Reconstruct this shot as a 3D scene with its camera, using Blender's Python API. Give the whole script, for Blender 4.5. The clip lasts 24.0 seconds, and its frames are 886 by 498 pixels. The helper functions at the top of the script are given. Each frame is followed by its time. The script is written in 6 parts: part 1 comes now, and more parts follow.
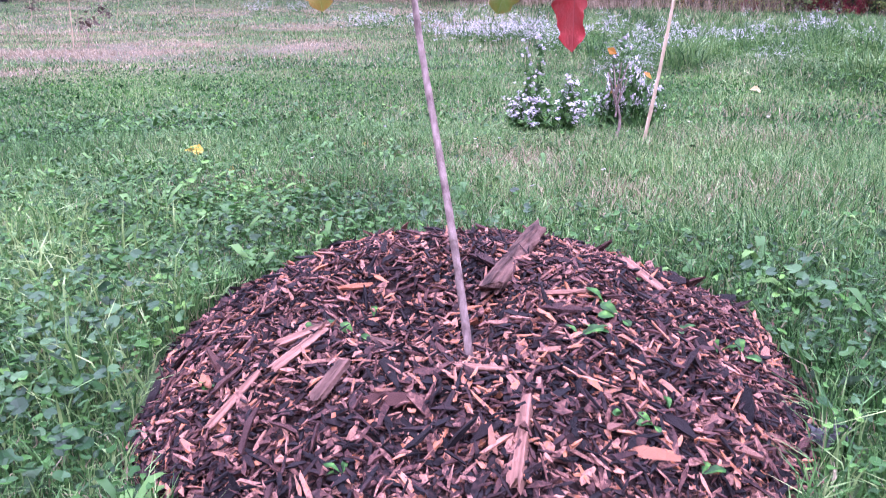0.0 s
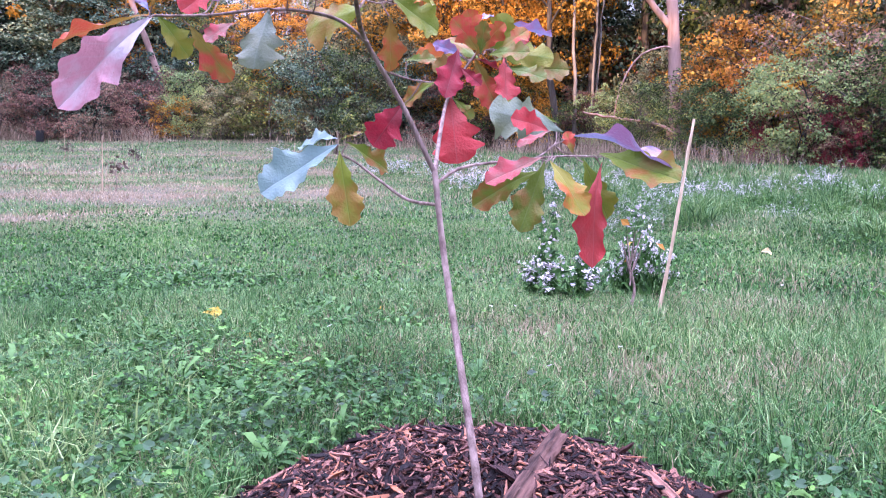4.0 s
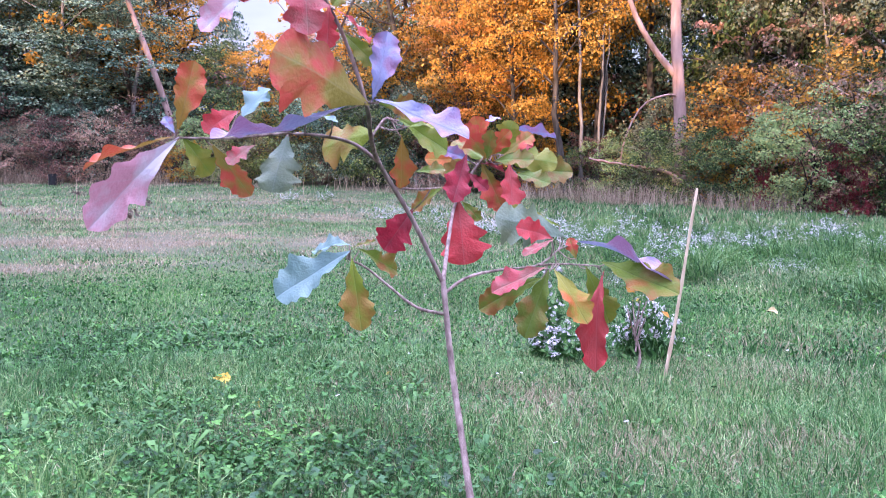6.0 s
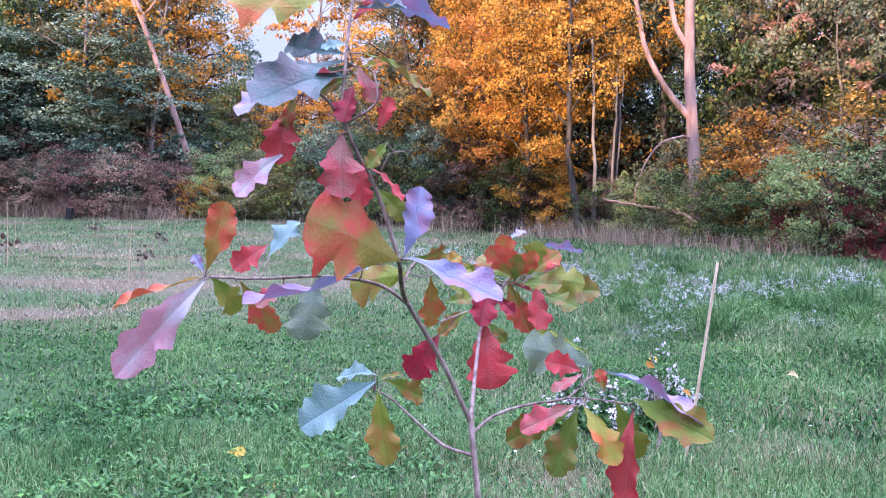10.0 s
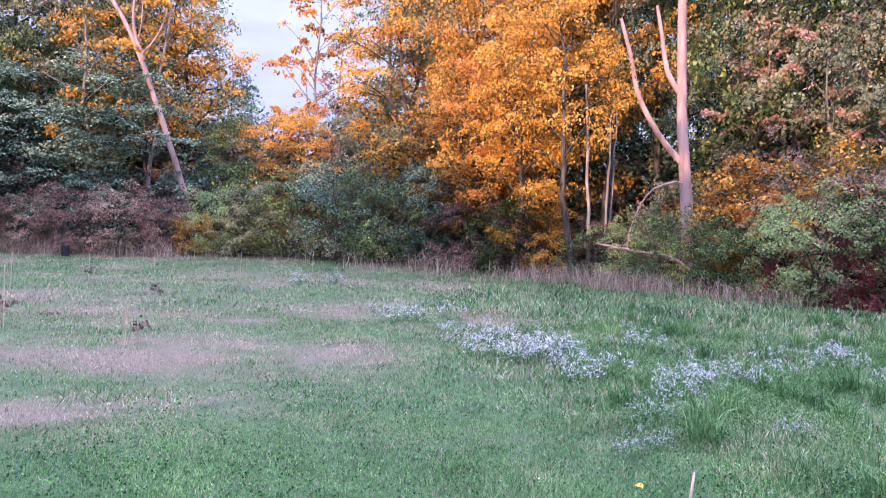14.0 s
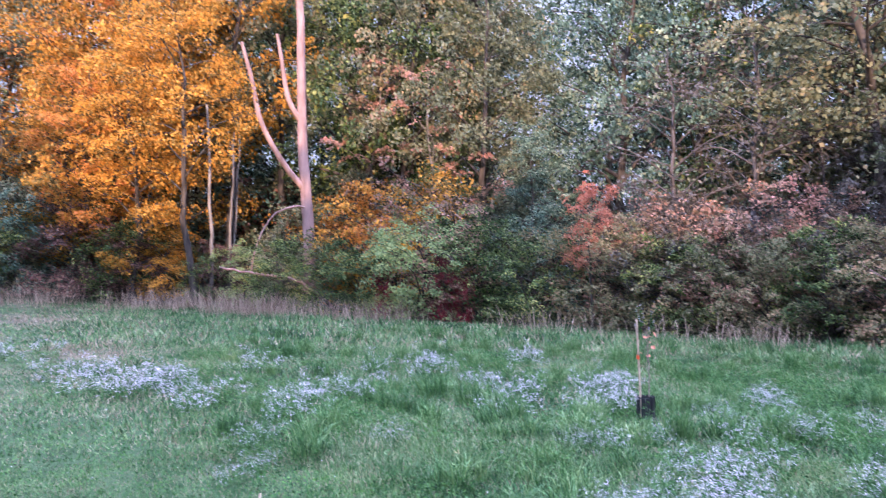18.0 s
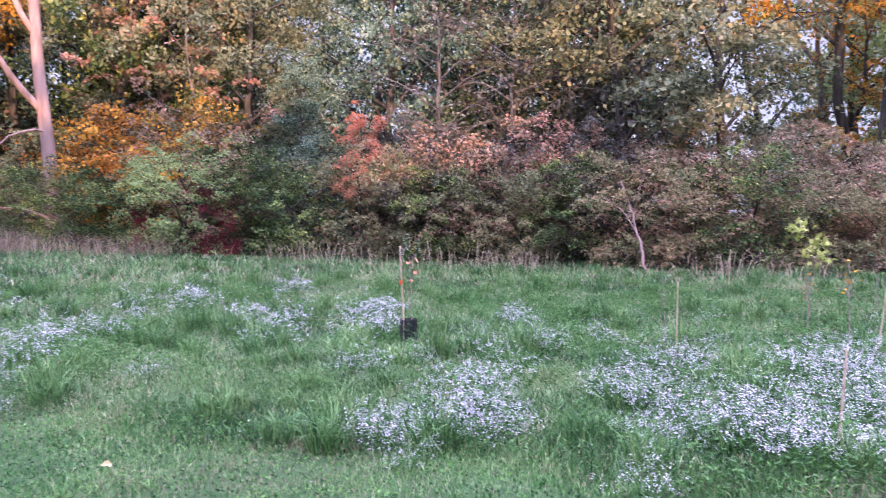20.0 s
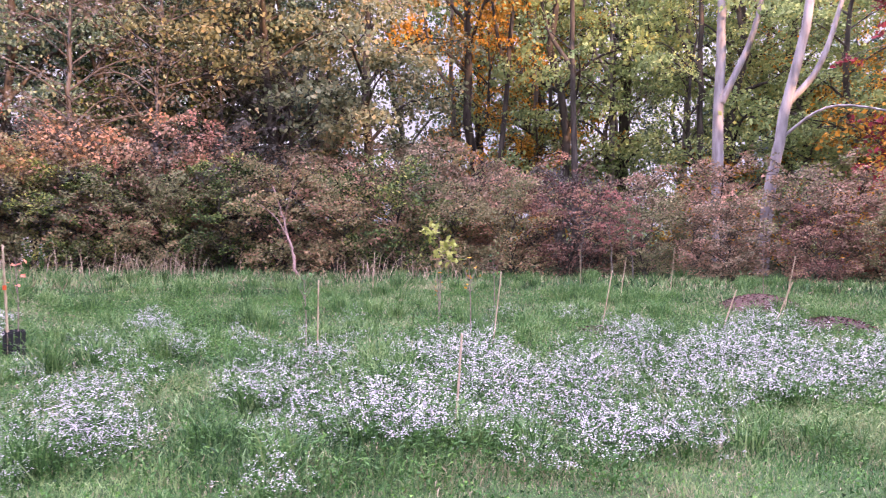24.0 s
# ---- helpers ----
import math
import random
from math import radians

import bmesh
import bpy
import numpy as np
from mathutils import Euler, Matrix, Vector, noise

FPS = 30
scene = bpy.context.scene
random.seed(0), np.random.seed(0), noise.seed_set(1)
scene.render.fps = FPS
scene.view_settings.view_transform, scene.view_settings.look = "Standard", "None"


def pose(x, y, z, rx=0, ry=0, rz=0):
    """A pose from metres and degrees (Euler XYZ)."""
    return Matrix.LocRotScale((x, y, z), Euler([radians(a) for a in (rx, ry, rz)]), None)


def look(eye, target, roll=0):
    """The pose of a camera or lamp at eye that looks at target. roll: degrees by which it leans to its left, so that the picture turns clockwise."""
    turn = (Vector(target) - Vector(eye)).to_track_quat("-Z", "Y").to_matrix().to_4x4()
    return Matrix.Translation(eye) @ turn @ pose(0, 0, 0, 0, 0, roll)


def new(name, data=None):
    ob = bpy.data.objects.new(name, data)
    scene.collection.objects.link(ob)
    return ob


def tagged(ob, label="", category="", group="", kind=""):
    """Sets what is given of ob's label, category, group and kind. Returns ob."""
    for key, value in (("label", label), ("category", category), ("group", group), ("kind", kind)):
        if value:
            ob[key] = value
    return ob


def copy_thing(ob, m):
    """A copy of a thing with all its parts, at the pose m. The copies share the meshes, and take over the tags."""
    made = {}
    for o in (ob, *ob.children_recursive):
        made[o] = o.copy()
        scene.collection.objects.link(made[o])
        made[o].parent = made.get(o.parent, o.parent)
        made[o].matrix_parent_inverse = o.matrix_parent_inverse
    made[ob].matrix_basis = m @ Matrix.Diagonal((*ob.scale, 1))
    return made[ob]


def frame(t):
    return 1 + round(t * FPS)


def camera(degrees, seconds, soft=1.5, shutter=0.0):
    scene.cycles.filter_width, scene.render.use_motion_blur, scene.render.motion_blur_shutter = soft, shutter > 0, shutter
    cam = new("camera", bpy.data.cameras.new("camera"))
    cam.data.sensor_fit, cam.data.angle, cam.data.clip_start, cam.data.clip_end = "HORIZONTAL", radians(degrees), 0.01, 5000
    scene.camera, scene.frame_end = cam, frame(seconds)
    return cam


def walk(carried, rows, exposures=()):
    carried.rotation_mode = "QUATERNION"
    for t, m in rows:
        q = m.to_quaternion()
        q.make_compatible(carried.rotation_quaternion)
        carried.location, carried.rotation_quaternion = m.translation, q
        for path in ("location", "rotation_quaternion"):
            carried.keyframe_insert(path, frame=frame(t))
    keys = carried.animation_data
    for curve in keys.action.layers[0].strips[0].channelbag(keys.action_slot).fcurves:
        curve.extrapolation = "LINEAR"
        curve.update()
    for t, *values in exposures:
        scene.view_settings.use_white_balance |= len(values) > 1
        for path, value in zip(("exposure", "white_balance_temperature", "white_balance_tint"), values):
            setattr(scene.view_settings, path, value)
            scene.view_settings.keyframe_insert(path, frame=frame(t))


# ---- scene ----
cam = camera(60.8, 24.0, soft=1.0, shutter=0.4)
PATH = [
    (0, (-0.01, -0.872, 0.508), (-0.063, 1.039, -0.081), -0.4),
    (0.5, (-0.016, -0.871, 0.522), (-0.074, 1.058, -0.003), -0.1),
    (1, (-0.019, -0.871, 0.538), (-0.082, 1.072, 0.068), 0.0),
    (1.5, (-0.02, -0.869, 0.554), (-0.092, 1.085, 0.13), 0.0),
    (2, (-0.025, -0.869, 0.566), (-0.099, 1.093, 0.188), 0.3),
    (2.5, (-0.025, -0.861, 0.575), (-0.103, 1.108, 0.234), 0.3),
    (3, (-0.026, -0.867, 0.596), (-0.104, 1.108, 0.289), 0.6),
    (3.5, (-0.026, -0.852, 0.605), (-0.108, 1.128, 0.335), 0.6),
    (5.5, (-0.025, -0.866, 0.685), (-0.125, 1.126, 0.535), 0.7),
    (6, (-0.027, -0.888, 0.716), (-0.133, 1.106, 0.591), 0.8),
    (6.5, (-0.035, -0.893, 0.737), (-0.146, 1.101, 0.637), 0.9),
    (7, (-0.036, -0.878, 0.747), (-0.156, 1.117, 0.673), 0.6),
    (7.5, (-0.045, -0.867, 0.766), (-0.169, 1.129, 0.712), 0.6),
    (8, (-0.043, -0.862, 0.785), (-0.171, 1.134, 0.744), 0.7),
    (8.5, (-0.039, -0.886, 0.815), (-0.169, 1.109, 0.784), 0.9),
    (9, (-0.049, -0.88, 0.83), (-0.183, 1.116, 0.804), 1.1),
    (9.5, (-0.051, -0.885, 0.853), (-0.188, 1.11, 0.824), 1.3),
    (10, (-0.055, -0.872, 0.865), (-0.195, 1.122, 0.831), 1.4),
    (10.5, (-0.065, -0.869, 0.919), (-0.203, 1.126, 0.874), 1.9),
    (12.5, (-0.072, -0.929, 1.412), (-0.203, 1.066, 1.349), 2.5),
    (13, (-0.065, -0.941, 1.47), (-0.2, 1.054, 1.425), 2.3),
    (13.5, (-0.063, -0.982, 1.58), (-0.198, 1.013, 1.561), 2.1),
    (14, (-0.043, -1.017, 1.649), (-0.172, 0.978, 1.674), 1.8),
    (14.5, (-0.045, -1.08, 1.715), (-0.145, 0.915, 1.795), 1.6),
    (15, (-0.021, -1.126, 1.747), (-0.056, 0.869, 1.885), 1.3),
    (15.5, (0.023, -1.086, 1.754), (0.097, 0.904, 1.94), 1.1),
    (16, (0.078, -1.066, 1.739), (0.291, 0.911, 1.954), 0.9),
    (16.5, (0.136, -1.077, 1.724), (0.5, 0.878, 1.941), 0.7),
    (17, (0.16, -1.082, 1.709), (0.677, 0.84, 1.903), 0.5),
    (17.5, (0.198, -1.057, 1.677), (0.86, 0.824, 1.831), 0.2),
    (18, (0.243, -1.044, 1.652), (1.045, 0.786, 1.753), -0.1),
    (18.5, (0.263, -1.061, 1.646), (1.203, 0.704, 1.688), -0.3),
    (19, (0.284, -1.076, 1.632), (1.352, 0.615, 1.619), -0.6),
    (19.5, (0.302, -1.067, 1.617), (1.492, 0.539, 1.562), -0.7),
    (21.5, (0.428, -1.099, 1.567), (2.006, 0.124, 1.462), -0.7),
    (22, (0.42, -1.096, 1.581), (2.065, 0.036, 1.477), -0.7),
    (22.5, (0.413, -1.1, 1.585), (2.114, -0.054, 1.486), -0.5),
    (23, (0.448, -1.113, 1.555), (2.197, -0.148, 1.467), -0.4),
    (23.5, (0.537, -1.069, 1.515), (2.331, -0.188, 1.44), 0.0),
    (24, (0.646, -1.072, 1.475), (2.475, -0.268, 1.412), 0.2),
]
walk(cam, [(t, look(eye, target, roll)) for t, eye, target, roll in PATH], [(0, 1.35, 5950, 35), (3, 1.30, 5900, 30), (6, 1.16, 5690, 19), (7, 1.04, 5620, 16), (10, 1.0, 5520, 16), (12, 1.03, 5560, 20), (14.5, 1.02, 5560, 23), (17, 0.70, 5400, 19), (18, 1.02, 5350, 19), (19, 1.10, 5480, 21), (21.5, 1.26, 6500, 29), (24, 1.22, 6750, 30)])

# ---- sky, sun, exposure ----
SUN_FROM = Vector((-0.50, -0.86, 0.105)).normalized()
world = bpy.data.worlds.new("evening_sky")
scene.world = world
world.use_nodes = True
wt = world.node_tree
sky = wt.nodes.new("ShaderNodeTexSky")
sky.sky_type, sky.sun_disc = "NISHITA", False
sky.sun_elevation = math.asin(SUN_FROM.z)
sky.sun_rotation = math.atan2(SUN_FROM.x, SUN_FROM.y)
sky.air_density, sky.dust_density, sky.ozone_density = 1.0, 2.0, 2.0
# thin high cloud, lilac white, over the clear sky
coord = wt.nodes.new("ShaderNodeTexCoord")
cl_noise = wt.nodes.new("ShaderNodeTexNoise")
cl_noise.inputs["Scale"].default_value, cl_noise.inputs["Detail"].default_value = 2.2, 6.0
cl_ramp = wt.nodes.new("ShaderNodeValToRGB")
cl_ramp.color_ramp.elements[0].position, cl_ramp.color_ramp.elements[1].position = 0.10, 0.42
cl_mix = wt.nodes.new("ShaderNodeMix")
cl_mix.data_type = "RGBA"
# an overcast veil is brighter overhead than at the horizon
sep = wt.nodes.new("ShaderNodeSeparateXYZ")
wt.links.new(coord.outputs["Generated"], sep.inputs[0])
veil = wt.nodes.new("ShaderNodeValToRGB")
veil.color_ramp.elements.new(0.38)
veil.color_ramp.elements.new(0.6)
for stop, (place, tone) in zip(veil.color_ramp.elements, [(0.0, (0.132, 0.134, 0.156, 1)), (0.38, (0.150, 0.154, 0.182, 1)), (0.6, (0.62, 0.62, 0.79, 1)), (1.0, (1.50, 1.50, 1.94, 1))]):
    stop.position, stop.color = place, tone
gain = wt.nodes.new("ShaderNodeMix")
gain.data_type, gain.blend_type = "RGBA", "MULTIPLY"
gain.inputs["Factor"].default_value = 1.0
gain.inputs["B"].default_value = (22, 22, 22, 1)
wt.links.new(sep.outputs["Z"], veil.inputs["Fac"])
wt.links.new(veil.outputs["Color"], gain.inputs["A"])
# soft cloud streaks in the veil
streak_map = wt.nodes.new("ShaderNodeMapping")
streak_map.inputs["Scale"].default_value = (1.0, 1.0, 3.0)
streak = wt.nodes.new("ShaderNodeTexNoise")
streak.inputs["Scale"].default_value, streak.inputs["Detail"].default_value = 5.0, 5.0
streak_tone = wt.nodes.new("ShaderNodeValToRGB")
for stop, (place, tone) in zip(streak_tone.color_ramp.elements, [(0.36, (0.78, 0.80, 0.86, 1)), (0.62, (1.0, 1.0, 1.0, 1))]):
    stop.position, stop.color = place, tone
clouds = wt.nodes.new("ShaderNodeMix")
clouds.data_type, clouds.blend_type = "RGBA", "MULTIPLY"
clouds.inputs["Factor"].default_value = 1.0
wt.links.new(coord.outputs["Generated"], streak_map.inputs["Vector"])
wt.links.new(streak_map.outputs["Vector"], streak.inputs["Vector"])
wt.links.new(streak.outputs["Fac"], streak_tone.inputs["Fac"])
wt.links.new(gain.outputs["Result"], clouds.inputs["A"])
wt.links.new(streak_tone.outputs["Color"], clouds.inputs["B"])
wt.links.new(clouds.outputs["Result"], cl_mix.inputs["B"])
wt.links.new(coord.outputs["Generated"], cl_noise.inputs["Vector"])
wt.links.new(cl_noise.outputs["Fac"], cl_ramp.inputs["Fac"])
wt.links.new(cl_ramp.outputs["Color"], cl_mix.inputs["Factor"])
wt.links.new(sky.outputs["Color"], cl_mix.inputs["A"])
bg = wt.nodes["Background"]
bg.inputs["Strength"].default_value = 0.15
wt.links.new(cl_mix.outputs["Result"], bg.inputs["Color"])

sun_data = bpy.data.lights.new("sun", "SUN")
sun_data.energy, sun_data.angle, sun_data.color = 5.0, radians(0.6), (1.0, 0.62, 0.36)
sun = new("sun", sun_data)
sun.matrix_world = look((0, 0, 40), Vector((0, 0, 40)) - SUN_FROM)


# ---- materials ----
def material(name, rough=0.8, spec=0.3):
    m = bpy.data.materials.new(name)
    m.use_nodes = True
    b = m.node_tree.nodes["Principled BSDF"]
    b.inputs["Roughness"].default_value = rough
    b.inputs["Specular IOR Level"].default_value = spec
    return m, m.node_tree, b


def ramp_node(nt, stops):
    r = nt.nodes.new("ShaderNodeValToRGB")
    cr = r.color_ramp
    while len(cr.elements) < len(stops):
        cr.elements.new(0.5)
    for e, (p, c) in zip(cr.elements, stops):
        e.position, e.color = p, (*c, 1)
    return r


def noise_node(nt, scale, detail=4.0, space="Object", rough=0.55):
    tc = nt.nodes.new("ShaderNodeTexCoord")
    n = nt.nodes.new("ShaderNodeTexNoise")
    n.inputs["Scale"].default_value, n.inputs["Detail"].default_value = scale, detail
    n.inputs["Roughness"].default_value = rough
    nt.links.new(tc.outputs[space], n.inputs["Vector"])
    return n


def bump(nt, b, height, strength, dist=0.01):
    bp = nt.nodes.new("ShaderNodeBump")
    bp.inputs["Strength"].default_value, bp.inputs["Distance"].default_value = strength, dist
    nt.links.new(height, bp.inputs["Height"])
    nt.links.new(bp.outputs["Normal"], b.inputs["Normal"])


def math_node(nt, op, a, b):
    n = nt.nodes.new("ShaderNodeMath")
    n.operation = op
    for i, v in enumerate((a, b)):
        if isinstance(v, (int, float)):
            n.inputs[i].default_value = v
        else:
            nt.links.new(v, n.inputs[i])
    return n.outputs[0]


def foliage(name, stops, island=0.6, patch=0.5, scale=0.45, rough=0.6, spec=0.2, through_light=0.35):
    """Leaves: colour from leaf to leaf (island) and from bough to bough (patch)."""
    m, nt, b = material(name, rough, spec)
    geo = nt.nodes.new("ShaderNodeNewGeometry")
    info = nt.nodes.new("ShaderNodeObjectInfo")
    n = noise_node(nt, scale, 3.0)
    f = math_node(nt, "MULTIPLY", geo.outputs["Random Per Island"], island)
    g = math_node(nt, "MULTIPLY", math_node(nt, "SUBTRACT", n.outputs["Fac"], 0.5), patch * 3.0)
    h = math_node(nt, "MULTIPLY", math_node(nt, "SUBTRACT", info.outputs["Random"], 0.5), 0.22)
    t = math_node(nt, "ADD", math_node(nt, "ADD", f, g), math_node(nt, "ADD", h, 0.5 - island / 2))
    r = ramp_node(nt, stops)
    nt.links.new(t, r.inputs["Fac"])
    nt.links.new(r.outputs["Color"], b.inputs["Base Color"])
    if through_light:
        tr = nt.nodes.new("ShaderNodeBsdfTranslucent")
        mix = nt.nodes.new("ShaderNodeMixShader")
        mix.inputs["Fac"].default_value = through_light
        nt.links.new(r.outputs["Color"], tr.inputs["Color"])
        nt.links.new(b.outputs["BSDF"], mix.inputs[1])
        nt.links.new(tr.outputs["BSDF"], mix.inputs[2])
        nt.links.new(mix.outputs["Shader"], nt.nodes["Material Output"].inputs["Surface"])
    return m


def bark(name, dark, light, scale=6.0, stretch=0.25):
    m, nt, b = material(name, 0.85, 0.2)
    tc = nt.nodes.new("ShaderNodeTexCoord")
    mp = nt.nodes.new("ShaderNodeMapping")
    mp.inputs["Scale"].default_value = (1, 1, stretch) if isinstance(stretch, float) else stretch
    n = nt.nodes.new("ShaderNodeTexNoise")
    n.inputs["Scale"].default_value, n.inputs["Detail"].default_value = scale, 6.0
    nt.links.new(tc.outputs["Object"], mp.inputs["Vector"])
    nt.links.new(mp.outputs["Vector"], n.inputs["Vector"])
    r = ramp_node(nt, [(0.32, dark), (0.68, light)])
    nt.links.new(n.outputs["Fac"], r.inputs["Fac"])
    nt.links.new(r.outputs["Color"], b.inputs["Base Color"])
    bump(nt, b, n.outputs["Fac"], 0.5, 0.02)
    return m


def wood_chip(name, stops, grain=190.0):
    m, nt, b = material(name, 0.75, 0.25)
    geo = nt.nodes.new("ShaderNodeNewGeometry")
    info = nt.nodes.new("ShaderNodeObjectInfo")
    n = noise_node(nt, grain, 5.0, "Object", 0.65)
    t = math_node(nt, "FRACT", math_node(nt, "ADD", geo.outputs["Random Per Island"], info.outputs["Random"]), 0)
    t = math_node(nt, "ADD", t, math_node(nt, "MULTIPLY", math_node(nt, "SUBTRACT", n.outputs["Fac"], 0.5), 0.9))
    r = ramp_node(nt, stops)
    nt.links.new(t, r.inputs["Fac"])
    nt.links.new(r.outputs["Color"], b.inputs["Base Color"])
    bump(nt, b, n.outputs["Fac"], 0.5, 0.004)
    return m


M = {}
M["green_dark"] = foliage("leaf_dark_green", [(0.0, (0.016, 0.032, 0.025)), (0.45, (0.090, 0.150, 0.108)), (0.8, (0.22, 0.31, 0.215)), (1.0, (0.38, 0.43, 0.28))], island=0.85)
M["green"] = foliage("leaf_mid_green", [(0.0, (0.012, 0.024, 0.010)), (0.42, (0.065, 0.108, 0.036)), (0.75, (0.19, 0.25, 0.085)), (1.0, (0.42, 0.40, 0.11))], island=0.85)
M["green_light"] = foliage("leaf_light_green", [(0.0, (0.12, 0.18, 0.075)), (0.5, (0.28, 0.37, 0.155)), (0.85, (0.45, 0.48, 0.18)), (1.0, (0.56, 0.50, 0.16))], through_light=0.45)
M["olive"] = foliage("leaf_olive_green", [(0.0, (0.034, 0.043, 0.027)), (0.42, (0.155, 0.178, 0.104)), (0.78, (0.29, 0.285, 0.160)), (1.0, (0.42, 0.30, 0.16))], island=0.62)
M["gold"] = foliage("leaf_golden_yellow", [(0.0, (0.060, 0.048, 0.015)), (0.3, (0.28, 0.175, 0.035)), (0.65, (0.60, 0.29, 0.040)), (1.0, (0.76, 0.37, 0.05))], island=0.8)
M["orange"] = foliage("leaf_orange", [(0.0, (0.06, 0.040, 0.016)), (0.35, (0.38, 0.175, 0.035)), (0.7, (0.62, 0.27, 0.05)), (1.0, (0.70, 0.26, 0.08))], island=0.8)
M["rust"] = foliage("leaf_rust_pink", [(0.0, (0.11, 0.095, 0.060)), (0.35, (0.30, 0.205, 0.140)), (0.7, (0.50, 0.285, 0.21)), (1.0, (0.64, 0.30, 0.235))], island=0.62)
M["pink"] = foliage("leaf_coral_pink", [(0.0, (0.16, 0.085, 0.07)), (0.5, (0.36, 0.15, 0.135)), (1.0, (0.48, 0.23, 0.20))])
M["rose"] = foliage("leaf_dusty_rose", [(0.0, (0.10, 0.10, 0.062)), (0.4, (0.235, 0.185, 0.125)), (0.7, (0.38, 0.245, 0.180)), (1.0, (0.52, 0.26, 0.21))], island=0.62)
M["hedge"] = foliage("leaf_hedge_bronze", [(0.0, (0.085, 0.095, 0.050)), (0.4, (0.185, 0.19, 0.095)), (0.7, (0.30, 0.25, 0.135)), (1.0, (0.46, 0.28, 0.17))], island=0.62)
M["crimson"] = foliage("leaf_crimson", [(0.0, (0.06, 0.03, 0.025)), (0.4, (0.20, 0.03, 0.04)), (0.75, (0.34, 0.05, 0.07)), (1.0, (0.42, 0.10, 0.09))])
M["coral"] = foliage("leaf_coral_red", [(0.0, (0.20, 0.09, 0.06)), (0.4, (0.46, 0.17, 0.11)), (0.75, (0.60, 0.25, 0.16)), (1.0, (0.56, 0.32, 0.18))])
M["maroon"] = foliage("leaf_maroon_brown", [(0.0, (0.035, 0.026, 0.022)), (0.4, (0.15, 0.088, 0.074)), (0.75, (0.29, 0.15, 0.12)), (1.0, (0.36, 0.25, 0.15))], island=0.75)
M["grey_twig"] = foliage("leaf_grey_brown", [(0.0, (0.045, 0.043, 0.040)), (0.5, (0.098, 0.090, 0.080)), (1.0, (0.19, 0.155, 0.125))], through_light=0.1)
M["bark_dark"] = bark("bark_dark", (0.030, 0.026, 0.024), (0.10, 0.085, 0.075))
M["bark_grey"] = bark("bark_grey", (0.10, 0.09, 0.085), (0.26, 0.23, 0.21))
M["bark_twig"] = bark("bark_twig", (0.055, 0.050, 0.052), (0.135, 0.122, 0.122))
M["bark_pale"] = bark("bark_pale", (0.18, 0.115, 0.105), (0.38, 0.255, 0.235), 4.0)
M["bark_silver"] = bark("bark_silver", (0.15, 0.138, 0.15), (0.36, 0.335, 0.36), 5.0)
M["bark_young"] = bark("bark_young_oak", (0.12, 0.08, 0.075), (0.32, 0.235, 0.22), 90.0, 0.35)
M["cane"] = bark("bamboo_cane", (0.30, 0.22, 0.15), (0.48, 0.37, 0.27), 40.0, 0.3)
M["grass"] = foliage("grass_blade", [(0.0, (0.010, 0.040, 0.010)), (0.38, (0.042, 0.126, 0.034)), (0.72, (0.112, 0.238, 0.074)), (1.0, (0.28, 0.37, 0.16))], 0.95, 0.6, 0.6, 0.48, 0.28, 0.25)
M["grass_tall"] = foliage("grass_tall_blade", [(0.0, (0.011, 0.042, 0.014)), (0.38, (0.054, 0.132, 0.045)), (0.72, (0.130, 0.222, 0.082)), (1.0, (0.28, 0.33, 0.16))], 0.9, 0.6, 0.4, 0.48, 0.3, 0.24)
M["straw"] = foliage("dry_grass", [(0.0, (0.17, 0.135, 0.09)), (0.5, (0.34, 0.275, 0.195)), (1.0, (0.52, 0.43, 0.32))], 0.8, 0.4, 0.5, 0.8, 0.08, 0.25)
M["stalk"] = foliage("dry_stalk", [(0.0, (0.16, 0.115, 0.085)), (0.5, (0.38, 0.29, 0.22)), (1.0, (0.60, 0.48, 0.37))], 0.9, 0.4, 0.5, 0.8, 0.08, 0.3)
M["clover"] = foliage("clover_leaf", [(0.0, (0.006, 0.028, 0.007)), (0.45, (0.024, 0.090, 0.020)), (0.8, (0.066, 0.185, 0.036)), (1.0, (0.15, 0.30, 0.065))], 0.9, 0.5, 2.0, 0.5, 0.2, 0.25)
M["broad"] = foliage("round_weed_leaf", [(0.0, (0.006, 0.027, 0.009)), (0.5, (0.018, 0.066, 0.022)), (1.0, (0.050, 0.130, 0.040))], 0.9, 0.4, 2.0, 0.42, 0.3, 0.22)
M["weed"] = foliage("weed_leaf", [(0.0, (0.016, 0.052, 0.014)), (0.5, (0.048, 0.128, 0.032)), (1.0, (0.105, 0.215, 0.052))], 0.85, 0.3, 2.0, 0.5, 0.22, 0.22)
M["tuft"] = foliage("long_grass", [(0.0, (0.026, 0.078, 0.024)), (0.5, (0.095, 0.205, 0.062)), (1.0, (0.28, 0.37, 0.15))], 0.9, 0.4, 1.0, 0.48, 0.3, 0.28)
M["lime"] = foliage("leaf_lime_yellow", [(0.0, (0.26, 0.30, 0.08)), (1.0, (0.46, 0.46, 0.15))], 0.8, 0.2, 2.0)
M["petal"] = foliage("aster_petal", [(0.0, (0.31, 0.29, 0.32)), (1.0, (0.66, 0.62, 0.65))], 0.9, 0.2, 2.0, 0.7, 0.1, 0.2)
M["withered"] = foliage("withered_leaf", [(0.0, (0.030, 0.022, 0.018)), (1.0, (0.11, 0.075, 0.058))])
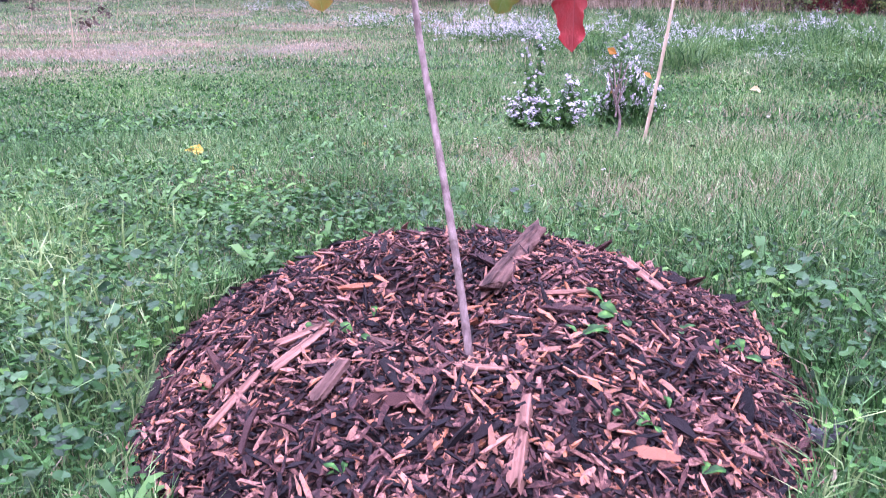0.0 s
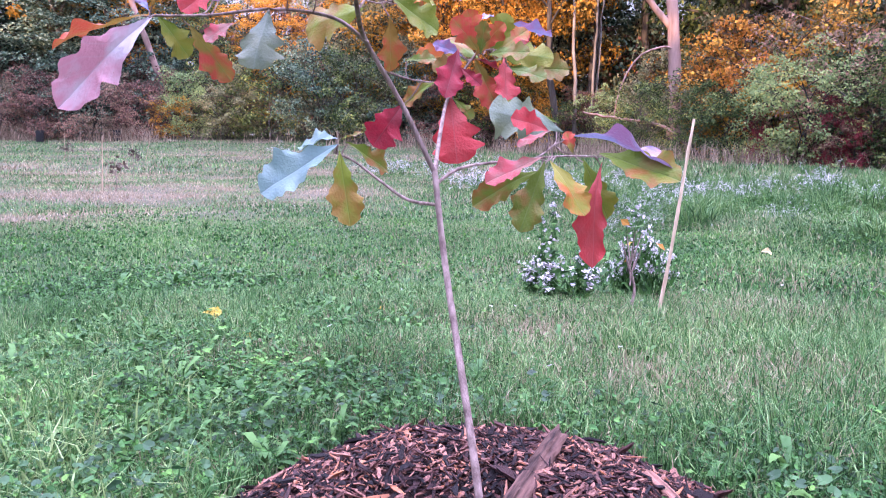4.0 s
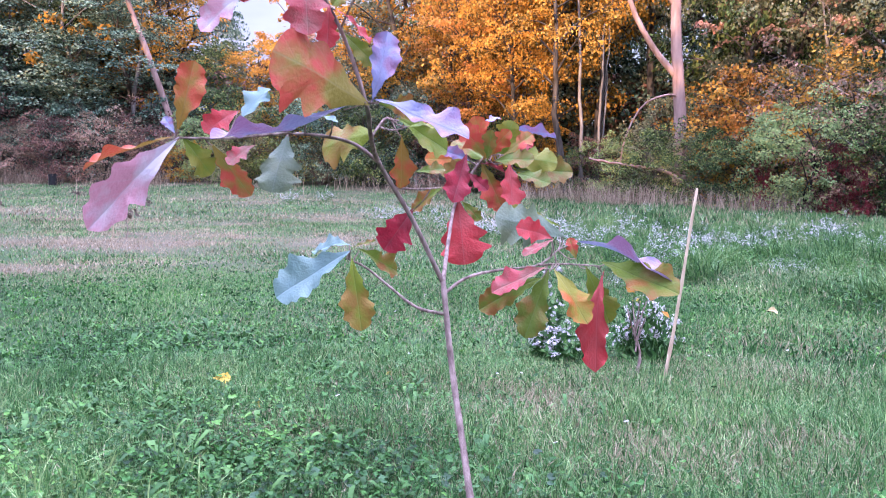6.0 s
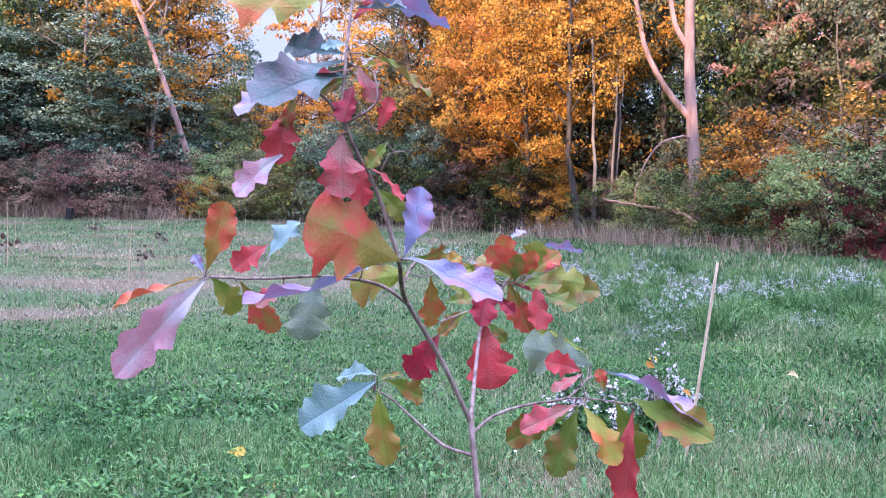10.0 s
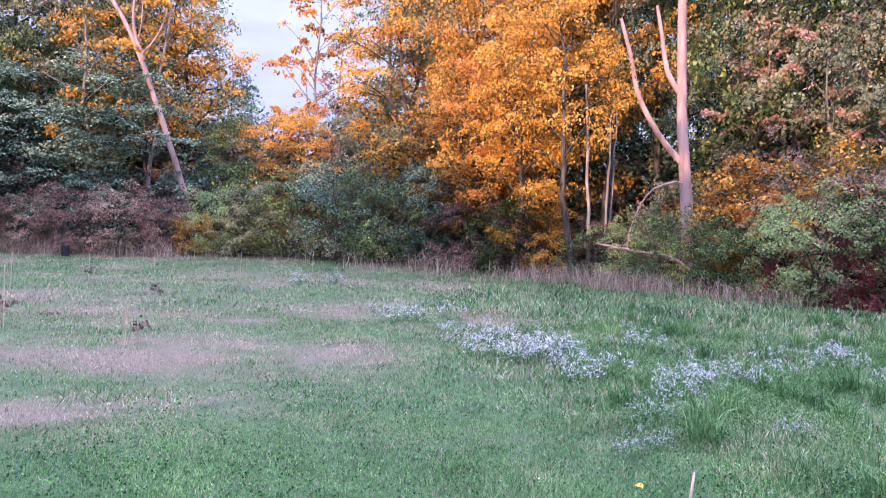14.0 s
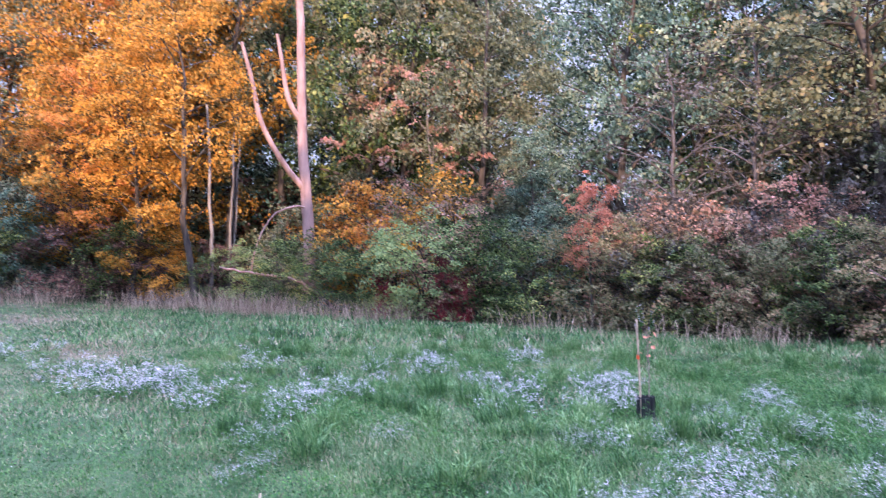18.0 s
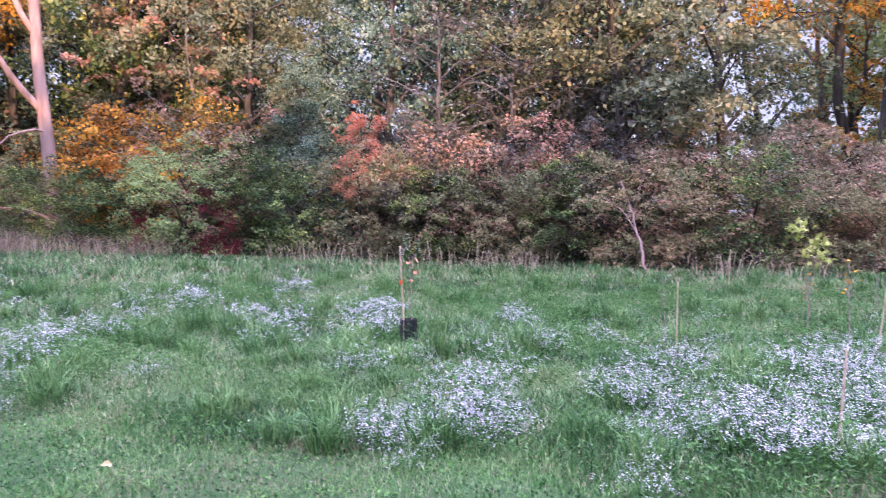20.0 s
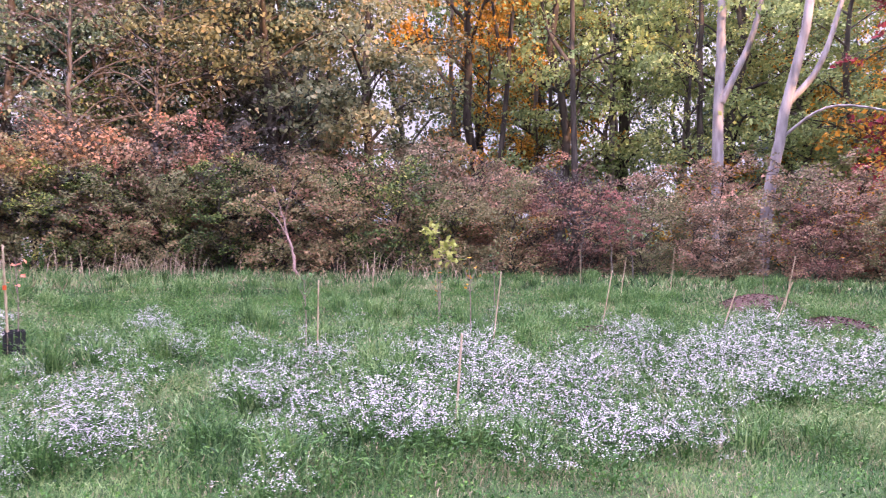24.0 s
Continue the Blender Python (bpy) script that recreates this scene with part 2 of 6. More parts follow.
M["yellow_leaf"] = foliage("fallen_yellow_leaf", [(0.0, (0.50, 0.33, 0.05)), (1.0, (0.68, 0.46, 0.08))], 0.8, 0.2, 20, 0.6, 0.3, 0.2)
M["pale_leaf"] = foliage("fallen_pale_leaf", [(0.0, (0.34, 0.24, 0.12)), (1.0, (0.55, 0.44, 0.24))], 0.8, 0.2, 20, 0.6, 0.3, 0.2)
M["chip"] = wood_chip("wood_chip", [(0.0, (0.003, 0.002, 0.004)), (0.28, (0.010, 0.005, 0.007)), (0.48, (0.037, 0.015, 0.016)), (0.70, (0.105, 0.044, 0.038)), (0.91, (0.31, 0.155, 0.118)), (1.0, (0.38, 0.140, 0.070))])
M["chip_log"] = bark("old_split_wood", (0.016, 0.009, 0.009), (0.150, 0.080, 0.066), 130.0, (0.10, 1, 1))
M["splinter"] = bark("pale_split_wood", (0.045, 0.022, 0.018), (0.30, 0.15, 0.115), 110.0, (0.08, 1, 1))
M["soil"] = wood_chip("garden_soil", [(0.0, (0.012, 0.008, 0.008)), (0.5, (0.045, 0.024, 0.022)), (1.0, (0.15, 0.075, 0.06))], 60.0)
M["pot"] = material("black_plastic", 0.5, 0.4)[0]
M["pot"].node_tree.nodes["Principled BSDF"].inputs["Base Color"].default_value = (0.012, 0.012, 0.016, 1)
M["orange_tape"] = material("orange_tape", 0.5, 0.4)[0]
M["orange_tape"].node_tree.nodes["Principled BSDF"].inputs["Base Color"].default_value = (0.65, 0.10, 0.03, 1)


def soil_material():
    """Turf soil: green thatch with patches of dry tan and bare earth."""
    m, nt, b = material("turf", 0.9, 0.2)
    mid, fine = noise_node(nt, 2.6, 5.0), noise_node(nt, 55.0, 4.0)
    base = ramp_node(nt, [(0.25, (0.016, 0.028, 0.011)), (0.55, (0.040, 0.074, 0.027)), (0.8, (0.085, 0.125, 0.050))])
    nt.links.new(math_node(nt, "ADD", math_node(nt, "MULTIPLY", mid.outputs["Fac"], 0.5), math_node(nt, "MULTIPLY", fine.outputs["Fac"], 0.5)), base.inputs["Fac"])
    tan = ramp_node(nt, [(0.3, (0.060, 0.050, 0.034)), (0.7, (0.15, 0.120, 0.088))])
    nt.links.new(fine.outputs["Fac"], tan.inputs["Fac"])
    att = nt.nodes.new("ShaderNodeAttribute")
    att.attribute_name = "dry"
    where = ramp_node(nt, [(0.50, (0, 0, 0)), (0.95, (1, 1, 1))])
    nt.links.new(math_node(nt, "ADD", math_node(nt, "MULTIPLY", att.outputs["Fac"], 0.60), math_node(nt, "MULTIPLY", mid.outputs["Fac"], 0.70)), where.inputs["Fac"])
    mix = nt.nodes.new("ShaderNodeMix")
    mix.data_type = "RGBA"
    nt.links.new(where.outputs["Color"], mix.inputs["Factor"])
    nt.links.new(base.outputs["Color"], mix.inputs["A"])
    nt.links.new(tan.outputs["Color"], mix.inputs["B"])
    nt.links.new(mix.outputs["Result"], b.inputs["Base Color"])
    bump(nt, b, fine.outputs["Fac"], 0.8, 0.02)
    return m


M["turf"] = soil_material()


def oak_leaf_material(name, centre, edge, rough=0.46, spec=0.20):
    """An oak leaf in autumn: one colour in the middle, another running in from the edge, pale veins, blotches."""
    m, nt, b = material(name, rough, spec)
    tc = nt.nodes.new("ShaderNodeTexCoord")
    sep = nt.nodes.new("ShaderNodeSeparateXYZ")
    nt.links.new(tc.outputs["Object"], sep.inputs[0])
    n = noise_node(nt, 2.6, 3.0)
    n2 = noise_node(nt, 28.0, 3.0)
    info = nt.nodes.new("ShaderNodeObjectInfo")
    ab = math_node(nt, "ABSOLUTE", sep.outputs["Y"], 0)
    t = math_node(nt, "ADD", math_node(nt, "MULTIPLY", ab, 1.7), math_node(nt, "MULTIPLY", math_node(nt, "SUBTRACT", n.outputs["Fac"], 0.5), 2.6))
    t = math_node(nt, "ADD", t, math_node(nt, "MULTIPLY", math_node(nt, "SUBTRACT", sep.outputs["X"], 0.5), 0.95))
    t = math_node(nt, "ADD", t, math_node(nt, "MULTIPLY", info.outputs["Random"], 0.35))
    r = ramp_node(nt, [(0.24, centre), (0.80, edge)])
    nt.links.new(t, r.inputs["Fac"])
    # side veins run forward from the midrib
    v = math_node(nt, "SUBTRACT", math_node(nt, "MULTIPLY", sep.outputs["X"], 7.0), math_node(nt, "MULTIPLY", ab, 8.0))
    v = math_node(nt, "ABSOLUTE", math_node(nt, "SUBTRACT", math_node(nt, "FRACT", v, 0), 0.5), 0)
    v = math_node(nt, "MAXIMUM", math_node(nt, "SUBTRACT", 1.0, math_node(nt, "MULTIPLY", v, 9.0)), 0.0)
    rib = math_node(nt, "MAXIMUM", math_node(nt, "SUBTRACT", 1.0, math_node(nt, "MULTIPLY", ab, 90.0)), 0.0)
    vein = math_node(nt, "MAXIMUM", math_node(nt, "MULTIPLY", v, 0.14), math_node(nt, "MULTIPLY", rib, 0.45))
    mix = nt.nodes.new("ShaderNodeMix")
    mix.data_type = "RGBA"
    nt.links.new(vein, mix.inputs["Factor"])
    nt.links.new(r.outputs["Color"], mix.inputs["A"])
    mix.inputs["B"].default_value = tuple(min(0.8, 0.8 * c + 0.07) for c in centre) + (1,)
    spot = ramp_node(nt, [(0.70, (1, 1, 1)), (0.76, (0.45, 0.35, 0.3))])
    nt.links.new(n2.outputs["Fac"], spot.inputs["Fac"])
    mul = nt.nodes.new("ShaderNodeMix")
    mul.data_type, mul.blend_type = "RGBA", "MULTIPLY"
    mul.inputs["Factor"].default_value = 0.7
    nt.links.new(mix.outputs["Result"], mul.inputs["A"])
    nt.links.new(spot.outputs["Color"], mul.inputs["B"])
    nt.links.new(mul.outputs["Result"], b.inputs["Base Color"])
    bump(nt, b, math_node(nt, "ADD", n2.outputs["Fac"], math_node(nt, "MULTIPLY", vein, -0.6)), 0.25, 0.01)
    tr = nt.nodes.new("ShaderNodeBsdfTranslucent")
    ms = nt.nodes.new("ShaderNodeMixShader")
    ms.inputs["Fac"].default_value = 0.25
    nt.links.new(mul.outputs["Result"], tr.inputs["Color"])
    nt.links.new(b.outputs["BSDF"], ms.inputs[1])
    nt.links.new(tr.outputs["BSDF"], ms.inputs[2])
    nt.links.new(ms.outputs["Shader"], nt.nodes["Material Output"].inputs["Surface"])
    return m


OAK = {
    "red": oak_leaf_material("oak_leaf_red", (0.40, 0.065, 0.070), (0.46, 0.045, 0.055)),
    "crimson": oak_leaf_material("oak_leaf_crimson", (0.19, 0.018, 0.03), (0.30, 0.02, 0.04)),
    "pink": oak_leaf_material("oak_leaf_pink", (0.26, 0.10, 0.085), (0.38, 0.050, 0.065), 0.40, 0.35),
    "orange": oak_leaf_material("oak_leaf_orange", (0.26, 0.15, 0.03), (0.42, 0.075, 0.04)),
    "olive": oak_leaf_material("oak_leaf_olive", (0.125, 0.175, 0.025), (0.23, 0.10, 0.03)),
    "green": oak_leaf_material("oak_leaf_yellow_green", (0.13, 0.175, 0.022), (0.20, 0.19, 0.03)),
    "sage": oak_leaf_material("oak_leaf_sage_green", (0.085, 0.125, 0.080), (0.115, 0.145, 0.080), 0.40, 0.4),
    "yellow": oak_leaf_material("oak_leaf_yellow", (0.20, 0.245, 0.03), (0.28, 0.16, 0.04)),
    "amber": oak_leaf_material("oak_leaf_amber", (0.24, 0.22, 0.035), (0.46, 0.12, 0.04)),
    "dark_olive": oak_leaf_material("oak_leaf_dark_olive", (0.105, 0.150, 0.022), (0.20, 0.11, 0.03), 0.45, 0.25),
    # the next four carry the sky's blue or lilac sheen in their base colour
    "pale": oak_leaf_material("oak_leaf_pale_sky_sheen", (0.17, 0.275, 0.29), (0.17, 0.27, 0.255), 0.36, 0.45),
    # whitish middle is sky sheen in the colour, pink edge is the leaf's own
    "rose_sheen": oak_leaf_material("oak_leaf_rose_sheen", (0.46, 0.40, 0.46), (0.46, 0.21, 0.27), 0.34, 0.6),
    "teal_sheen": oak_leaf_material("oak_leaf_green_sky_sheen", (0.045, 0.090, 0.092), (0.095, 0.085, 0.100), 0.40, 0.4),
    "lilac": oak_leaf_material("oak_leaf_lilac_sky_sheen", (0.20, 0.20, 0.36), (0.27, 0.13, 0.25), 0.32, 0.6),
    "two_tone": oak_leaf_material("oak_leaf_green_and_red", (0.21, 0.165, 0.035), (0.42, 0.065, 0.045)),
}


# ---- mesh helpers ----
def quick_mesh(name, verts, faces, smooth=False):
    """A mesh from arrays: verts (n, 3), faces (m, k)."""
    verts, faces = np.asarray(verts, np.float32), np.asarray(faces, np.int32)
    me = bpy.data.meshes.new(name)
    count, k = faces.shape
    me.vertices.add(len(verts))
    me.vertices.foreach_set("co", verts.ravel())
    me.loops.add(count * k)
    me.loops.foreach_set("vertex_index", faces.ravel())
    me.polygons.add(count)
    me.polygons.foreach_set("loop_start", np.arange(0, count * k, k, dtype=np.int32))
    me.polygons.foreach_set("use_smooth", np.full(count, smooth))
    me.update(calc_edges=True)
    return me


def put(name, me, mat, parent=None, label=""):
    if mat and not me.materials:
        me.materials.append(mat)
    ob = new(name, me)
    ob.parent = parent
    if label:
        ob["label"] = label
    return ob


def recolour(ob, mat):
    ob.material_slots[0].link = "OBJECT"
    ob.material_slots[0].material = mat


def empty(name, m, label, category, group="", kind=""):
    e = new(name)
    e.empty_display_size = 0.1
    e.matrix_basis = m
    return tagged(e, label, category, group, kind)


def tube(path, radii, sides=7):
    """Vertices and quads of a tapered tube along a path, closed to a point at its end."""
    path = np.asarray(path, float)
    n = len(path)
    tang = np.gradient(path, axis=0)
    tang /= np.linalg.norm(tang, axis=1)[:, None] + 1e-9
    ref = np.array([1.0, 0, 0]) if abs(tang[0][0]) < 0.8 else np.array([0, 1.0, 0])
    verts = []
    for p, d, r in zip(path, tang, radii):
        u = np.cross(d, ref)
        u /= np.linalg.norm(u) + 1e-9
        w = np.cross(d, u)
        a = np.arange(sides) * 2 * np.pi / sides
        verts.append(p + r * (np.cos(a)[:, None] * u + np.sin(a)[:, None] * w))
    V = np.concatenate(verts)
    i, j = np.meshgrid(np.arange(n - 1), np.arange(sides), indexing="ij")
    a, b = i * sides + j, i * sides + (j + 1) % sides
    F = np.stack([a, b, b + sides, a + sides], -1).reshape(-1, 4)
    return V, F


def join(parts):
    V, F, o = [], [], 0
    for v, f in parts:
        V.append(v)
        F.append(np.asarray(f) + o)
        o += len(v)
    return np.concatenate(V), np.concatenate(F)


def bezier(points, n):
    """A smooth path through the points."""
    p = np.asarray(points, float)
    t = np.linspace(0, len(p) - 1, n)
    i = np.clip(t.astype(int), 0, len(p) - 2)
    u = (t - i)[:, None]
    q = np.concatenate([[2 * p[0] - p[1]], p, [2 * p[-1] - p[-2]]])
    a, b, c, d = q[i], q[i + 1], q[i + 2], q[i + 3]
    return 0.5 * (2 * b + (c - a) * u + (2 * a - 5 * b + 4 * c - d) * u ** 2 + (3 * b - a - 3 * c + d) * u ** 3)


def smooth(a, b, x):
    t = np.clip((np.asarray(x, float) - a) / (b - a), 0, 1)
    return t * t * (3 - 2 * t)


def ground_z(x, y):
    """The field: level near the young oak and to the east, rising northwards to the wood."""
    x, y = np.asarray(x, float), np.asarray(y, float)
    rise = np.interp(y, [8, 16, 27, 36, 60, 400], [0, 0.22, 0.72, 1.6, 2.6, 6.0])
    rise = rise * (1 - smooth(5, 22, x) * (1 - 0.6 * smooth(25, 60, y)))
    lumps = 0.025 * np.sin(x * 0.9 + 1.3) * np.sin(y * 0.8) + 0.02 * np.sin(x * 2.1) * np.cos(y * 1.7 + x * 0.5)
    r = np.hypot(x, y)
    return rise + lumps * smooth(1.5, 5, r)


def rand_unit(n, rng):
    v = rng.normal(size=(n, 3))
    return v / np.linalg.norm(v, axis=1)[:, None]


def leaf_cards(centres, size, rng, up=0.35, aspect=0.56, simple=False):
    """Small pointed leaves: bent diamonds, or single kites for what stays far off."""
    n = len(centres)
    nor = rand_unit(n, rng) + np.array([0, 0, up])
    nor /= np.linalg.norm(nor, axis=1)[:, None]
    d = np.cross(nor, rand_unit(n, rng))
    d /= np.linalg.norm(d, axis=1)[:, None] + 1e-9
    s = np.cross(nor, d)
    L = (size * rng.uniform(0.65, 1.35, n))[:, None]
    W = L * aspect * 0.5
    if simple:
        V = np.stack([centres - d * L * 0.35 + s * W * 1.25, centres - d * L * 0.35 - s * W * 1.25, centres + d * L * 0.65], 1)
        return V.reshape(-1, 3), np.arange(n * 3).reshape(n, 3)
    V = np.stack([centres - d * L * 0.5, centres + s * W + nor * L * 0.06, centres + d * L * 0.5 - nor * L * 0.1, centres - s * W + nor * L * 0.06], 1)
    F = np.arange(n * 4).reshape(n, 4)
    return V.reshape(-1, 3), F


def blades(x, y, h, w, rng, segments=2, lean=0.45):
    """Grass blades standing on the field."""
    n = len(x)
    z = ground_z(x, y)
    az, tilt = rng.uniform(0, 2 * np.pi, n), rng.uniform(0.05, 1, n) * lean
    face = rng.uniform(0, 2 * np.pi, n)
    side = np.stack([np.cos(face), np.sin(face), np.zeros(n)], 1) * (w / 2)[:, None]
    out = np.stack([np.cos(az), np.sin(az), np.zeros(n)], 1)
    root = np.stack([x, y, z - 0.005], 1)
    tip = root + out * (h * np.sin(tilt) * 1.4)[:, None] + np.array([0, 0, 1.0]) * (h * np.cos(tilt))[:, None]
    if segments == 1:
        V = np.stack([root - side, root + side, tip], 1)
        return V.reshape(-1, 3), np.arange(n * 3).reshape(n, 3)
    mid = root + out * (h * np.sin(tilt) * 0.45)[:, None] + np.array([0, 0, 1.0]) * (h * 0.6 * np.cos(tilt * 0.5))[:, None]
    V = np.stack([root - side, root + side, mid + side * 0.8, mid - side * 0.8, tip], 1).reshape(-1, 3)
    o = np.arange(n)[:, None] * 5
    F = np.concatenate([o + [0, 1, 2], o + [0, 2, 3], o + [3, 2, 4]], 1).reshape(-1, 3)
    return V, F


# ---- ground ----
def build_ground():
    xs = np.concatenate([np.linspace(-400, -45, 14), np.arange(-42, 42, 0.6), np.linspace(45, 400, 14)])
    gx, gy = np.meshgrid(xs, xs, indexing="ij")
    V = np.stack([gx, gy, ground_z(gx, gy)], -1).reshape(-1, 3)
    n = len(xs)
    i, j = np.meshgrid(np.arange(n - 1), np.arange(n - 1), indexing="ij")
    a = i * n + j
    F = np.stack([a, a + n, a + n + 1, a + 1], -1).reshape(-1, 4)
    g = put("ground", quick_mesh("ground", V, F, True), M["turf"])
    tagged(g, "grassy field of green turf with dry tan patches", "ground", kind="structure")


build_ground()


# ---- trees ----
def spray_leaves(centres, reach, per, leaf, axis, rng, flat=0.42, up=0.55):
    """Leaves in flat, drooping sprays round each centre, facing up and outwards from the crown's axis."""
    n = len(centres)
    count = np.maximum(4, (per * rng.uniform(0.35, 1.65, n)).astype(int))
    pick = np.repeat(np.arange(n), count)
    m = len(pick)
    size = (reach * rng.uniform(0.6, 1.35, n))[pick]
    r, a = np.sqrt(rng.uniform(0, 1, m)) * size, rng.uniform(0, 2 * np.pi, m)
    out = centres - axis
    out[:, 2] *= 0.3
    out /= np.linalg.norm(out, axis=1)[:, None] + 1e-6
    tip = rng.normal(0, 0.30, (n, 2))
    dx, dy = r * np.cos(a), r * np.sin(a)
    dz = rng.normal(0, 0.30, m) * size * flat - 0.45 * r * r / (size + 1e-6) + tip[pick, 0] * dx + tip[pick, 1] * dy
    pos = centres[pick] + np.stack([dx, dy, dz], 1)
    nor = rand_unit(m, rng) * 0.85 + out[pick] * 0.45 + np.array([0, 0, up])
    nor /= np.linalg.norm(nor, axis=1)[:, None]
    d = np.cross(nor, rand_unit(m, rng))
    d /= np.linalg.norm(d, axis=1)[:, None] + 1e-9
    sd = np.cross(nor, d)
    L = (leaf * rng.uniform(0.6, 1.4, m))[:, None]
    W = L * 0.34
    V = np.stack([pos - d * L * 0.5, pos + sd * W + d * L * 0.05, pos + d * L * 0.5, pos - sd * W + d * L * 0.05], 1)
    keep = pos[:, 2] > 0.12
    V = V[keep]
    return V.reshape(-1, 3), np.arange(len(V) * 4).reshape(-1, 4)


def tree_meshes(seed, height, crown_from, radius, leaves, leaf, limbs=11, trunk_r=0.17, lean=(0, 0), clumps=85, reach=0.17, flat=0.42, rise=(0.15, 0.6), wobble=0.012, skirt=0):
    """Trunk, limbs, side branches, and leaves in separate sprays with gaps between them."""
    rng = np.random.default_rng(seed)
    ts = np.linspace(0, 1, 12)
    wob = np.cumsum(rng.normal(0, wobble, (12, 2)), 0) * height
    wob -= wob[0]
    path = np.stack([lean[0] * ts * height + wob[:, 0], lean[1] * ts * height + wob[:, 1], ts * height * 0.96], 1)
    rad = trunk_r * (1 - ts) ** 0.8 + 0.012
    rad[0] *= 1.35
    parts = [tube(path, rad, 8)]
    centres = []
    side = max(2, round(clumps / limbs / 2.4))
    for k in range(limbs):
        u = crown_from + (0.95 - crown_from) * (k + rng.uniform(0, 0.9)) / limbs
        p = np.array([np.interp(u, ts, path[:, c]) for c in range(3)])
        az = k * 2.4 + rng.uniform(-0.5, 0.5)
        long = radius * (1.05 - 0.75 * abs((u - crown_from) / (1.0 - crown_from) - 0.35)) * rng.uniform(0.65, 1.2)
        end = p + np.array([np.cos(az) * long, np.sin(az) * long, long * rng.uniform(*rise)])
        mid = (p + end) / 2 + np.array([0, 0, 0.10 * long]) + rng.normal(0, 0.06 * long, 3)
        limb = bezier([p, mid, end], 8)
        r0 = np.interp(u, ts, rad) * 0.5
        parts.append(tube(limb, np.linspace(r0, 0.010, 8), 4))
        centres.append(limb[-1])
        for q in range(side):
            v = 2 + int(rng.integers(0, 5))
            turn = az + (1 if q % 2 else -1) * rng.uniform(0.4, 1.3)
            far = long * rng.uniform(0.25, 0.6)
            tip = limb[v] + np.array([np.cos(turn) * far, np.sin(turn) * far, far * rng.uniform(-0.25, 0.7)])
            bough = bezier([limb[v], (limb[v] + tip) / 2 + rng.normal(0, 0.08 * far, 3), tip], 5)
            parts.append(tube(bough, np.linspace(r0 * 0.4, 0.007, 5), 3))
            centres += [tip, bough[3] + rng.normal(0, 0.05 * radius, 3)] + ([bough[2] + rng.normal(0, 0.07 * radius, 3)] if q % 2 else [])
    for k in range(5):
        centres.append(path[-1] + rng.normal(0, 0.10 * radius, 3) * [1, 1, 1.6])
    for k in range(skirt):
        a, r = rng.uniform(0, 6.3), radius * math.sqrt(rng.uniform(0.05, 0.8))
        tip = np.array([np.cos(a) * r, np.sin(a) * r, height * rng.uniform(0.05, 0.36)])
        centres.append(tip)
        if k % 2 == 0:
            parts.append(tube(bezier([tip * [0.15, 0.15, 0], tip * [0.5, 0.5, 0.8], tip], 5), np.linspace(0.012, 0.005, 5), 3))
    centres = np.array(centres)
    axis = np.stack([np.interp(centres[:, 2], path[:, 2], path[:, c]) for c in range(2)] + [centres[:, 2] - 0.3 * radius], 1)
    tv, tf = join(parts)
    cv, cf = spray_leaves(centres, reach * radius, leaves / len(centres), leaf, axis, rng, flat)
    return quick_mesh("tree_trunk", tv, tf, True), quick_mesh("tree_crown", cv, cf)


def plant_template(name, meshes, bark_mat, leaf_mat, label, category, group):
    e = empty(name, Matrix(), label, category, group)
    put("trunk", meshes[0], bark_mat, e)
    put("crown", meshes[1], leaf_mat, e)["kind"] = "stuff"
    return e


def plant(template, x, y, scale, leaf_mat, label, turn=0.0, bark_mat=None, zs=1.0, sink=0.05, name=None):
    z = float(ground_z(x, y)) - sink
    t = copy_thing(template, Matrix())
    t.matrix_basis = Matrix.Translation((x, y, z)) @ Matrix.Rotation(turn, 4, "Z") @ Matrix.Diagonal((scale, scale, scale * zs, 1))
    t["label"] = label
    for c in t.children:
        if c.name.startswith("crown"):
            recolour(c, M[leaf_mat])
        elif bark_mat:
            recolour(c, M[bark_mat])
    return t


def drop_thing(ob):
    for o in (*ob.children_recursive, ob):
        bpy.data.objects.remove(o)


TALL = [plant_template("tree", tree_meshes(10 + k, 15, cf, 3.6, nl, 0.150, lm, 0.2, clumps=cl, reach=rc), M["bark_dark"], M["green"], "tall tree", "tree", "trees of the wood")
        for k, (cf, nl, lm, cl, rc) in enumerate([(0.13, 16000, 24, 240, 0.20), (0.22, 15000, 22, 210, 0.20), (0.08, 17000, 26, 260, 0.20), (0.36, 12500, 18, 170, 0.20), (0.10, 9500, 19, 160, 0.21)])]
SPARSE = plant_template("tree", tree_meshes(31, 15, 0.3, 2.3, 2600, 0.19, 20, 0.10, clumps=110, reach=0.15, rise=(0.4, 1.0)), M["bark_grey"], M["orange"], "sparse tree", "tree", "trees of the wood")
BUSH = [plant_template("shrub", tree_meshes(50 + k, 3.2, 0.05, 1.75, nl, 0.080, 24, 0.03, clumps=190, reach=0.175, flat=0.6, rise=(0.1, 0.9), wobble=0.03, skirt=60), M["bark_dark"], M["rose"], "shrub", "shrub", "shrubs along the wood edge")
        for k, nl in enumerate([9500, 9000, 8600, 8000])]
THIN = plant_template("shrub", tree_meshes(61, 3.2, 0.06, 1.75, 3600, 0.11, 16, 0.03, clumps=110, reach=0.20, flat=0.6, rise=(0.1, 0.9), skirt=30), M["bark_dark"], M["green_dark"], "shrub", "shrub", "shrubs along the wood edge")
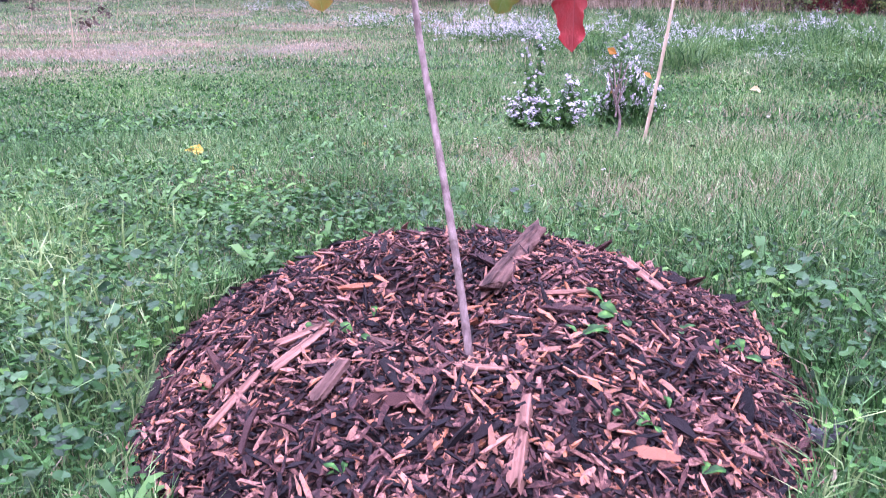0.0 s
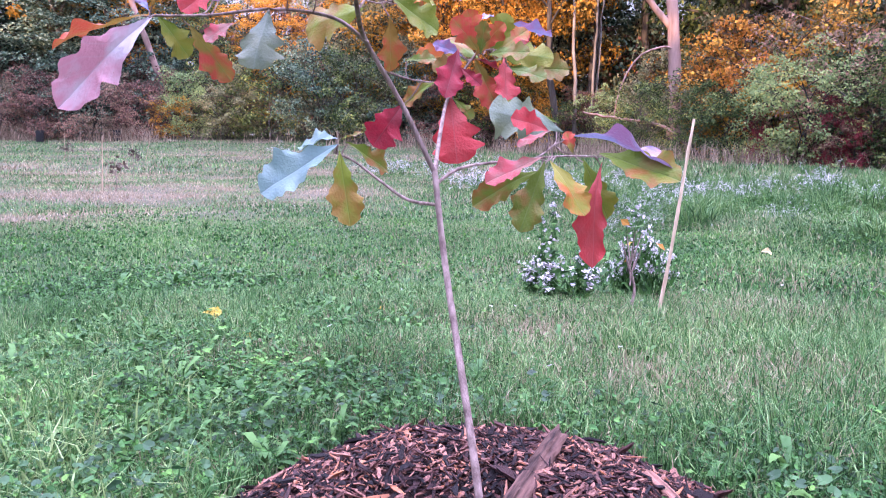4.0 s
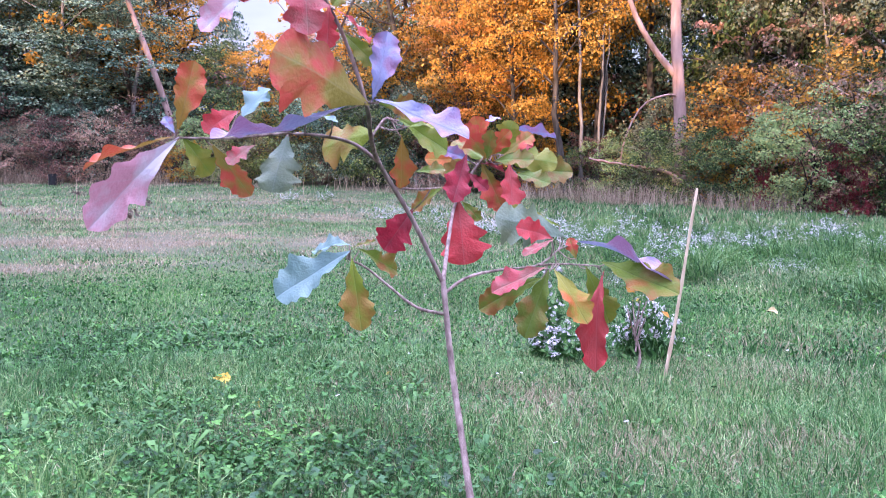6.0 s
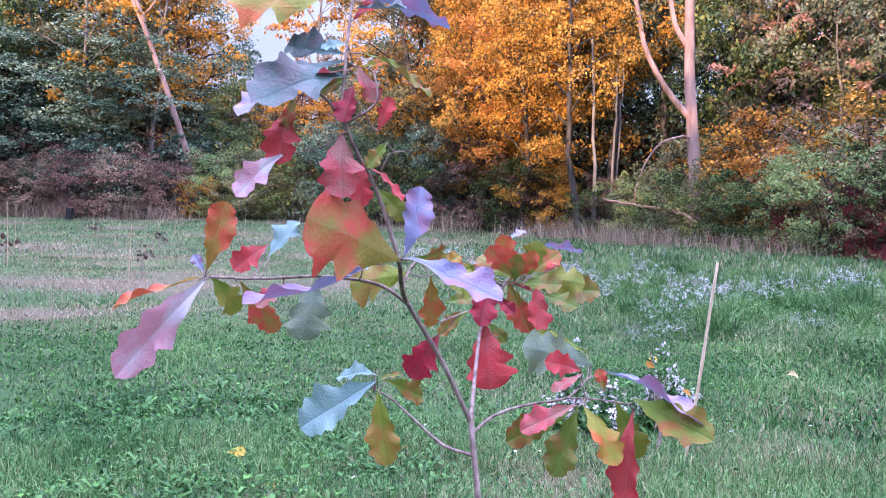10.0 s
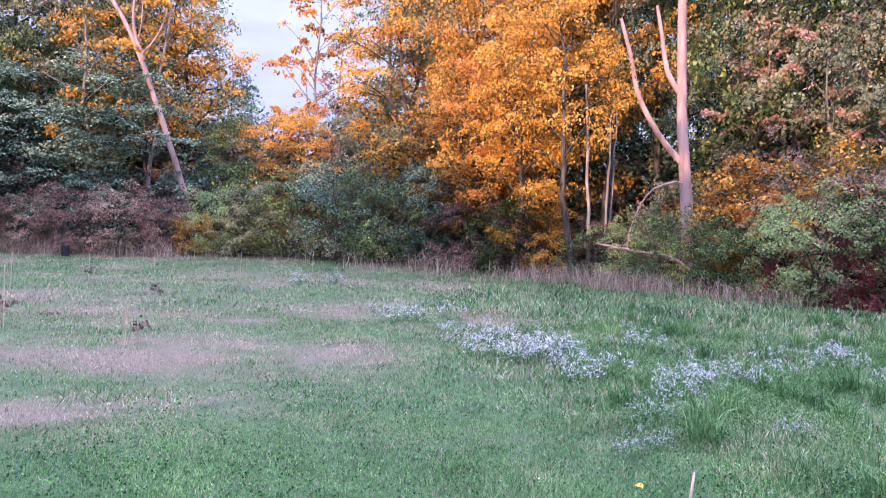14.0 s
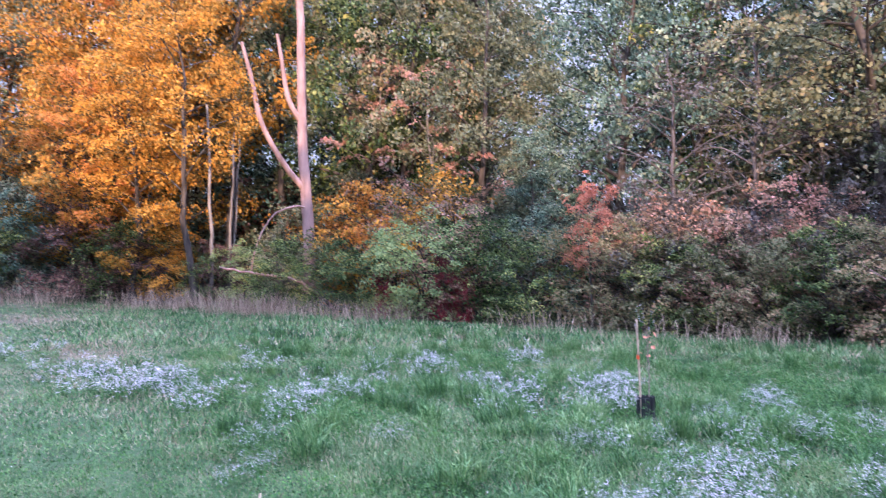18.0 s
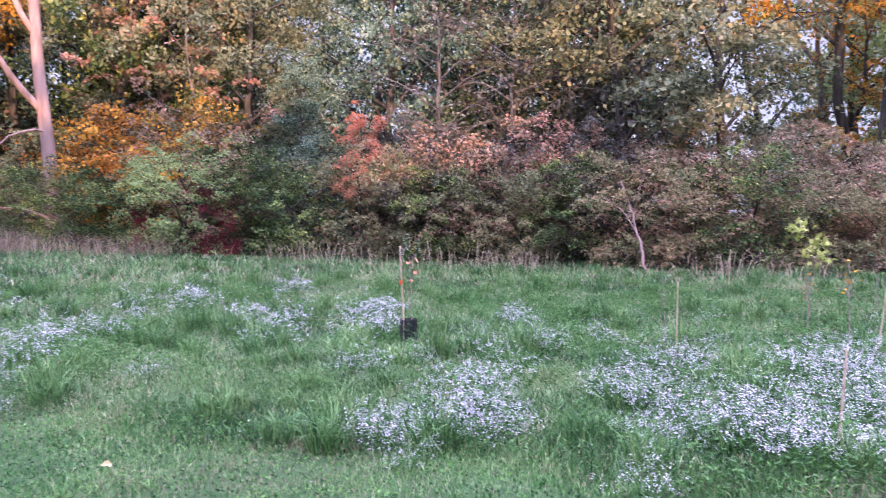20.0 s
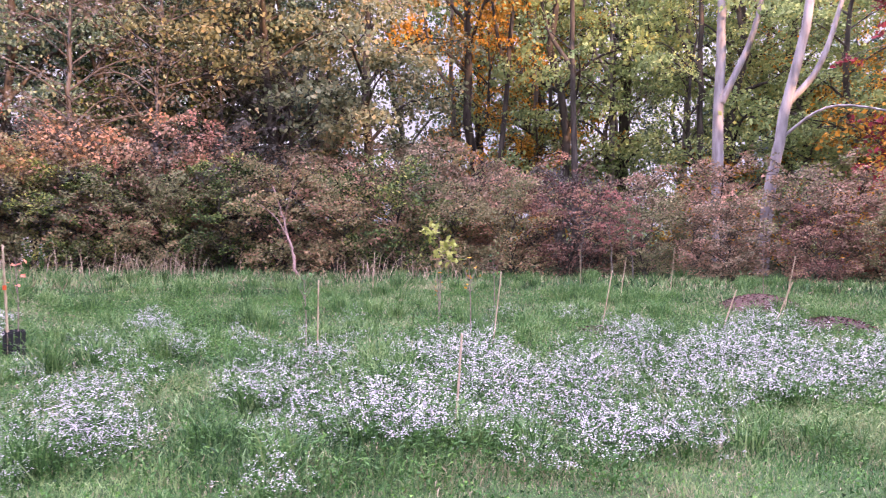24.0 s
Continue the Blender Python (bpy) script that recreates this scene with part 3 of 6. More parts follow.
UNSEEN_TREE = plant_template("tree", tree_meshes(62, 15, 0.1, 4.2, 2600, 0.75, 12, 0.2, clumps=80, reach=0.34), M["bark_dark"], M["green_dark"], "tall tree", "tree", "trees of the wood")
FAR_BUSH = plant_template("shrub", tree_meshes(63, 3.2, 0.06, 1.75, 1700, 0.22, 9, 0.04, clumps=45, reach=0.34, skirt=20), M["bark_dark"], M["green_dark"], "shrub", "shrub", "shrubs along the wood edge")
TWIG_TREE = plant_template("tree", tree_meshes(72, 11, 0.15, 3.4, 2200, 0.12, 34, 0.13, clumps=420, reach=0.12), M["bark_twig"], M["grey_twig"], "twiggy tree", "tree", "trees of the wood")
TWIGGY = plant_template("shrub", tree_meshes(71, 4.6, 0.12, 1.9, 2000, 0.09, 26, 0.05, clumps=260, reach=0.12), M["bark_twig"], M["grey_twig"], "twiggy shrub", "shrub", "shrubs along the wood edge")


# ---- the wood ----
NAMES = {"green_dark": "dark green", "green": "green", "olive": "olive and bronze", "gold": "golden yellow", "orange": "bright orange", "rust": "rusty pink",
         "rose": "dusty rose", "crimson": "crimson", "coral": "coral red", "maroon": "maroon brown", "grey_twig": "sparse grey", "pink": "coral pink", "green_light": "light green", "hedge": "bronze green"}


def tree(k, x, y, s, col, turn=0.0, **kw):
    if x > 0 and y > 0 and "zs" not in kw:
        kw["zs"] = 1.32
    t = {"s": SPARSE, "f": UNSEEN_TREE, "t": TWIG_TREE}.get(k) or TALL[k]
    where = "sparse slender tree" if k == "s" else "tall leafy tree"
    return plant(t, x, y, s, col, f"{where} with {NAMES[col]} leaves", turn, **kw)


def bush(k, x, y, s, col, turn=0.0, **kw):
    t = {"t": TWIGGY, "u": THIN, "f": FAR_BUSH}.get(k) or BUSH[k]
    kind = "twiggy shrub" if k == "t" else "dense leafy shrub"
    return plant(t, x, y, s, col, f"{kind} with {NAMES[col]} leaves at the wood edge", turn, **kw)


# north-west: dark trees
tree(2, -24.5, 37.0, 1.05, "green_dark", 0.3, zs=0.63)
tree(0, -21.5, 38.5, 1.1, "green_dark", 1.2, zs=0.63)
tree(2, -18.6, 38.0, 1.0, "green_dark", 2.0, zs=0.63)
tree(0, -28.0, 40.0, 1.15, "green_dark", 2.6, zs=0.74)
tree(1, -23.6, 42.0, 1.25, "olive", 0.5)
tree(1, -21.4, 42.6, 1.2, "gold", 2.5)
tree(0, -18.4, 42.4, 1.0, "gold", 4.0)
tree("s", -18.6, 37.6, 1.15, "gold", 1.0, zs=1.05)
tree("s", -20.6, 37.2, 1.1, "gold", 3.4, zs=1.05)
tree(1, -27.5, 43.0, 1.25, "olive", 1.5)
tree(2, -31.5, 42.0, 1.2, "gold", 1.9)
tree(2, -33.0, 38.0, 1.1, "green_dark", 5.0, zs=0.74)
tree(0, -16.0, 44.0, 0.72, "green_dark", 4.4)
# the dip in the tree line
tree("s", -11.4, 42.0, 1.02, "orange", 0.4, zs=1.25)
tree("s", -9.2, 43.5, 0.9, "rust", 2.4)
tree(1, -13.0, 40.0, 0.66, "gold", 1.0, zs=0.8)
tree(2, -10.4, 39.5, 0.60, "gold", 2.0, zs=0.85)
tree(0, -14.6, 38.6, 0.5, "green", 3.0)
tree("s", -12.0, 44.0, 0.6, "grey_twig", 1.4)
# the orange grove
tree(2, -4.6, 37.0, 0.98, "gold", 0.7)
tree(1, -1.6, 38.0, 1.12, "orange", 1.7)
tree(0, -4.8, 40.0, 1.02, "olive", 2.7)
tree(2, 0.6, 33.5, 0.86, "gold", 3.3)
tree(0, 3.0, 34.5, 0.90, "gold", 4.1)
tree(1, 1.6, 37.5, 1.1, "gold", 5.2)
tree(2, -1.6, 34.0, 0.66, "gold", 5.9)
tree(3, 4.9, 33.5, 0.98, "gold", 0.9)
tree(0, 5.0, 39.0, 1.05, "olive", 1.1)
tree(3, 3.2, 29.4, 0.70, "gold", 2.9, zs=1.2)
tree(2, 1.0, 30.6, 0.58, "gold", 1.3, zs=1.2)
tree(1, -0.8, 32.4, 0.62, "orange", 2.3, zs=1.1)
# behind the pale trunk
tree(3, 8.4, 36.0, 1.0, "olive", 2.2)
tree(1, 10.8, 33.0, 1.05, "green", 0.2)
tree("s", 10.6, 30.4, 0.8, "rust", 1.2, zs=1.0)
tree("s", 13.2, 28.2, 0.75, "rust", 3.2, zs=1.0)
tree(0, 12.5, 31.0, 0.98, "olive", 1.9)
tree(2, 14.4, 33.5, 1.1, "green", 3.9)
tree(1, 15.2, 28.5, 0.86, "olive", 4.9)
tree(0, 8.6, 40.0, 1.1, "green_dark", 0.1)
tree(3, 17.4, 31.5, 1.0, "olive", 3.1)
tree(2, 11.6, 37.0, 1.15, "green", 0.9)
tree(0, 16.2, 37.0, 1.2, "olive", 1.9)
tree(0, 18.0, 34.0, 0.95, "olive", 2.9)
# north-east, past the gap of sky
tree(2, 24.6, 26.6, 1.0, "green_dark", 1.5)
tree(3, 21.5, 27.9, 0.95, "green_dark", 0.8, zs=1.3)
tree(1, 23.0, 21.8, 0.92, "green", 0.8)
tree(0, 24.8, 18.0, 1.02, "olive", 2.9)
tree(2, 26.5, 21.8, 1.1, "green_dark", 5.1)
tree(0, 21.2, 21.7, 1.0, "green_dark", 2.2)
tree(2, 20.8, 25.9, 1.05, "green_dark", 4.2)
tree(0, 15.4, 24.8, 0.42, "green_dark", 3.2)
# east: tall trunks with light between
tree(2, 22.0, 15.1, 1.12, "olive", 0.6, zs=1.0)
tree(0, 23.6, 12.0, 0.95, "olive", 2.6, zs=1.15)
tree(1, 25.0, 16.5, 1.1, "green_dark", 1.6, zs=1.15)
tree("t", 19.6, 17.8, 0.95, "grey_twig", 0.4, zs=1.15)
tree("t", 17.9, 19.6, 0.85, "grey_twig", 2.0, zs=1.15)
tree(3, 29.0, 9.5, 1.1, "gold", 1.6)
tree(4, 28.4, 6.2, 0.95, "green_light", 2.6)
tree(3, 32.5, 5.0, 1.1, "green_light", 3.6)
tree(4, 30.0, 0.5, 0.9, "green_light", 5.6)
tree(3, 34.0, -2.0, 1.0, "green_light", 0.5)
tree(4, 29.5, -3.5, 0.85, "green_light", 1.5)
tree("s", 25.5, -5.5, 0.8, "crimson", 2.5)
tree(1, 27.0, -9.0, 0.95, "green_light", 3.5)
tree(0, 26.0, -14.0, 1.0, "olive", 4.5)
tree(2, 22.0, -21.0, 1.0, "green", 5.5)

for x, y, s, col in [(29.5, 4.6, 0.62, "green_light"), (29.0, 1.6, 0.56, "green_light"), (31.0, 7.2, 0.66, "gold"), (30.5, -1.8, 0.6, "green_light"), (28.6, -5.4, 0.5, "gold"), (29.5, 9.6, 0.6, "gold"), (32.0, -5.0, 0.7, "green_light"), (35.0, 9.0, 0.95, "green_light"), (35.5, 5.5, 0.9, "olive"), (36.0, 1.5, 0.95, "green_light"), (35.0, -2.0, 0.85, "gold"), (34.0, 12.5, 0.95, "green_light"), (30.5, 8.0, 0.75, "green_light"), (31.5, 0.2, 0.8, "green_light")]:
    tree(4 if s < 0.9 else 3, x, y, s, col, x * 3.1, zs=1.25)

# shrubs, north-west to east
rng_w = random.Random(5)
for x, y, s, col in [(-27, 33.5, 0.75, "maroon"), (-24.5, 33.2, 0.85, "maroon"), (-22.2, 33.6, 0.8, "rose"), (-20, 33.4, 0.9, "maroon"), (-17.8, 33.8, 0.95, "rose"), (-15.6, 34, 0.85, "maroon"),
                     (-13.6, 34.6, 0.9, "green_light"), (-11.8, 34.8, 1.0, "olive"), (-12.8, 36.5, 1.35, "green"), (-9.8, 34.6, 1.15, "green"), (-7.6, 34.2, 1.25, "green_dark"), (-6.8, 36, 1.6, "olive"),
                     (-5.2, 33.6, 1.2, "green"), (-3.2, 33.4, 1.15, "green_dark"), (-3.8, 35.4, 1.7, "olive"), (-1.2, 32.2, 1.1, "maroon"), (0.6, 31.6, 1.0, "green"), (2.2, 30.6, 0.8, "gold"), (1.2, 31.0, 0.7, "maroon"), (4.3, 29.8, 0.7, "maroon"),
                     (3.6, 29.6, 0.6, "green"), (5.0, 28.9, 0.7, "green_light"), (6.0, 27.3, 0.8, "green"), (7.7, 26.6, 0.85, "green"), (6.6, 28.6, 0.8, "olive"), (8.7, 26.0, 0.75, "green"), (9.8, 25.4, 0.95, "green_light"),
                     (10.6, 24.6, 1.1, "green_light"), (11.5, 24.3, 0.8, "maroon"), (12.6, 23.6, 1.15, "green"), (13.6, 22.8, 1.05, "green"), (9.9, 29.3, 1.5, "orange"), (11.0, 27.4, 1.65, "gold"), (12.4, 25.8, 1.5, "rust"), (-14.2, 34.0, 0.55, "gold"),
                     (7.6, 30.6, 1.2, "olive")]:
    bush(rng_w.randrange(4), x, y, s, col, rng_w.uniform(0, 6))
for x, y, sc, high in [(11.0, 23.5, 0.30, 2.3), (11.6, 23.1, 0.24, 2.0), (9.2, 24.8, 0.22, 2.6)]:
    bush(1, x, y, sc, "crimson", x, zs=high)
# the hedge on the east side
for i in range(17):
    u = i / 16
    x = float(np.interp(u, [0, 0.3, 0.7, 1], [15.6, 18.8, 22.2, 22.6]))
    y = float(np.interp(u, [0, 0.3, 0.7, 1], [20.5, 14.5, 4.0, -6.5]))
    low = float(np.interp(i, [0, 4, 9, 12, 16], [1.02, 0.96, 0.88, 0.72, 0.66]))
    bush(i % 4, x, y, rng_w.uniform(0.85, 1.12) * low, ("hedge", "hedge", "green")[i % 3] if i < 11 else ("hedge", "rose", "maroon")[i % 3], rng_w.uniform(0, 6))
    bush((i + 1) % 4, x + 1.6, y + 0.4, rng_w.uniform(1.15, 1.42) * low, ("rust", "grey_twig", "rose", "rust", "rose")[i] if i < 5 else ("rose", "rust", "rose", "rose", "rust", "grey_twig")[i % 6], rng_w.uniform(0, 6))
bush("t", 17.6, 19.4, 1.05, "grey_twig", 0.5)
bush("t", 21.5, 16.5, 1.6, "grey_twig", 1.5)
bush("t", 23.0, 14.5, 1.5, "grey_twig", 2.5)
tree(3, 15.1, 20.3, 0.27, "coral", 1.0, zs=1.3)

# mid-height leaves between the eastern trunks
for x, y, sc, col in [(29, 13, 1.7, "olive"), (31, 8.6, 1.4, "gold"), (30, 5.2, 1.3, "green_light"), (30.5, 0.6, 1.3, "gold"), (30.5, -3.0, 1.4, "green_light"),
                      (27.5, -4.6, 1.5, "gold"), (29.5, -7, 2.0, "green_light"), (26.0, -5.6, 1.5, "crimson"), (26, 17.5, 2.4, "olive")]:
    bush("u", x, y, sc, col, rng_w.uniform(0, 6))
# undergrowth deeper in the wood
for i in range(34):
    u = i / 33
    x = float(np.interp(u, [0, 0.35, 0.6, 0.8, 1], [-38, -14, 6, 18, 27])) + rng_w.uniform(-0.8, 0.8)
    y = float(np.interp(u, [0, 0.35, 0.6, 0.8, 1], [41, 44, 41, 35, 24])) + rng_w.uniform(-1.5, 1.5)
    bush("u", x, y, rng_w.uniform(1.7, 2.5), ("green_dark", "maroon", "green_dark", "olive")[i % 4], rng_w.uniform(0, 6))
for i in range(14):
    bush("u", -37 + i * 1.75 + rng_w.uniform(-0.4, 0.4), 36 + rng_w.uniform(-0.6, 1.4), rng_w.uniform(1.0, 1.3), ("green_dark", "maroon")[i % 2], rng_w.uniform(0, 6))

tree("s", 20.9, 2.9, 0.17, "pink", 0.7, zs=1.0)
tree("s", 20.8, 2.3, 0.155, "pink", 2.7, zs=1.0)
tree("s", 21.2, 3.8, 0.175, "rust", 3.7, zs=1.0)

# the deep wood behind
for i in range(46):
    a = math.radians(-52 + 3.3 * i)
    r = float(np.interp(i, [0, 14, 26, 32, 45], [58, 50, 47, 41, 42])) + 2.0 * math.sin(i * 1.9)
    if i < 33:
        bush("f" if i < 27 else "u", r * math.sin(a), r * math.cos(a), 1.5 + 0.3 * math.sin(i * 2.7), (("green_dark", "olive") if i < 33 else ("green_light", "olive"))[i % 2], i * 0.7)
    a += math.radians(1.65)
    bush("f" if i < 27 else "u", (r - 4) * math.sin(a), (r - 4) * math.cos(a), 1.05 + 0.15 * math.sin(i * 2.1), (("green_dark", "maroon") if i < 33 else ("green_light", "gold"))[i % 2], i * 1.7)

# rows of trees deeper in, closed but for two dips where the sky shows
for i in range(58):
    a = -50 + 2.6 * i
    if -23.5 < a < -10 or 35.5 < a < 40 or (a > 56 and i % 2):
        continue
    r = 49 + 2.5 * math.sin(i * 2.3) if a < 52 else 43 + 2.0 * math.sin(i * 2.3)
    a = math.radians(a)
    tree((4, 0, 4, 2)[i % 4], r * math.sin(a), r * math.cos(a), 1.0 + 0.12 * math.sin(i * 1.3), ("green_dark", "olive", "green", "olive", "green_dark", "gold" if i > 40 else "green")[i % 6], i * 0.9, zs=1.3)

# unseen woods added behind the camera, which keep the low sun off the field
for i in range(26):
    a = math.pi * (0.94 + 1.05 * i / 25)
    r = 46 + 5 * math.sin(i * 2.1)
    tree("f", r * math.cos(a), r * math.sin(a) - 4, 0.95 + 0.14 * math.sin(i * 1.7), "green_dark", i * 1.1)
    for k in (0, 1):
        bush("f", (r + 2.5 * k) * math.cos(a + 0.06 * k) * 0.97, (r + 2.5 * k) * math.sin(a + 0.06 * k) * 0.97 - 4, 2.9 + 0.3 * math.sin(i * 2.7), "green_dark", i * 0.7)


# ---- pale dead trees, trunks and fallen wood at the edge ----
def trunk_tree(path, r0, limbs, mat, label, name="bare_tree"):
    base = Vector(path[0])
    e = empty(name, Matrix.Translation(base), label, "tree", "trees of the wood")
    rel = [tuple(Vector(p) - base) for p in path]
    n = 18
    rng = np.random.default_rng(len(path) + int(abs(base.x) * 10))
    pts = bezier(rel, n) + rng.normal(0, 0.02, (n, 3))
    pts[0] = 0
    rad = np.linspace(r0, r0 * 0.45, n)
    rad[0] *= 1.25
    put("trunk", quick_mesh("bare_trunk", *tube(pts, rad, 10), True), mat, e)
    for limb, r in limbs:
        q = bezier([tuple(Vector(p) - base) for p in limb], 12)
        put("limb", quick_mesh("bare_limb", *tube(q, np.linspace(r, r * 0.5, 12), 8), True), mat, e)
    return e


PALE_R = [(7.32, 28.0, 0.55), (7.24, 28.0, 3.7), (7.0, 28.0, 7.0), (6.88, 28.0, 11.6), (6.66, 28.0, 15.6)]
trunk_tree(PALE_R, 0.27, [([(7.05, 28.0, 5.5), (6.2, 28.0, 6.5), (5.36, 28.0, 8.0), (5.0, 28.0, 9.6), (4.6, 28.0, 11.0)], 0.13),
                          ([(6.98, 28.0, 8.0), (6.4, 28.0, 9.0), (6.15, 28.0, 10.4), (5.95, 28.0, 11.5)], 0.12),
                          ([(7.1, 27.95, 4.75), (6.6, 27.6, 4.75), (5.75, 27.5, 4.35), (5.15, 27.5, 3.2), (4.9, 27.4, 1.8)], 0.045)],
           M["bark_pale"], "dead pale tree trunk without bark, with broken upswept limbs")
trunk_tree([(-14.6, 36, 1.5), (-15.6, 36, 4.6), (-17.0, 36, 8.6), (-18.6, 36, 12.5), (-20.6, 36, 15.8)], 0.18,
           [([(-18.1, 36, 11.4), (-17.5, 35.9, 12.0), (-17.0, 35.9, 12.8), (-16.7, 35.9, 13.8)], 0.06), ([(-17.9, 36, 11.2), (-18.4, 35.8, 13.0), (-18.3, 35.8, 16.5)], 0.10),
            ([(-18.3, 36, 11.9), (-18.0, 35.8, 13.0), (-17.9, 35.7, 15.0)], 0.05), ([(-19.6, 36, 14.2), (-20.2, 35.8, 14.5), (-21.4, 35.7, 15.4)], 0.05)],
           M["bark_pale"], "leaning bare tree trunk with a few upswept limbs")
trunk_tree([(3.8, 29.5, 0.85), (3.77, 29.5, 3.5), (3.53, 29.5, 8.8)], 0.10, [], M["bark_grey"], "thin straight grey pole of a young tree")
trunk_tree([(4.55, 30.4, 0.9), (4.6, 30.4, 3.5), (4.7, 30.4, 8.0)], 0.075, [], M["bark_grey"], "thin straight grey pole of a young tree")
trunk_tree([(4.8, 30.8, 0.9), (4.85, 30.8, 3.5), (5.0, 30.8, 8.0)], 0.06, [], M["bark_grey"], "thin straight grey pole of a young tree")
trunk_tree([(8.3, 27.0, 0.5), (6.8, 27.0, 1.82), (5.2, 27.2, 2.14), (3.84, 27.5, 2.37)], 0.075, [], M["bark_pale"], "fallen pale log lying in dry grass", "fallen_log")
trunk_tree([(25.0, -0.7, 0.0), (25.0, -0.95, 3.0), (25.0, -1.8, 7.5), (25.0, -2.5, 12.5)], 0.20,
           [([(25.0, -1.3, 5.0), (25.2, -2.2, 6.2), (25.4, -2.9, 8.6)], 0.11), ([(25.0, -1.1, 4.0), (24.9, -2.5, 4.9), (24.8, -4.6, 4.5)], 0.05)],
           M["bark_silver"], "dead leaning tree trunk, silver grey without bark")
trunk_tree([(27.0, 0.6, 0.0), (27.0, 0.7, 4.0), (27.1, 0.65, 8.0), (27.1, 0.8, 13.0)], 0.22,
           [([(27.0, 0.6, 5.5), (27.2, -0.4, 8.0), (27.3, -0.9, 11.5)], 0.12)], M["bark_silver"], "tall straight grey tree trunk with vines", "bare_tree")
for x, y, lx in [(27.0, 5.4, 0.3), (28.0, 8.7, -0.8), (29.5, 4.6, 0.1), (29.5, 11.0, 0.4), (31.0, 2.2, -0.2), (30.5, 7.8, 0.3), (29.0, 1.4, 0.1)]:
    trunk_tree([(x, y, 0), (x, y + lx * 0.2, 4), (x, y + lx * 0.6, 8), (x + 0.2, y + lx, 13)], 0.14, [([(x, y + lx * 0.5, 7.0), (x, y + lx + 0.8, 8.6), (x, y + lx + 1.2, 11)], 0.09)],
               M["bark_grey" if x > 29.2 else "bark_dark"], "tall dark tree trunk with rough bark")
trunk_tree([(18.0, 10.9, 0.0), (18.1, 11.3, 1.2), (18.2, 11.9, 2.6)], 0.045, [([(18.1, 11.3, 1.1), (17.9, 11.6, 1.7), (17.9, 12.4, 2.2)], 0.02), ([(18.15, 11.5, 1.6), (18.0, 11.2, 2.1), (18.0, 11.0, 2.8)], 0.02)],
           M["bark_pale"], "small dead pale branch standing in the hedge", "dead_branch")


# ---- bamboo stakes and young trees of the planting ----
def stake(x, y, h, dx=0.0, dy=0.0, r=0.0095):
    z = float(ground_z(x, y)) - 0.04
    e = empty("stake", Matrix.Translation((x, y, z)), "slender tan bamboo stake pushed into the grass", "stake", "stakes of the planting")
    n = 15
    ts = np.linspace(0, 1, n)
    path = np.stack([dx * ts, dy * ts, (h + 0.04) * ts], 1)
    path[:, 0] += 0.004 * np.sin(ts * 5)
    path[-1] = path[-2] + (path[-1] - path[-2]) * 0.05
    rad = np.full(n, r) * (1 - 0.25 * ts)
    rad[[3, 7, 11]] *= 1.22
    rad[-1] = 0.001
    V, F = tube(path, rad, 8)
    put("cane", quick_mesh("cane", V, F, True), M["cane"], e)
    return e


stake(0.672, 2.05, 0.845, 0.178, 0.19, 0.0072)
stake(6.38, 6.75, 1.36, -0.05, 0.0, 0.014)
stake(5.45, 0.95, 0.78, 0.03, -0.05)
stake(9.1, 2.0, 1.0, 0.06, -0.10)
stake(7.7, 3.55, 0.92, 0.0, -0.03)
stake(14.6, 6.7, 1.0, 0.05, -0.05)
stake(16.0, 15.5, 0.95, 0.0, 0.0)
stake(11.1, 1.13, 0.95, 0.05, -0.16)
stake(15.0, 1.6, 0.9, 0.05, -0.12)
stake(18.6, 3.2, 1.1, 0.0, 0.02)
stake(12.0, -0.4, 0.62, 0.05, -0.2)
stake(12.3, -1.05, 0.75, 0.05, -0.28)
stake(14.2, -1.2, 1.1, 0.0, -0.2)
stake(14.9, -2.8, 0.95, 0.0, -0.03)
stake(17.6, 1.0, 1.1, 0.0, -0.1)
stake(-5.68, 10.34, 0.92, 0.05, 0.0)
stake(-8.35, 23.5, 1.15, 0.06, 0.0)
stake(-9.3, 20.0, 1.2, 0.3, 0.0)
stake(-9.0, 12.4, 1.25, -0.02, 0.0)
stake(-14.5, 20.9, 1.2, 0.02, 0.0)
stake(-7.15, 28.6, 1.0, 0.05, 0.0)
stake(-12.4, 26.0, 1.1, 0.0, 0.0)
stake(-13.4, 23.3, 1.0, 0.02, 0.0)


def young_tree(x, y, h, leaf_mat, label, leaves=46, size=0.09, seed=0, spread=0.2):
    rng = np.random.default_rng(seed)
    e = empty("young_tree", Matrix.Translation((x, y, float(ground_z(x, y)) - 0.02)), label, "sapling", "young trees of the planting")
    parts = [tube(bezier([(0, 0, 0), (0.03, 0.01, h * 0.5), (0.0, 0.02, h)], 8), np.linspace(0.009, 0.003, 8), 5)]
    tips = []
    for k in range(7):
        u = rng.uniform(0.55, 0.98)
        a = k * 2.4
        p = np.array([0.01, 0.01, h * u])
        q = p + np.array([np.cos(a) * spread, np.sin(a) * spread, 0.12])
        parts.append(tube(bezier([p, (p + q) / 2, q], 5), np.linspace(0.004, 0.002, 5), 4))
        tips += [q, (p + q) / 2]
    put("stem", quick_mesh("young_stem", *join(parts), True), M["bark_young"], e)
    tips = np.array(tips)
    pos = tips[rng.integers(0, len(tips), leaves)] + rng.normal(0, 0.05, (leaves, 3))
    put("foliage", quick_mesh("young_leaves", *leaf_cards(pos, size, rng, 0.8, 0.7)), leaf_mat, e)
    return e


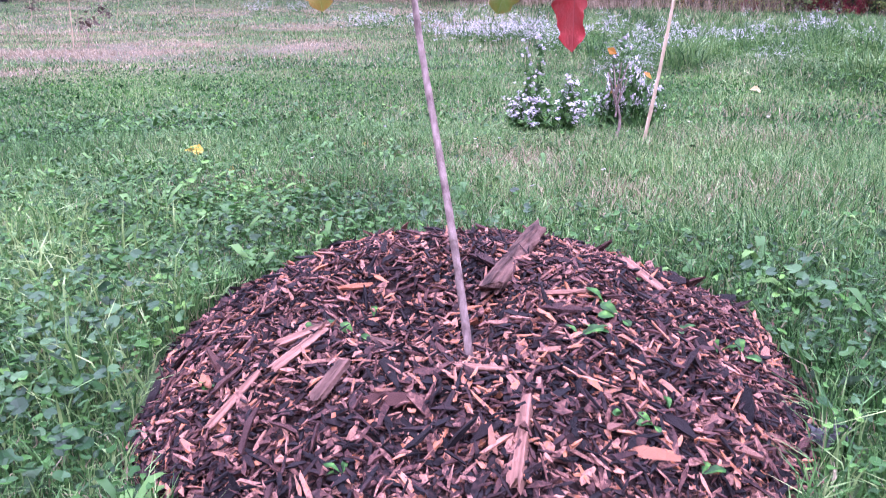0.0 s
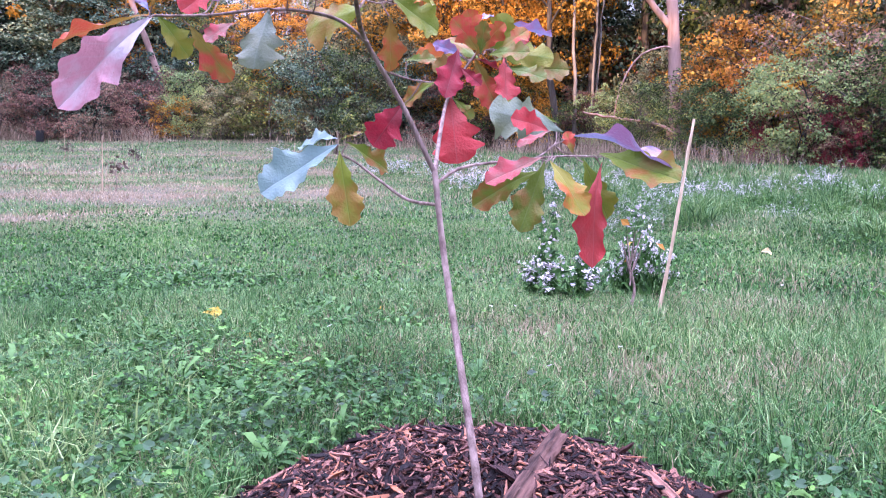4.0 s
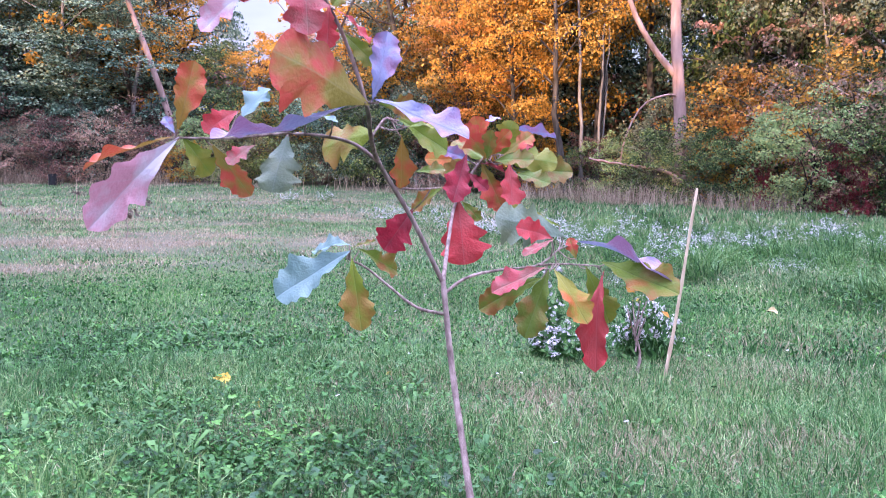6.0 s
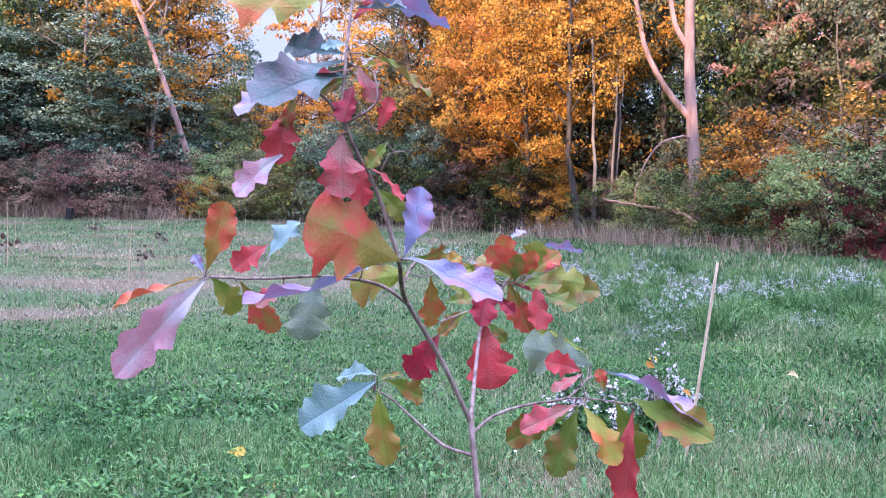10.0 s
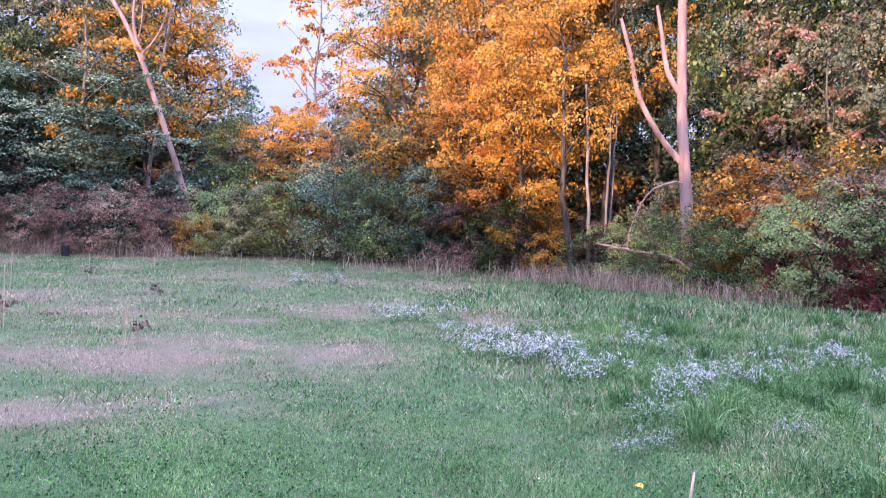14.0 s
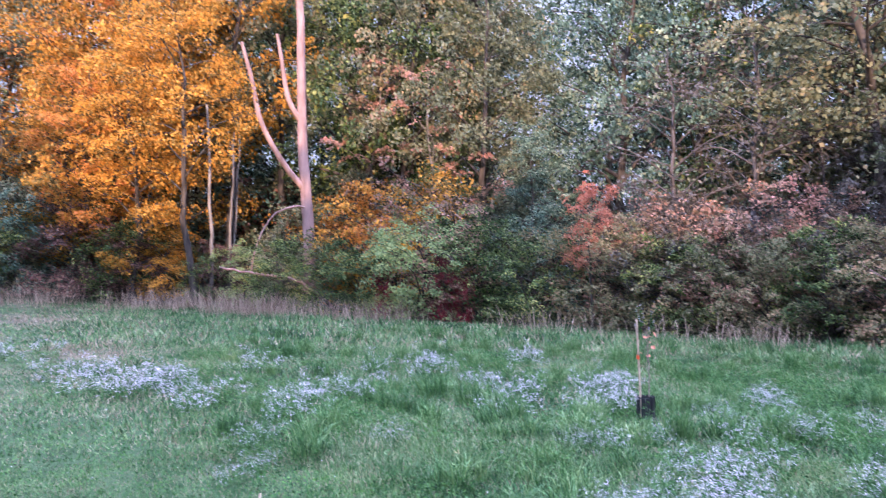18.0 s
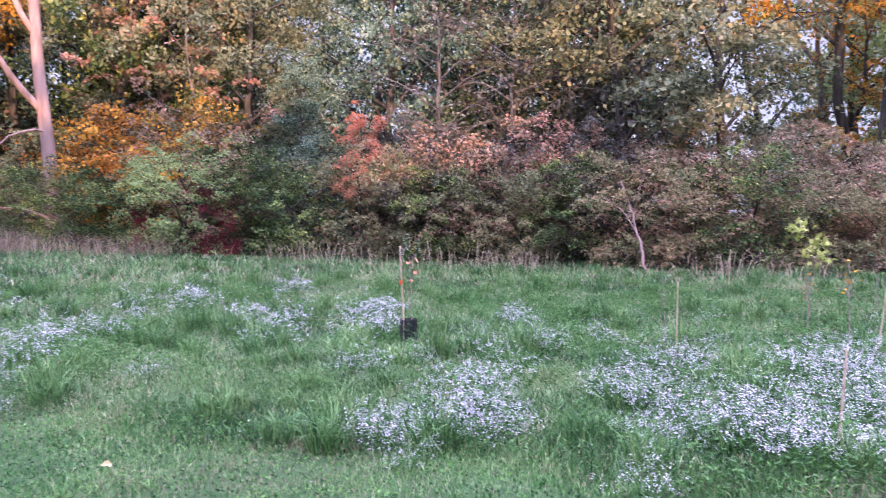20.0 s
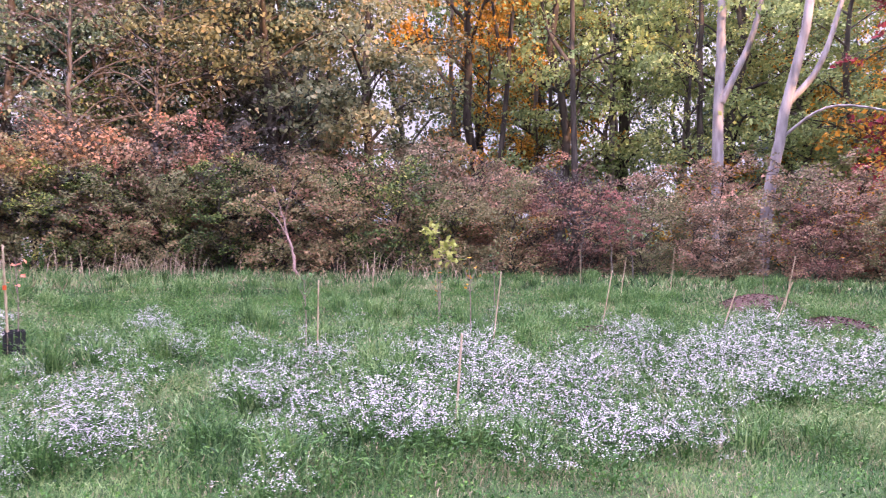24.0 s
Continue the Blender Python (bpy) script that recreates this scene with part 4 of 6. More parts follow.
young_tree(11.5, 3.75, 1.45, M["lime"], "young maple with yellow-green leaves in the meadow", 90, 0.105, 1, 0.26)
young_tree(11.0, 3.55, 0.75, M["orange"], "small young tree with orange leaves in the meadow", 8, 0.055, 2, 0.10)
young_tree(12.5, 3.2, 1.0, M["weed"], "young tree with pale green leaves in the meadow", 14, 0.07, 3, 0.12)
young_tree(0.585, 2.16, 0.24, M["orange"], "small young tree with a few orange leaves", 3, 0.045, 4, 0.04)
young_tree(7.55, 3.6, 0.95, M["grass"], "thin young tree with few leaves in the meadow", 9, 0.06, 5, 0.08)
young_tree(8.9, 2.2, 1.0, M["gold"], "thin young tree with few yellow leaves in the meadow", 10, 0.06, 6, 0.08)
young_tree(6.45, 6.70, 1.15, M["coral"], "thin young tree with few red leaves in a guard", 7, 0.07, 7, 0.07)
young_tree(15.4, -0.9, 2.0, M["hedge"], "young tree with thin bronze leaves on a mulch mound", 170, 0.05, 8, 0.24)
young_tree(-5.55, 10.5, 0.35, M["withered"], "withered brown seedling in dry grass", 26, 0.08, 9, 0.12)
young_tree(-8.4, 17.3, 0.4, M["withered"], "withered brown seedling in dry grass", 34, 0.1, 10, 0.22)
young_tree(-13.4, 23.3, 0.4, M["withered"], "withered brown seedling in dry grass", 34, 0.1, 11, 0.25)
young_tree(-9.2, 12.6, 0.45, M["withered"], "withered brown seedling in dry grass", 30, 0.1, 12, 0.2)


def pot_guard(x, y, r, h):
    """A black slatted plastic guard round a young tree."""
    e = empty("tree_guard", Matrix.Translation((x, y, float(ground_z(x, y)))), "black plastic guard round the foot of a young tree", "tree guard")
    for k in range(10):
        a = k * 2 * math.pi / 10
        bm = bmesh.new()
        bmesh.ops.create_cube(bm, size=1, matrix=Matrix.Translation((math.cos(a) * r, math.sin(a) * r, h / 2)) @ Matrix.Rotation(a, 4, "Z") @ Matrix.Diagonal((0.006, r * 0.5, h, 1)))
        me = bpy.data.meshes.new("guard_slat")
        bm.to_mesh(me)
        bm.free()
        put("slat", me, M["pot"], e)
    for z in (0.03, h * 0.5, h - 0.02):
        ts = np.linspace(0, 2 * np.pi, 17)
        put("hoop", quick_mesh("guard_hoop", *tube(np.stack([np.cos(ts) * r, np.sin(ts) * r, np.full(17, z)], 1), np.full(17, 0.008), 5)), M["pot"], e)


pot_guard(6.43, 6.72, 0.11, 0.30)
pot_guard(-19.3, 32.0, 0.16, 0.5)
pot_guard(-16.3, 33.0, 0.16, 0.5)


def tape(x, y, z, r):
    ts = np.linspace(0, 2 * np.pi, 9)
    V = np.concatenate([np.stack([x + np.cos(ts) * r, y + np.sin(ts) * r, np.full(9, z + d)], 1) for d in (0, 0.05)])
    i = np.arange(8)
    tagged(put("marker_tape", quick_mesh("marker_tape", V, np.stack([i, i + 1, i + 10, i + 9], 1)), M["orange_tape"]), "orange marking tape tied round a bamboo stake", "tape")


tape(6.345, 6.75, 0.74, 0.02)


# ---- asters ----
def aster_meshes(seed, height, radius, stems, flowers, size):
    rng = np.random.default_rng(seed)
    parts, heads, leafs = [], [], []
    for k in range(stems):
        a, r = rng.uniform(0, 2 * np.pi), radius * math.sqrt(rng.uniform(0.02, 1))
        top = np.array([np.cos(a) * r, np.sin(a) * r, height * (1.05 - 0.45 * (r / radius) ** 2) * rng.uniform(0.55, 1.12)])
        root = np.array([np.cos(a) * r * 0.25, np.sin(a) * r * 0.25, 0])
        path = bezier([root, root * 0.4 + top * 0.6 - [0, 0, 0.06 * height], top], 7)
        parts.append(tube(path, np.linspace(0.0028, 0.0012, 7), 3))
        per = flowers // stems
        for _ in range(per):
            u = 0.58 + 0.42 * math.sqrt(rng.uniform(0, 1))
            p = np.array([np.interp(u * 6, range(7), path[:, c]) for c in range(3)])
            if _ % 10 == 0:
                spray = p + rng.normal(0, 1, 3) * np.array([0.16, 0.16, 0.14]) * radius
            heads.append(spray + rng.normal(0, 1, 3) * np.array([0.052, 0.052, 0.042]) * radius)
        for _ in range(per // 4 + 6):
            u = rng.uniform(0.08, 0.95)
            p = np.array([np.interp(u * 6, range(7), path[:, c]) for c in range(3)])
            leafs.append(p + rng.normal(0, 0.10 * radius, 3))
    heads, leafs = np.array(heads), np.array(leafs)
    heads[:, 2] = np.maximum(heads[:, 2], 0.08)
    leafs[:, 2] = np.maximum(leafs[:, 2], 0.01)
    n = len(heads)
    nor = rand_unit(n, rng) * 0.75 + np.array([0, 0, 0.9])
    nor /= np.linalg.norm(nor, axis=1)[:, None]
    u = np.cross(nor, rand_unit(n, rng))
    u /= np.linalg.norm(u, axis=1)[:, None] + 1e-9
    w = np.cross(nor, u)
    R = size * rng.uniform(0.7, 1.2, n) / 2
    ring = []
    for k in range(4):
        a = k * np.pi / 2
        rr = (R * (1.0 if k % 2 == 0 else 0.85))[:, None]
        ring.append(heads + rr * (np.cos(a) * u + np.sin(a) * w) + nor * R[:, None] * 0.15)
    V = np.stack(ring, 1).reshape(-1, 3)
    F = np.arange(n * 4).reshape(n, 4)
    sv, sf = join(parts)
    lv, lf = leaf_cards(leafs, 0.042, rng, 0.3, 0.35, True)
    return quick_mesh("aster_stems", sv, sf), quick_mesh("aster_leaves", lv, lf), quick_mesh("aster_flowers", V, F)


def aster_template(seed, *dims):
    e = empty("aster", Matrix(), "bushy wild aster covered in small white flowers in grass", "wildflower", "wild asters")
    st, lf, fl = aster_meshes(seed, *dims)
    for nm, me, mt in (("stalk", st, M["weed"]), ("foliage", lf, M["weed"]), ("blossom", fl, M["petal"])):
        put(nm, me, mt, e)["kind"] = "stuff"
    return e


ASTERS = [aster_template(3, 0.48, 0.38, 15, 666, 0.0135), aster_template(4, 0.41, 0.42, 16, 697, 0.0135), aster_template(5, 0.56, 0.33, 13, 573, 0.0135)]
ASTER_FAR = [aster_template(6, 0.50, 0.40, 10, 460, 0.0185), aster_template(7, 0.43, 0.45, 11, 490, 0.0185)]
NEAR_A = aster_template(8, 0.27, 0.13, 14, 620, 0.0135)
SPIRE_A = aster_template(9, 0.47, 0.06, 7, 300, 0.0145)


def aster(template, x, y, s, turn, zs=1.0):
    t = copy_thing(template, Matrix())
    t.matrix_basis = Matrix.Translation((x, y, float(ground_z(x, y)))) @ Matrix.Rotation(turn, 4, "Z") @ Matrix.Diagonal((s, s, s * zs, 1))
    return t


aster(NEAR_A, 0.38, 2.38, 1.1, 0.5, 0.9)
aster(NEAR_A, 0.28, 2.44, 0.85, 2.5, 0.85)
aster(SPIRE_A, 0.30, 2.50, 1.0, 0.0)
aster(SPIRE_A, 0.66, 2.44, 0.95, 1.0, 1.05)
aster(NEAR_A, 0.74, 2.42, 0.75, 4.0, 1.7)
aster(NEAR_A, 0.62, 2.50, 0.55, 4.8, 1.9)
rng_f = random.Random(11)


def drift(x, y, spread_x, spread_y, count, far, lo=0.8, hi=1.15):
    for _ in range(max(1, round(0.74 * count))):
        px, py = x + rng_f.gauss(0, spread_x), y + rng_f.gauss(0, spread_y)
        pool = ASTER_FAR if far else ASTERS
        aster(pool[rng_f.randrange(len(pool))], px, py, rng_f.uniform(lo, hi), rng_f.uniform(0, 6.3))


for x, y, sx, sy, count, lo, hi in [(-5.95, 24.8, 0.6, 0.5, 6, 0.7, 1.0), (-7.2, 26.6, 0.5, 0.3, 2, 0.5, 0.7), (-1.75, 15.8, 0.45, 0.4, 8, 0.7, 1.0), (-0.4, 12.9, 0.38, 0.4, 7, 0.7, 1.0),
                                    (0.35, 10.7, 0.34, 0.4, 9, 0.7, 1.0), (0.9, 11.1, 0.35, 0.4, 9, 0.7, 1.0), (1.42, 9.5, 0.25, 0.3, 5, 0.6, 0.85), (2.5, 13.3, 0.2, 0.3, 3, 0.7, 1.0),
                                    (2.3, 8.5, 0.25, 0.3, 6, 0.6, 0.9), (3.15, 9.9, 0.35, 0.35, 8, 0.6, 0.9), (5.55, 11.55, 0.45, 0.4, 7, 0.7, 1.0), (7.7, 12.0, 0.35, 0.3, 4, 0.6, 0.9),
                                    (5.6, 9.8, 0.22, 0.3, 4, 0.6, 0.9), (5.4, 7.7, 0.28, 0.3, 6, 0.7, 0.95), (6.9, 8.4, 0.3, 0.3, 8, 0.7, 1.0), (6.4, 7.2, 0.25, 0.2, 4, 0.6, 0.9)]:
    drift(x, y, sx, sy, count, True, lo, hi)
for x, y, sx, sy, count, lo, hi in [(1.45, 6.8, 0.12, 0.25, 3, 0.45, 0.7), (1.36, 5.7, 0.14, 0.2, 3, 0.45, 0.65), (2.88, 6.45, 0.2, 0.2, 3, 0.5, 0.7), (8.3, 6.6, 0.3, 0.25, 4, 0.6, 0.85),
                                    (6.6, 5.6, 0.35, 0.2, 3, 0.5, 0.75), (5.4, 5.5, 0.2, 0.15, 2, 0.5, 0.7), (4.5, 5.15, 0.22, 0.12, 4, 0.5, 0.75), (4.95, 4.0, 0.25, 0.2, 4, 0.5, 0.75), (5.0, 3.6, 0.2, 0.2, 4, 0.6, 0.8),
                                    (3.9, 3.2, 0.30, 0.16, 9, 0.65, 0.9), (3.35, 3.25, 0.12, 0.12, 2, 0.5, 0.7), (4.1, 2.85, 0.22, 0.13, 7, 0.65, 0.9), (3.4, 2.6, 0.14, 0.08, 2, 0.4, 0.6), (6.75, 4.75, 0.3, 0.25, 4, 0.6, 0.8),
                                    (7.4, 4.7, 0.3, 0.25, 4, 0.6, 0.8), (8.4, 6.2, 0.4, 0.3, 3, 0.6, 0.8), (5.5, 2.95, 0.22, 0.18, 6, 0.65, 0.9), (5.5, 2.5, 0.2, 0.18, 5, 0.65, 0.9), (6.95, 2.8, 0.3, 0.22, 6, 0.65, 0.9),
                                    (4.75, 1.72, 0.2, 0.13, 5, 0.6, 0.85), (3.9, 1.52, 0.08, 0.08, 2, 0.5, 0.7), (5.3, 1.4, 0.3, 0.22, 9, 0.7, 0.95), (4.95, 0.95, 0.18, 0.16, 5, 0.65, 0.9), (7.7, 2.1, 0.3, 0.25, 9, 0.8, 1.0),
                                    (6.8, 1.4, 0.35, 0.28, 9, 0.75, 1.0), (6.3, 0.95, 0.3, 0.25, 8, 0.75, 1.0), (6.5, 0.5, 0.3, 0.25, 8, 0.75, 1.0), (5.65, 0.5, 0.28, 0.18, 7, 0.7, 0.9), (5.75, -0.05, 0.28, 0.18, 8, 0.7, 0.9),
                                    (5.6, -0.45, 0.22, 0.13, 6, 0.65, 0.85), (8.2, 0.25, 0.5, 0.28, 10, 0.75, 1.0), (8.6, -0.45, 0.5, 0.28, 10, 0.75, 1.0), (7.2, -0.8, 0.35, 0.25, 10, 0.75, 1.0), (7.6, -1.25, 0.4, 0.25, 10, 0.75, 1.0),
                                    (8.9, -1.05, 0.5, 0.35, 12, 0.8, 1.05), (10.0, 0.55, 0.45, 0.28, 6, 0.7, 0.9), (11.5, -0.86, 0.5, 0.3, 6, 0.7, 0.9), (11.3, 2.4, 0.4, 0.3, 3, 0.6, 0.8), (4.75, 0.22, 0.06, 0.06, 1, 0.5, 0.6),
                                    (8.5, -2.1, 0.6, 0.45, 14, 0.8, 1.05), (9.9, -3.4, 0.7, 0.6, 12, 0.8, 1.05), (9.6, 4.0, 1.1, 0.7, 6, 0.45, 0.7)]:
    drift(x, y, sx, sy, count, False, lo, hi)


# ---- low mulch mounds further off ----
def small_mound(x, y, r, h, seed):
    rng = np.random.default_rng(seed)
    n, m = 10, 28
    V, F = [(0, 0, h)], []
    for i in range(1, n + 1):
        for j in range(m):
            q, a = i / n, 2 * math.pi * j / m
            V.append((r * q * math.cos(a) * (1 + 0.08 * math.sin(3 * a)), r * q * math.sin(a), h * (1 - q ** 2.2) - 0.02 * q + rng.uniform(-0.012, 0.012)))
    for i in range(n):
        for j in range(m):
            if i == 0:
                F.append((0, 1 + j, 1 + (j + 1) % m))
            else:
                a = 1 + (i - 1) * m
                F.append((a + j, a + m + j, a + m + (j + 1) % m, a + (j + 1) % m))
    me = bpy.data.meshes.new("soil_mound")
    me.from_pydata(V, [], F)
    e = empty("mulch_mound", Matrix.Translation((x, y, float(ground_z(x, y)))), "low mound of dark brown mulch round a young tree", "mulch")
    put("bed", me, M["soil"], e)
    k = 700
    rr, aa = r * np.sqrt(rng.uniform(0, 1, k)), rng.uniform(0, 6.3, k)
    c = np.stack([rr * np.cos(aa), rr * np.sin(aa), h * (1 - (rr / r) ** 2.2)], 1)
    put("chip_litter", quick_mesh("mound_litter", *leaf_cards(c, 0.06, rng, 1.2, 0.4)), M["soil"], e)["kind"] = "stuff"


small_mound(15.4, -0.85, 0.75, 0.24, 1)
small_mound(13.0, -1.9, 0.6, 0.18, 2)
small_mound(11.1, 1.1, 0.45, 0.10, 3)
aster(SPIRE_A, 14.9, 17.6, 2.3, 0.3)
aster(SPIRE_A, 15.1, 17.3, 1.9, 1.3)


# ---- grass and low plants ----
MOUND = (0.0, 0.20)


def mound_rho(x, y):
    return np.hypot((np.asarray(x) - MOUND[0]) / 0.475, (np.asarray(y) - MOUND[1]) / 0.555)


def mound_z(x, y):
    """The heap of mulch: a low dome with a hollow beside the stem."""
    rho = mound_rho(x, y)
    a = np.arctan2(np.asarray(y) - MOUND[1], np.asarray(x) - MOUND[0])
    edge = 1 + 0.03 * np.sin(3 * a + 1) + 0.02 * np.sin(7 * a)
    h = 0.143 * np.clip(1 - (rho / edge) ** 2.5, -0.2, 1)
    h = h - 0.085 * np.exp(-(((np.asarray(x) + 0.075) / 0.12) ** 2 + ((np.asarray(y) - 0.13) / 0.12) ** 2) ** 1.5) - 0.035 * np.exp(-((np.asarray(x) / 0.06) ** 2 + (np.asarray(y) / 0.06) ** 2))
    return h + 0.006 * np.sin(np.asarray(x) * 31) * np.sin(np.asarray(y) * 27)


def value_noise(x, y, cell, seed):
    """Smooth random heights between 0 and 1 over the field."""
    table = np.random.default_rng(seed).uniform(0, 1, (64, 64))
    u, v = np.asarray(x) / cell + 500.0, np.asarray(y) / cell + 500.0
    i, j = np.floor(u).astype(int), np.floor(v).astype(int)
    fu, fv = u - i, v - j
    fu, fv = fu * fu * (3 - 2 * fu), fv * fv * (3 - 2 * fv)
    a, b = table[i % 64, j % 64], table[(i + 1) % 64, j % 64]
    c, d = table[i % 64, (j + 1) % 64], table[(i + 1) % 64, (j + 1) % 64]
    return (a * (1 - fu) + b * fu) * (1 - fv) + (c * (1 - fu) + d * fu) * fv


def tallness(x, y):
    """Unmown meadow to the north-east; mown turf round the oak."""
    v = 0.75 * x + 0.45 * y + 0.35 * np.sin(x * 1.3 + y * 0.7) + 0.25 * np.sin(y * 1.9)
    near = smooth(3.5, 4.3, v) * smooth(-1.5, 2.0, x + 0.06 * y)
    return near * (1 - 0.35 * smooth(14, 26, y))


def dryness(x, y):
    d = np.zeros_like(x)
    for cx, cy, rx, ry, s in [(-4.9, 6.0, 1.5, 1.0, 1.0), (-5.3, 9.6, 1.9, 1.1, 0.95), (0.9, 2.2, 0.9, 0.35, 0.40), (-0.3, 3.3, 1.2, 0.5, 0.3), (-5.0, 11.4, 1.8, 0.8, 0.7), (-3.9, 17.6, 1.6, 1.4, 0.6), (-2.3, 25.5, 2.0, 1.2, 0.5), (-8.6, 15.5, 2.0, 1.0, 0.6),
                               (-12, 18, 3, 2, 0.5), (-9, 27, 3, 1.6, 0.4), (0.15, 1.75, 0.35, 0.3, 0.5), (0.7, 1.3, 0.5, 0.3, 0.35), (-0.75, 1.35, 0.25, 0.16, 0.5), (2.2, 3.2, 1.2, 0.6, 0.3), (6.0, 0.5, 0.5, 0.25, 0.5)]:
        d = np.maximum(d, s * np.exp(-((x - cx) / rx) ** 2 - ((y - cy) / ry) ** 2))
    wave = 0.5 + 0.5 * np.sin(x * 1.7 + 2 * np.sin(y * 0.9)) * np.sin(y * 1.3 + x * 0.4)
    far_left = smooth(4, 10, y) * smooth(4, -3, x)
    d = np.maximum(d, 0.42 * smooth(0.60, 0.85, value_noise(x * 0.6, y, 1.5, 44)) * smooth(4, 7, y) * smooth(3, -1, x))
    d = d * (0.45 + 0.9 * value_noise(x, y, 0.6, 51))
    return d * 1.1 + 0.12 * wave + 0.30 * far_left * (0.4 + 0.6 * wave) + 0.06 * smooth(4, 8, y) + 0.16 * smooth(3.0, 4.5, x) * smooth(0.45, 0.8, value_noise(x, y, 0.7, 61))


field = bpy.data.objects["ground"].data
at = np.empty(len(field.vertices) * 3, np.float32)
field.vertices.foreach_get("co", at)
at = at.reshape(-1, 3).astype(float)
dry_patch = field.attributes.new("dry", "FLOAT", "POINT")
dry_patch.data.foreach_set("value", np.clip(dryness(at[:, 0], at[:, 1]), 0, 1).astype(np.float32))


def polar(n, r0, r1, a0, a1, rng, power=1.0):
    """Points in a sector round the camera's stand, angles in degrees east of north."""
    r = np.sqrt(rng.uniform(r0 ** 2, r1 ** 2, n)) if power == 1.0 else r0 + (r1 - r0) * rng.uniform(0, 1, n) ** power
    a = np.radians(rng.uniform(a0, a1, n))
    return 0.1 + r * np.sin(a), -1.0 + r * np.cos(a)


def wood_edge(x, y):
    """True on the meadow side of the wood's edge."""
    ex = np.interp(y, [-26, -14, -3, 7.4, 18.3, 22.5, 25.5, 28.5, 34], [14, 19, 22.2, 21.5, 17, 12.8, 7, 3.4, -9.5])
    return (x < ex) & (y < 34.5)


GRASS = {"grass": [], "grass_tall": [], "straw": []}


def sow(n, r0, r1, a0, a1, h, w, segments, seed, power=1.0, tall_gain=3.0):
    rng = np.random.default_rng(seed)
    x, y = polar(n, r0, r1, a0, a1, rng, power)
    keep = wood_edge(x, y) & (mound_rho(x, y) > 1.0)
    x, y = x[keep], y[keep]
    tall, dry = tallness(x, y), dryness(x, y)
    patchy = 0.35 + 1.1 * (0.6 * value_noise(x, y, 0.35, 1) + 0.4 * value_noise(x, y, 1.4, 2))
    hh = h * rng.uniform(0.45, 1.25, len(x)) * patchy * (1 + tall_gain * tall)
    ww = w * rng.uniform(0.6, 1.3, len(x)) * (1 + 0.5 * tall)
    u = rng.uniform(0, 1, len(x))
    straw = u < dry * (0.6 + 0.9 * value_noise(x, y, 0.22, 3)) + 0.03 + 0.14 * smooth(0.55, 0.85, value_noise(x, y, 0.3, 17))
    is_tall = (~straw) & (rng.uniform(0, 1, len(x)) < tall)
    for key, sel in (("straw", straw), ("grass_tall", is_tall), ("grass", ~straw & ~is_tall)):
        GRASS[key].append(blades(x[sel], y[sel], hh[sel] * (0.8 if key == "straw" else 1), ww[sel], rng, segments, 0.95 if key == "straw" else 0.85))


sow(175000, 0.45, 3.6, -38, 40, 0.078, 0.0032, 2, 1)
sow(260000, 3.0, 8.0, -38, 98, 0.056, 0.0055, 1, 2, tall_gain=1.5)
sow(45000, 0.4, 6.0, 96, 323, 0.06, 0.008, 1, 14)
sow(28000, 0.4, 3.2, 39, 98, 0.055, 0.005, 1, 15)
sow(35000, 2.2, 7.5, 55, 100, 0.055, 0.0050, 1, 13, tall_gain=1.2)
sow(45000, 3.5, 9.0, 15, 98, 0.065, 0.007, 2, 12, tall_gain=1.5)
sow(220000, 8.0, 19.0, -38, 98, 0.066, 0.013, 1, 3, tall_gain=0.8)
sow(190000, 18.0, 42.0, -40, 98, 0.10, 0.028, 1, 4, tall_gain=1.4)
for key, lab in (("grass", "short green mown grass blades of the field"), ("grass_tall", "taller green meadow grass blades"), ("straw", "dry tan grass blades in worn patches")):
    by_k = {3: join(GRASS[key])}
    tagged(put({"grass": "grass", "grass_tall": "meadow_grass", "straw": "dry_grass"}[key], quick_mesh(key, *by_k[3]), M[key]), lab, "grass", kind="stuff")


def tufts(spots, blades_each, h, w, radius, seed):
    rng = np.random.default_rng(seed)
    xs, ys, hs, ws = [], [], [], []
    for x, y, s in spots:
        n = int(blades_each * s)
        a, r = rng.uniform(0, 6.3, n), radius * s * np.sqrt(rng.uniform(0, 1, n))
        xs.append(x + np.cos(a) * r)
        ys.append(y + np.sin(a) * r)
        hs.append(h * s * rng.uniform(0.5, 1.2, n))
        ws.append(w * rng.uniform(0.7, 1.2, n))
    return blades(np.concatenate(xs), np.concatenate(ys), np.concatenate(hs), np.concatenate(ws), rng, 2, 1.0)


rng_t = random.Random(3)
spots = [(6.3, 5.2, 1.4), (6.7, 4.9, 1.3), (5.9, 5.5, 1.2), (7.0, -0.78, 1.1), (4.6, 9.2, 1.3), (4.9, 8.6, 1.2), (5.6, 1.0, 0.9), (5.2, 0.75, 0.9), (4.5, 2.3, 0.9), (4.8, 5.8, 1.1)]
for _ in range(330):
    a, r = math.radians(rng_t.uniform(8, 95)), rng_t.uniform(4.8, 22)
    x, y = 0.1 + r * math.sin(a), -1 + r * math.cos(a)
    if tallness(np.array([x]), np.array([y]))[0] > 0.6:
        spots.append((x, y, rng_t.uniform(0.6, 1.1)))
tagged(put("grass_tuft", quick_mesh("tufts", *tufts(spots, 170, 0.34, 0.011, 0.15, 5)), M["tuft"]), "arching tufts of long green meadow grass", "grass", kind="stuff")
